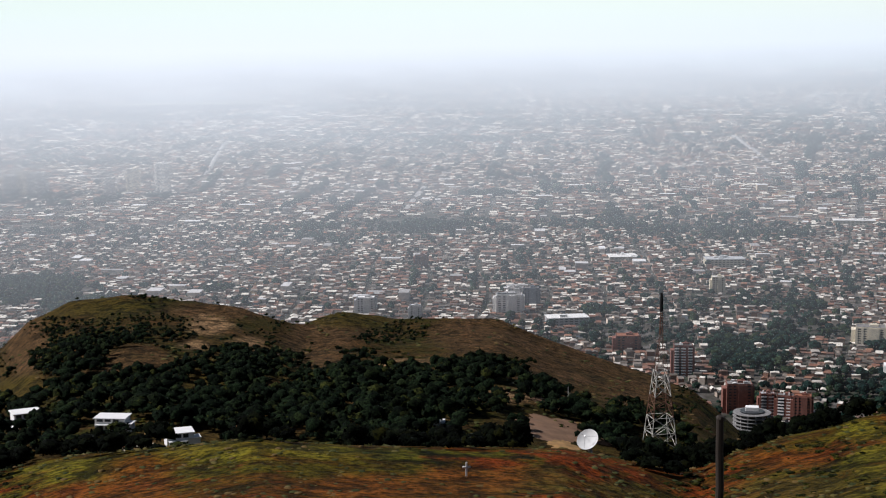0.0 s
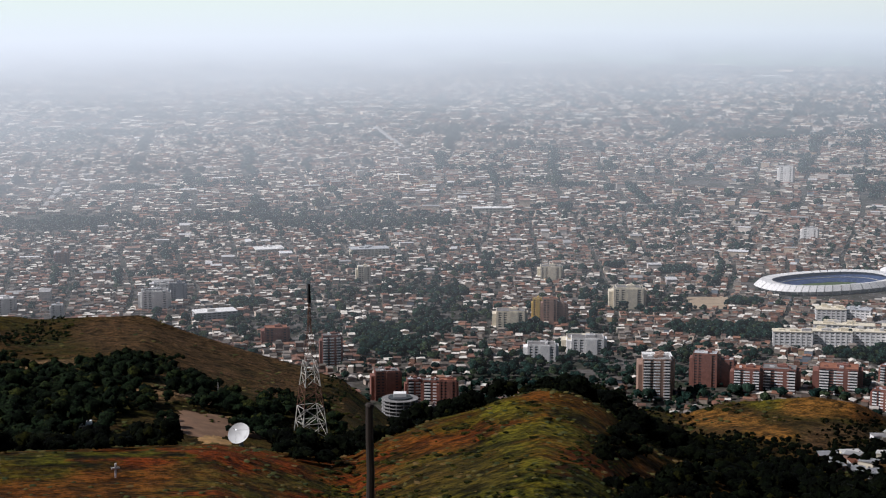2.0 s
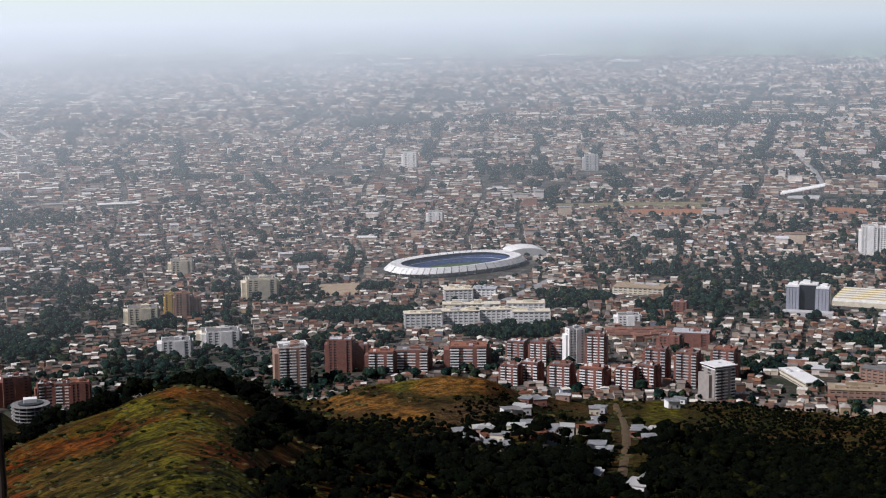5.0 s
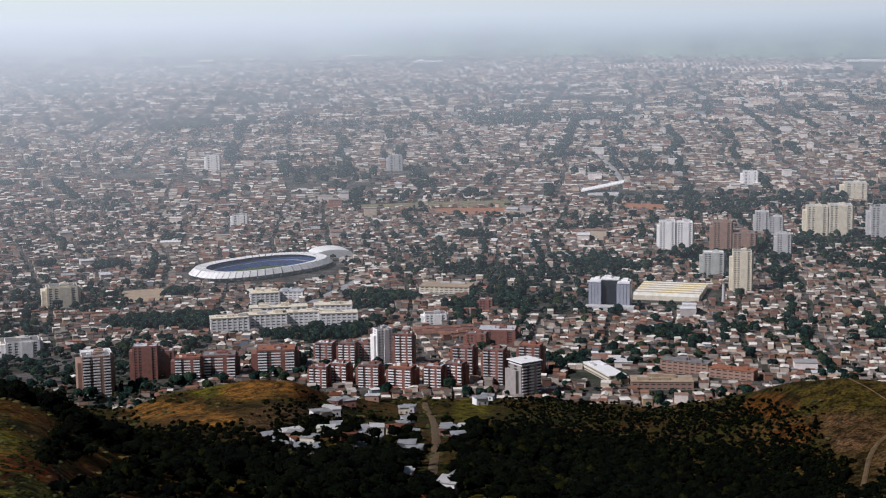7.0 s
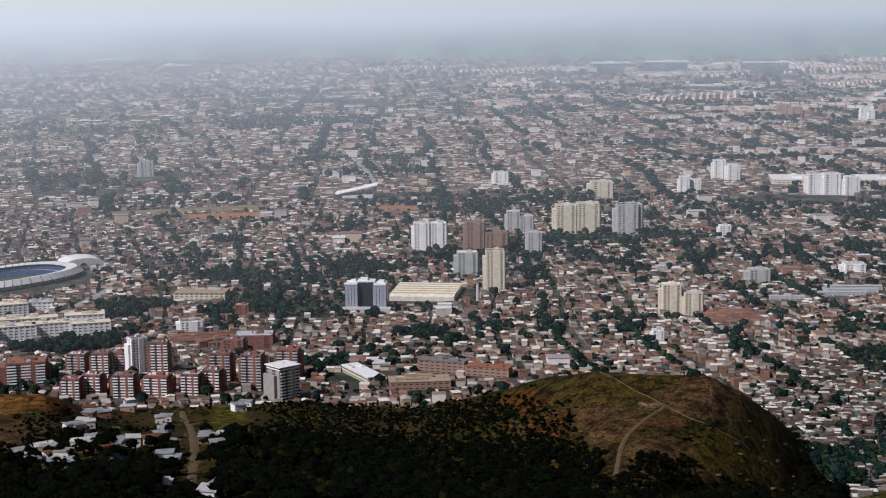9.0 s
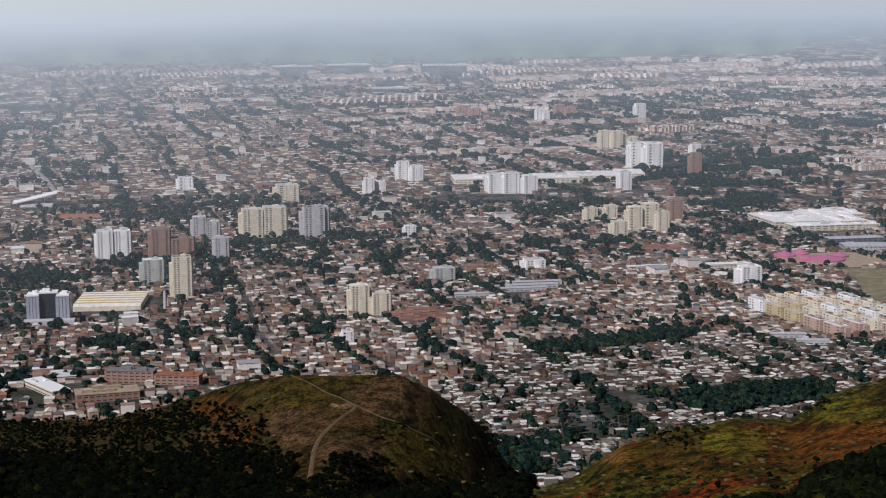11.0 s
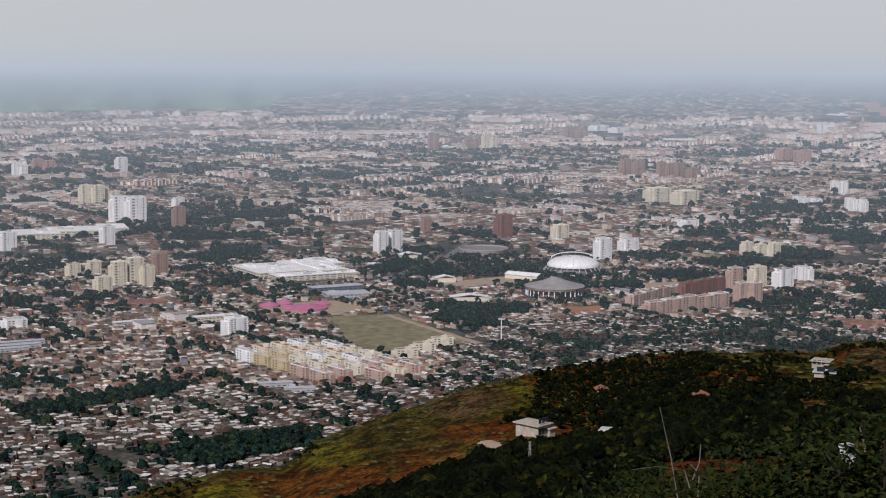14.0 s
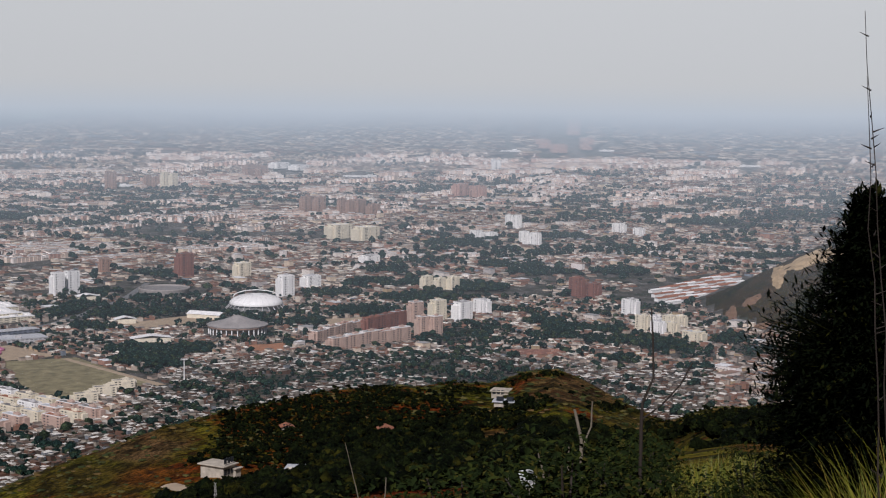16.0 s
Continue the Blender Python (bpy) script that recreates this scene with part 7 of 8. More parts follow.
def shanties():
    r_ = random.Random(5)
    made = 0
    walls = [WALL["brick"], WALL["grey"], WALL["cream"], WALL["white"], WALL["brown"]]
    roofs = [ZINC, ZINC, WHITE_ROOF, TILE, ZINC, WALL["grey"]]
    spots = [(27.0, 15.7), (29.75, 14.5), (30.8, 14.4), (29.0, 15.0), (27.85, 15.65), (29.5, 15.4), (30.75, 16.25), (31.95, 14.9), (31.6, 16.95), (31.8, 17.4),
             (29.9, 15.8), (30.35, 15.6), (32.05, 16.25), (34.8, 14.6), (34.15, 15.6), (33.6, 15.7), (31.6, 15.65), (34.15, 17.5), (28.65, 16.2), (29.4, 14.5)]
    for b, f in spots:
        spots_here = [(b, f)] + [(b + r_.uniform(-0.6, 0.6), f + r_.uniform(-0.35, 0.35)) for _ in range(2)]
        for bb, ff in spots_here:
            if abs(bb - 33.0) < 0.3:
                bb -= 0.6
            d = on_slope(bb, ff)
            root = stand("shanty_house", bb, d, r_.uniform(-25, 25), r_.choice(("small brick house with a metal sheet roof", "low plastered house with a patched sheet roof")), "house", "shanty houses on the slope", sink=1.2)
            w, l, h = r_.uniform(4.5, 8), r_.uniform(4, 6.5), r_.uniform(3.6, 5.2)
            bm = bmesh.new()
            box(bm, w, l, h, bevel=0.05)
            part("wall_shell", bm, r_.choice(walls), root)
            bm = bmesh.new()
            sl = r_.uniform(-0.5, 0.5)
            v = [bm.verts.new(p) for p in ((-w / 2 - .4, -l / 2 - .4, h + .05 + max(0, -sl)), (w / 2 + .4, -l / 2 - .4, h + .05 + max(0, sl)), (w / 2 + .4, l / 2 + .4, h + .25 + max(0, sl)), (-w / 2 - .4, l / 2 + .4, h + .25 + max(0, -sl)))]
            bmesh.ops.solidify(bm, geom=[bm.faces.new(v)], thickness=-0.12)
            part("sheet_roof", bm, r_.choice(roofs), root)
            for k in range(2):
                bm = bmesh.new()
                box(bm, 1.0, 0.1, 1.1 if k else 1.9, ((k - 0.5) * w * 0.5, -l / 2 - 0.02, 2.0 if k else 1.2))
                part("window" if k else "door", bm, GLASS if k else WALL["brown"], root)


shanties()


def stalk(bm, pts, radii, sides=7):
    """A bent tapering stem as one skin."""
    rings = []
    for p, rad in zip(pts, radii):
        rings.append([bm.verts.new((p[0] + rad * math.cos(6.2832 * k / sides), p[1] + rad * math.sin(6.2832 * k / sides), p[2])) for k in range(sides)])
    for lo, hi in zip(rings, rings[1:]):
        for k in range(sides):
            bm.faces.new((lo[k], lo[(k + 1) % sides], hi[(k + 1) % sides], hi[k]))
    bm.faces.new(rings[-1])
    bm.faces.new(rings[0][::-1])


DULL_STEEL = plain("dull_lattice_steel", (0.52, 0.50, 0.46), rough=0.6, dirt=0.3)


def pylon(b, f, tall, base, label, name="pylon"):
    """A lattice mast: legs, rings of braces and cross-arms."""
    root = stand(name, b, on_slope(b, f), 20, label, "pylon", sink=0.5)
    def leg(sx, sy, t):
        q = base * float(np.interp(t, (0, 0.38, 0.7, 1.0), (0.5, 0.34, 0.22, 0.05)))
        return Vector((sx * q, sy * q, tall * t))
    corners_ = ((-1, -1), (1, -1), (1, 1), (-1, 1))
    lv = [0, .22, .40, .56, .70, .82, .92, 1.0]
    th = base * 0.017
    for sx, sy in corners_:
        bm = bmesh.new()
        stalk(bm, [leg(sx, sy, a) for a in lv], [th] * len(lv), 4)
        part("leg", bm, DULL_STEEL, root)
    for a, c in zip(lv, lv[1:]):
        bm = bmesh.new()
        for i in range(4):
            p, q = corners_[i], corners_[(i + 1) % 4]
            rod(bm, leg(*p, a), leg(*q, c), th * 0.6, sides=4)
            rod(bm, leg(*q, a), leg(*p, c), th * 0.6, sides=4)
            rod(bm, leg(*p, c), leg(*q, c), th * 0.6, sides=4)
        part("bracing", bm, DULL_STEEL, root)
    for t in (0.74, 0.86, 0.96):
        bm = bmesh.new()
        for s in (-1, 1):
            rod(bm, (0, 0, tall * t), (s * base * 0.42, 0, tall * t + 0.3), th, sides=4)
            rod(bm, (0, 0, tall * (t + 0.05)), (s * base * 0.42, 0, tall * t + 0.3), th * 0.7, sides=4)
        part("cross_arm", bm, DULL_STEEL, root)


def banded_mast():
    """The tall mast on the near slope: lattice sections painted white and red in turn, with a black aerial on top."""
    b, f = 7.98, 15.2
    r = on_slope(b, f)
    root = stand("lattice_mast", b, r, 20, "tall lattice mast banded white and faded red with a black aerial", "mast", sink=0.5)
    foot = spot(b, r)[2]
    tall = EYE - r * math.tan(radians(9.72)) - foot
    base = r * 0.0172
    white, red = plain("white_mast_paint", (0.62, 0.59, 0.52), dirt=0.3), plain("faded_red_paint", (0.16, 0.075, 0.045), dirt=0.3)
    th = base * 0.022

    def leg(sx, sy, t):
        q = base * 0.5 * float(np.interp(t, (0, 0.2, 0.5, 0.7, 0.88, 1.0), (1.0, 0.78, 0.42, 0.12, 0.06, 0.05)))
        return Vector((sx * q, sy * q, tall * t))

    ring = ((-1, -1), (1, -1), (1, 1), (-1, 1))
    levels = (0.0, 0.10, 0.20, 0.27, 0.335, 0.42, 0.50, 0.57, 0.64, 0.72, 0.80, 0.88)
    for a, c in zip(levels, levels[1:]):
        paint = white if a < 0.19 or 0.33 < a < 0.5 else red
        slim = 0.85 if a < 0.5 else 0.4
        section = new("section")
        section.parent = root
        for i in range(4):
            p, q = ring[i], ring[(i + 1) % 4]
            for name, u, v in (("leg", leg(*p, a), leg(*p, c)), ("brace", leg(*p, a), leg(*q, c)), ("brace", leg(*q, a), leg(*p, c)), ("brace", leg(*p, c), leg(*q, c))):
                bm = bmesh.new()
                rod(bm, u, v, th * slim * (1.0 if name == "leg" else 0.55), sides=4)
                part(name, bm, paint, section)
    bm = bmesh.new()
    rod(bm, (0, 0, tall * 0.88), (0, 0, tall), base * 0.075, base * 0.05, 10)
    part("aerial", bm, plain("black_aerial", (0.006, 0.006, 0.006), dirt=0.2), root, "black drum aerial")


banded_mast()
pylon(75.8, 15.0, 5.6, 0.7, "slim pale lattice mast beside the farmhouse", "radio_mast")
pylon(4.6, 13.8, 9, 0.8, "thin lattice mast on the graded hill", "radio_mast")


def dish():
    r = on_slope(5.4, 15.5)
    root = stand("satellite_dish", 5.4, r, -28, "large white satellite dish facing the sky", "dish")
    R = 4.6
    bm = bmesh.new()
    n = 32
    rings = []
    for side in (0, 1):
        for k in range(1, 7):
            q = k / 6
            rings.append([bm.verts.new((R * q * math.cos(6.28318 * i / n), -0.9 - 1.4 * q * q + side * 0.12, 5.2 + R * q * math.sin(6.28318 * i / n))) for i in range(n)])
    for s in (0, 6):
        for k in range(5):
            for i in range(n):
                bm.faces.new((rings[s + k][i], rings[s + k][(i + 1) % n], rings[s + k + 1][(i + 1) % n], rings[s + k + 1][i]))
        bm.faces.new(rings[s])
    for i in range(n):
        bm.faces.new((rings[5][i], rings[5][(i + 1) % n], rings[11][(i + 1) % n], rings[11][i]))
    bmesh.ops.recalc_face_normals(bm, faces=bm.faces)
    bmesh.ops.rotate(bm, verts=bm.verts, cent=(0, -0.9, 5.2), matrix=Matrix.Rotation(radians(-40), 3, "X"))
    bowl = part("reflector", bm, plain("white_dish_paint", (0.58, 0.58, 0.56), dirt=0.15, size=2), root)
    for i in range(3):
        a = 6.28318 * i / 3 + 0.5
        bm = bmesh.new()
        rod(bm, (R * 0.9 * math.cos(a), -2.0, 5.2 + R * 0.9 * math.sin(a)), (0, -5.0, 5.2), 0.07, sides=4)
        bmesh.ops.rotate(bm, verts=bm.verts, cent=(0, -0.9, 5.2), matrix=Matrix.Rotation(radians(-40), 3, "X"))
        part("strut", bm, STEEL, bowl)
    bm = bmesh.new()
    rod(bm, (0, -5.3, 5.2), (0, -4.7, 5.2), 0.3, 0.3, 8)
    bmesh.ops.rotate(bm, verts=bm.verts, cent=(0, -0.9, 5.2), matrix=Matrix.Rotation(radians(-40), 3, "X"))
    part("feed", bm, STEEL, bowl)
    bm = bmesh.new()
    rod(bm, (0, 0.3, 0), (0, -0.7, 5.0), 0.9, 0.6, 8)
    part("pedestal", bm, WALL["grey"], root)


dish()


def post_and_cross():
    r = 52.0
    x, y, z = spot(10.17, r)
    top = EYE - r * math.tan(radians(14.2))
    root = stand("utility_pole", 10.17, r, 0, "weathered dark wooden pole on the slope", "pole", sink=0.4)
    bm = bmesh.new()
    hgt = top - z + 0.4
    stalk(bm, [(0.02 * math.sin(k * 2.0), 0, hgt * k / 6) for k in range(7)], [0.16 - 0.006 * k for k in range(7)], 10)
    part("shaft", bm, BARK, root)
    bm = bmesh.new()
    rod(bm, (0, 0, hgt), (0.03, 0, hgt + 0.1), 0.17, 0.12, 10)
    part("cap", bm, BARK, root)
    root = stand("white_cross", 0.82, on_slope(0.82, 16.4, True), 10, "small white memorial cross on the grass", "cross")
    bm = bmesh.new()
    box(bm, 0.28, 0.2, 2.7, bevel=0.02)
    part("upright", bm, WALL["white"], root)
    bm = bmesh.new()
    box(bm, 1.4, 0.18, 0.26, (0, 0, 1.75), 0.02)
    part("arm", bm, WALL["white"], root)


post_and_cross()


# ---- terraces below the quarried hill ----
def terraces():
    for k in range(9):
        for j in range(4):
            b, d = 92.3 + k * 0.30 - j * 0.12, 2950 + k * 34 + j * 62
            room(b, d, 26)
            root = stand("terrace_row", b, d, -38, "long row of new terraced houses, orange roofs and white walls", "houses", "terraced rows")
            bm = bmesh.new()
            box(bm, 9, 62, 6, bevel=0.1)
            part("wall_shell", bm, WALL["white"], root)
            bm = bmesh.new()
            gable(bm, 9, 62, 6.1, 2.0, 0.5)
            part("roof", bm, TILE if (k + j) % 3 else WHITE_ROOF, root)
    ribbon("avenue", [(91.5, 2840), (92.4, 3000), (94.6, 3250)], 12, SAND, 1.0, "pale new road along the terraces")
    for b, f, w, l in ((97.2, 5.55, 95, 70), (96.1, 6.1, 26, 150), (98.6, 5.3, 90, 50), (94.5, 7.6, 22, 90), (95.2, 7.1, 30, 40), (95.6, 8.0, 26, 30), (93.6, 8.5, 30, 50)):
        bare_patch(b, f, w, l, QUARRY if f < 6.5 else TAN_SOIL, "pale quarried cut in the hillside", 2.2)


terraces()
wild_trees()
tufts()
bushes()


# ---- plants round the viewpoint ----
NEAR_LEAF = palette("near_foliage", [(0.0, (0.013, 0.021, 0.005)), (0.35, (0.026, 0.034, 0.006)), (0.6, (0.009, 0.015, 0.004)), (0.88, (0.050, 0.046, 0.009))], rough=0.85, spec=0.05, dirt=0.3, size=0.3)
BLADE = palette("grass_blade", [(0.0, (0.095, 0.105, 0.005)), (0.4, (0.140, 0.140, 0.008)), (0.7, (0.170, 0.125, 0.016)), (0.9, (0.050, 0.072, 0.005))], rough=0.55, spec=0.3, dirt=0.2, size=0.3)
DEAD = plain("bleached_wood", (0.19, 0.16, 0.115), dirt=0.5, size=0.2)


def leafy(seed, count, leaf, spread, tall):
    """Leaves as folded diamonds round a thin branching: a mesh about spread wide and tall high."""
    r_ = random.Random(seed)
    V, F = [], []
    tips = []
    for _ in range(9):
        a, q = r_.uniform(0, 6.28), r_.uniform(0.15, 1.0)
        tips.append(Vector((spread / 2 * q * math.cos(a), spread / 2 * q * math.sin(a), tall * r_.uniform(0.45, 1.0) * (1 - 0.35 * q))))
    for i in range(count):
        tip = r_.choice(tips)
        t = r_.uniform(0.3, 1.05)
        p = tip * t + Vector([r_.gauss(0, spread * 0.085) for _ in range(3)])
        p.z = max(p.z, 0.05)
        d = Vector((r_.gauss(0, 1), r_.gauss(0, 1), r_.gauss(0.1, 0.6))).normalized()
        s = d.cross(Vector((0, 0, 1)) + Vector([r_.gauss(0, .4) for _ in range(3)])).normalized()
        up = s.cross(d)
        L = leaf * r_.uniform(0.6, 1.3)
        k = len(V)
        V += [p, p + d * L * .5 + s * L * .26 + up * L * .1, p + d * L, p + d * L * .5 - s * L * .26 + up * L * .1]
        F += [(k, k + 1, k + 2), (k, k + 2, k + 3)]
    return mesh_from("leaves", [v[:] for v in V], F, np.full(len(F), 3), None, (NEAR_LEAF,)), tips


def branches(tips):
    bm = bmesh.new()
    for tip in tips:
        mid = tip * 0.5 + Vector((0, 0, tip.z * 0.12))
        rod(bm, (0, 0, -0.3), mid, 0.03, 0.02, 5)
        rod(bm, mid, tip, 0.02, 0.008, 5)
    return bm


def shrubs():
    kinds = []
    for s in range(4):
        me, tips = leafy(100 + s, 2600, 0.115, 2.8, 1.9)
        root = new("shrub")
        leaves = new("foliage", me)
        leaves.parent = root
        part("branchwork", branches(tips), BARK, root)
        tagged(root, "dense dark green leafy shrub on the slope", "shrub", "shrubs below the viewpoint")
        kinds.append(root)
    r_ = random.Random(9)
    made = 0
    for k in range(230):
        b = r_.uniform(77, 97.5)
        if k < 140:
            d = r_.uniform(17, 44)
        else:
            d = r_.uniform(44, 100)
        if 91.9 < b and d > 13 and r_.random() < 0.93:
            continue
        if b < 82 and d < 24:
            continue
        x, y, z = spot(b, d)
        sc = r_.uniform(0.6, 1.25)
        top = z + 2.0 * sc
        limit = EYE - d * math.tan(radians(11.9 if b > 83 else 13.4))
        if top > limit:
            sc *= max(0.35, (limit - z) / (2.0 * sc))
        m = pose(x, y, z - 0.1, 0, 0, r_.uniform(0, 360))
        ob = kinds[k % 4] if k < 4 else copy_thing(kinds[k % 4], m)
        ob.matrix_basis = m
        ob.scale = (sc * r_.uniform(0.9, 1.3), sc * r_.uniform(0.9, 1.3), sc)


shrubs()


def dark_bush():
    """The tall feathery tree at the edge of the lookout."""
    x, y, z = spot(99.7, 11.0)
    root = new("feathery_tree")
    root.matrix_basis = pose(x, y, z - 0.2, 0, 0, -99.7)
    tagged(root, "dark feathery tree with drooping leaf sprays at the lookout", "tree")
    r_ = random.Random(21)
    bm = bmesh.new()
    stalk(bm, [(0, 0, 0), (0.03, 0.02, 0.8), (0.02, 0.05, 1.8), (-0.08, 0.05, 2.9)], [0.05, 0.045, 0.03, 0.008], 8)
    part("trunk", bm, BARK, root)
    V, F = [], []
    bm = bmesh.new()
    for i in range(5200):
        h = 0.3 + 2.7 * r_.random() ** 1.1 if i < 2600 else r_.uniform(0.2, 2.05)
        wide = float(np.interp(h, (0.0, 0.9, 1.95, 2.15, 2.6, 3.0), (0.70, 0.80, 0.80, 0.50, 0.32, 0.08)))
        a = r_.uniform(0, 6.2832)
        L = wide * r_.uniform(0.45, 1.08)
        base = Vector((0.03 - 0.10 * max(0, h - 1.7), 0.03, h))
        tip = base + Vector((L * math.cos(a), L * math.sin(a), L * r_.uniform(-0.25, 0.45)))
        rod(bm, base, tip, 0.008, 0.003, 3)
        for j in range(34):
            t = 0.12 + 0.98 * j / 34
            p = base.lerp(tip, t) + Vector([r_.gauss(0, 0.035) for _ in range(3)])
            d = ((tip - base).normalized() + Vector([r_.gauss(0, 0.6) for _ in range(3)])).normalized()
            s = d.cross(Vector((0, 0, 1))).normalized()
            q = r_.uniform(0.04, 0.085)
            k = len(V)
            V += [p, p + d * q * .5 + s * q * .16, p + d * q, p + d * q * .5 - s * q * .16]
            F += [(k, k + 1, k + 2), (k, k + 2, k + 3)]
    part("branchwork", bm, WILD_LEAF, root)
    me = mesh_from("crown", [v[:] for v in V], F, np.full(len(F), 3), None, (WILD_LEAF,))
    crown = new("crown", me)
    crown.parent = root


dark_bush()


def tall_grass():
    r_ = random.Random(33)
    V, F = [], []
    for i in range(24000):
        b = r_.triangular(91.0, 103.0, 100.0) if i < 12000 else r_.uniform(92.2, 100.0)
        d = r_.uniform(4.2, 13.0) if i < 12000 else r_.uniform(9.0, 34.0)
        x, y, z = d * math.sin(radians(b)), d * math.cos(radians(b)), 0.0
        V0 = len(V)
        L = r_.uniform(0.3, 1.0) * (0.6 + 0.9 * max(0, (b - 95.5) / 6))
        w = r_.uniform(0.007, 0.015) * (1.0 if d < 13 else 1.7)
        a = r_.uniform(0, 6.28)
        lean = r_.uniform(0.1, 0.65)
        side = Vector((math.cos(a + 1.57), math.sin(a + 1.57), 0)) * w
        for k in range(5):
            t = k / 4
            c = Vector((x + math.cos(a) * lean * L * t * t, y + math.sin(a) * lean * L * t * t, L * t * (1 - 0.25 * lean * t)))
            V += [(c - side * (1 - t * 0.95)), (c + side * (1 - t * 0.95))]
        for k in range(4):
            F.append((V0 + 2 * k, V0 + 2 * k + 1, V0 + 2 * k + 3, V0 + 2 * k + 2))
    P = np.array([v[:] for v in V])
    roots = P.reshape(-1, 10, 3)
    gx, gy = roots[:, 0, 0], roots[:, 0, 1]
    P[:, 2] += np.repeat(ground_at(gx, gy), 10) - 0.03
    me = mesh_from("tall_grass", P, F, np.full(len(F), 4), None, (BLADE,))
    tagged(new("tall_grass", me), "long yellow-green grass beside the lookout", "grass", kind="stuff")


tall_grass()


def bare_plant(name, b, d, stems, label, material):
    """A leafless plant d away: each stem a bent line of (bearing, fall) with its thickness at foot and tip; the first grows from the ground."""
    x, y, z = spot(b, d)
    root = new(name)
    root.matrix_basis = pose(x, y, z - 0.1)
    tagged(root, label, "dead tree")
    for i, (line, r0, r1) in enumerate(stems):
        pts = [Vector((d * math.sin(radians(q)) - x, d * math.cos(radians(q)) - y, EYE - d * math.tan(radians(f)) - z + 0.1)) for q, f in line]
        if i == 0:
            pts[0].z = 0.0
        fine = []
        for p, q in zip(pts, pts[1:]):
            fine += [p.lerp(q, t) + 0.006 * d / 20 * noise.noise_vector(p * 3 + q * t * 5) for t in (0, 0.33, 0.67)]
        fine.append(pts[-1])
        bm = bmesh.new()
        stalk(bm, fine, [r0 + (r1 - r0) * k / (len(fine) - 1) for k in range(len(fine))], 7)
        part("stem" if i == 0 else "branch", bm, material, root)


bare_plant("broken_sapling", 89.3, 22, [([(89.3, 15.3), (89.25, 13.7), (89.22, 12.3), (88.95, 11.2)], 0.032, 0.020), ([(89.25, 12.6), (89.56, 11.8), (89.6, 10.9)], 0.016, 0.010)],
           "bleached forked sapling, broken off above the shrubs", DEAD)
bare_plant("bare_sapling", 91.4, 20, [([(91.4, 13.5), (91.4, 11.5), (91.41, 10.9), (91.78, 10.0), (91.74, 8.6), (91.66, 7.5)], 0.027, 0.008),
                                      ([(91.4, 11.5), (92.13, 10.9), (92.76, 10.2), (93.18, 9.4), (93.8, 9.3)], 0.020, 0.006), ([(91.41, 10.9), (91.83, 10.5)], 0.012, 0.005)],
           "bare dark sapling with one long side branch", BARK)
bare_plant("dead_twig", 89.2, 21, [([(89.2, 14.5), (89.03, 13.7), (88.75, 13.3), (88.77, 12.5)], 0.02, 0.010)], "short bleached twig above the shrubs", DEAD)
bare_plant("dead_twig", 88.0, 21, [([(88.0, 14.6), (87.86, 13.5), (87.62, 12.7)], 0.02, 0.009)], "short bleached twig above the shrubs", DEAD)
bare_plant("dead_twig", 86.8, 21, [([(86.8, 14.9), (86.57, 13.5)], 0.012, 0.006)], "thin bleached twig above the shrubs", DEAD)
bare_plant("dead_bush", 81.9, 23, [([(81.9, 15.6), (81.0, 14.3), (80.82, 13.6), (80.53, 12.5)], 0.011, 0.005), ([(81.7, 15.3), (81.5, 14.7), (80.58, 14.6), (79.56, 14.75)], 0.013, 0.006),
                                   ([(82.0, 15.6), (82.04, 14.8), (81.63, 14.4)], 0.013, 0.006), ([(81.8, 15.0), (82.02, 14.4), (82.05, 13.75)], 0.013, 0.007)],
           "pale bare twigs forking above the shrubs", DEAD)


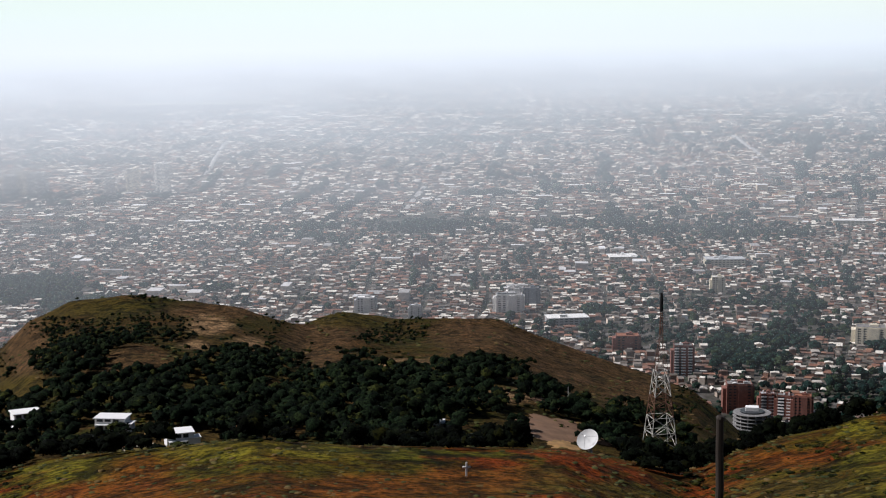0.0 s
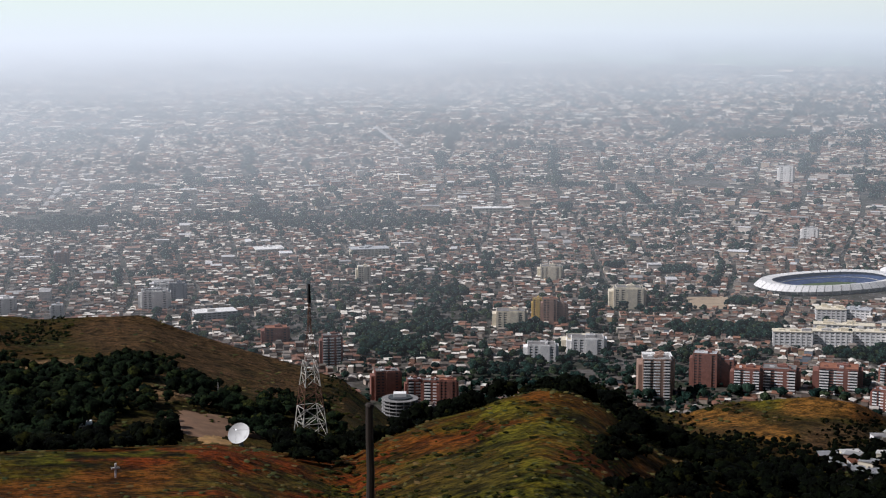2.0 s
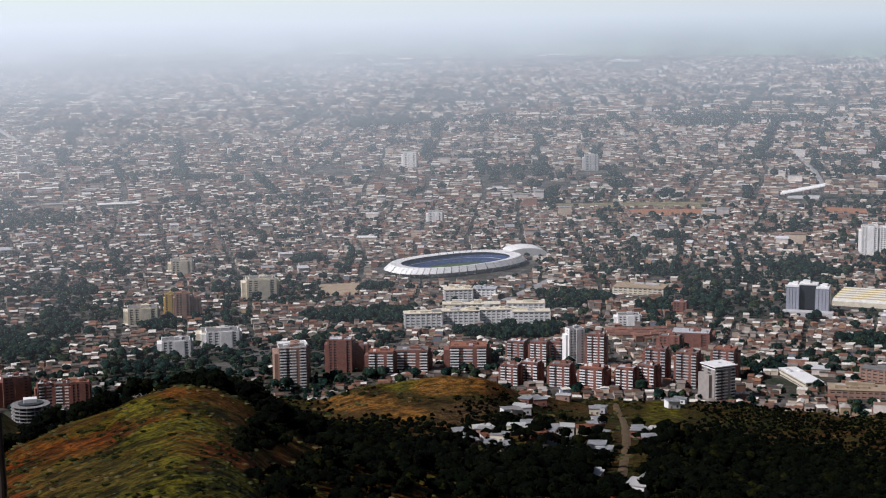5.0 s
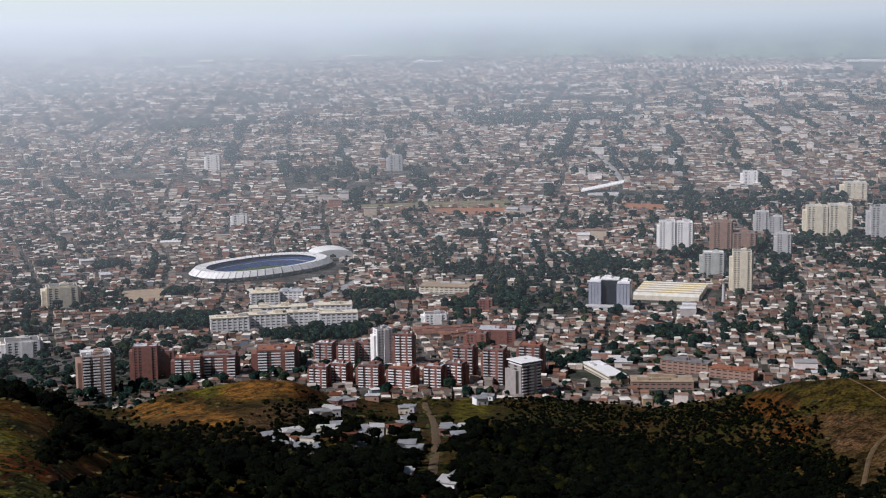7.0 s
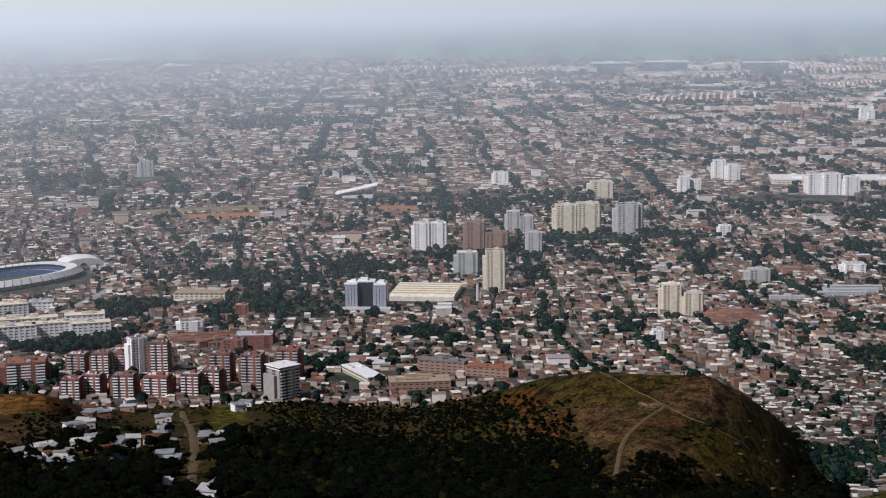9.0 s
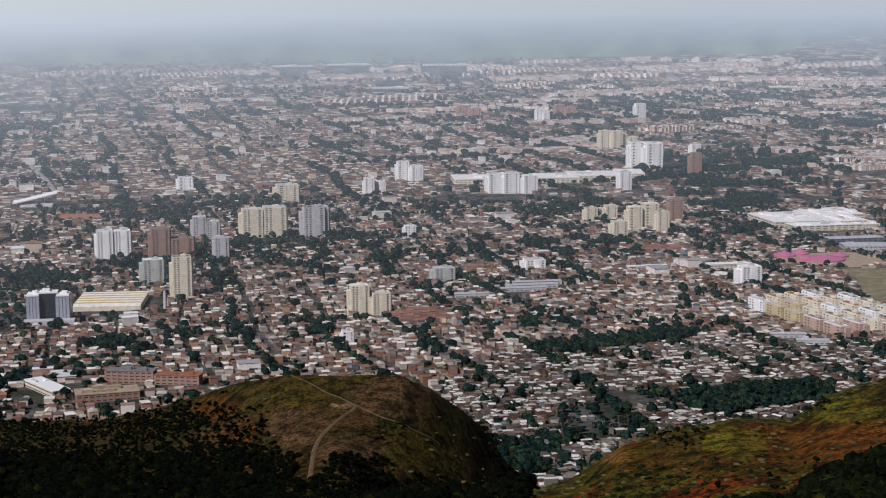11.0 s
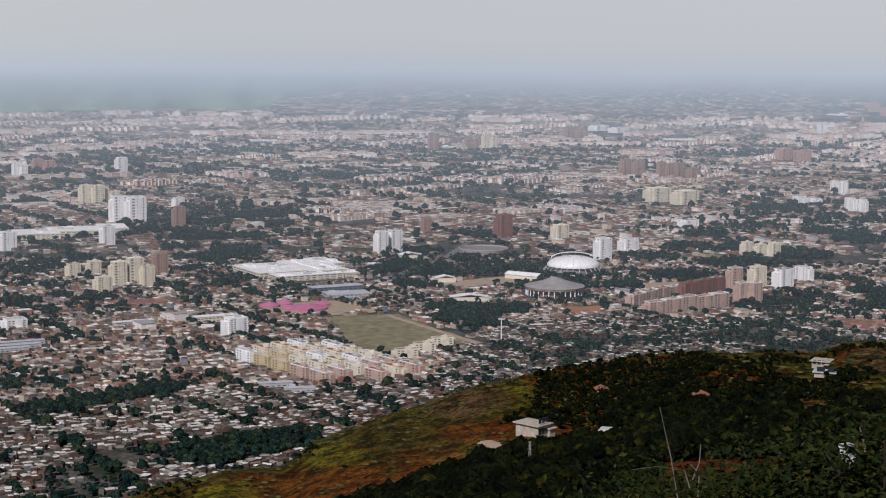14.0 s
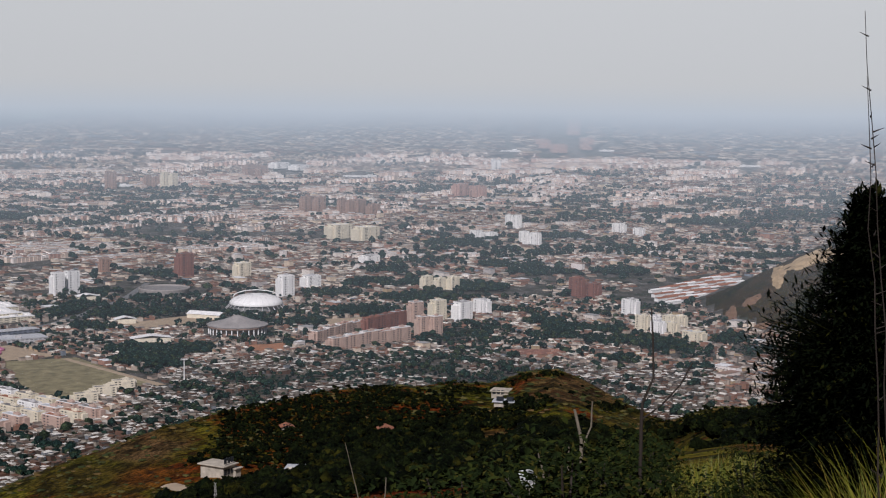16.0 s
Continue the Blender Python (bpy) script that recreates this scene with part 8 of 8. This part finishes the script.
def thorn_stalk(b0, b1, d, top, seed):
    """A thin stalk that leans from bearing b0 at its foot to b1 at its tip."""
    x, y, z = spot(b0, d)
    tip = Vector((d * math.sin(radians(b1)), d * math.cos(radians(b1)), EYE - d * math.tan(radians(top)))) - Vector((x, y, z))
    root = new("thorny_stalk")
    root.matrix_basis = pose(x, y, z - 0.1)
    tagged(root, "tall thin thorny stalk leaning beside the lookout", "plant")
    r_ = random.Random(seed)
    bm = bmesh.new()
    pts = [tip * (k / 14) + Vector((r_.gauss(0, 0.008), r_.gauss(0, 0.008), 0)) for k in range(15)]
    stalk(bm, pts, [0.0065 * (1 - 0.055 * k) for k in range(15)], 6)
    part("stem", bm, BARK, root)
    for k in range(16):
        p = tip * r_.uniform(0.3, 0.98)
        a = r_.uniform(0, 6.28)
        bm = bmesh.new()
        rod(bm, p, p + Vector((0.05 * math.cos(a), 0.05 * math.sin(a), 0.02)), 0.004, 0.001, 4)
        part("thorn", bm, BARK, root)


thorn_stalk(101.0, 98.85, 7.5, -3.9, 7)
thorn_stalk(100.6, 99.0, 7.0, -1.7, 8)


def rag():
    b, d = 87.3, 20.0
    x, y, z = spot(b, d)
    top = EYE - d * math.tan(radians(13.2))
    root = new("rag_on_stick")
    root.matrix_basis = pose(x, y, z - 0.1, 0, 0, -b)
    tagged(root, "torn white plastic rag caught on a stick", "rag")
    h = top - z
    bm = bmesh.new()
    rod(bm, (0, 0, 0), (0.02, 0, h), 0.012, 0.008, 6)
    part("stick", bm, DEAD, root)
    bm = bmesh.new()
    g = [[bm.verts.new((0.09 * (u - 2) * (0.5 + 0.18 * v) * 0.62 + 0.02 * noise.noise((u, v, 1)), 0.07 * noise.noise((u * .9, v * .9, 4)), h - 0.20 + 0.060 * v - 0.02 * abs(u - 2) + 0.03 * noise.noise((u, v, 9)))) for u in range(5)] for v in range(5)]
    for v in range(4):
        for u in range(4):
            if (u, v) in ((0, 0), (3, 3)):
                continue
            bm.faces.new((g[v][u], g[v][u + 1], g[v + 1][u + 1], g[v + 1][u]))
    bmesh.ops.solidify(bm, geom=bm.faces[:], thickness=0.006)
    part("rag", bm, plain("white_plastic", (0.75, 0.75, 0.74), rough=0.5, dirt=0.15, size=0.1), root)


rag()
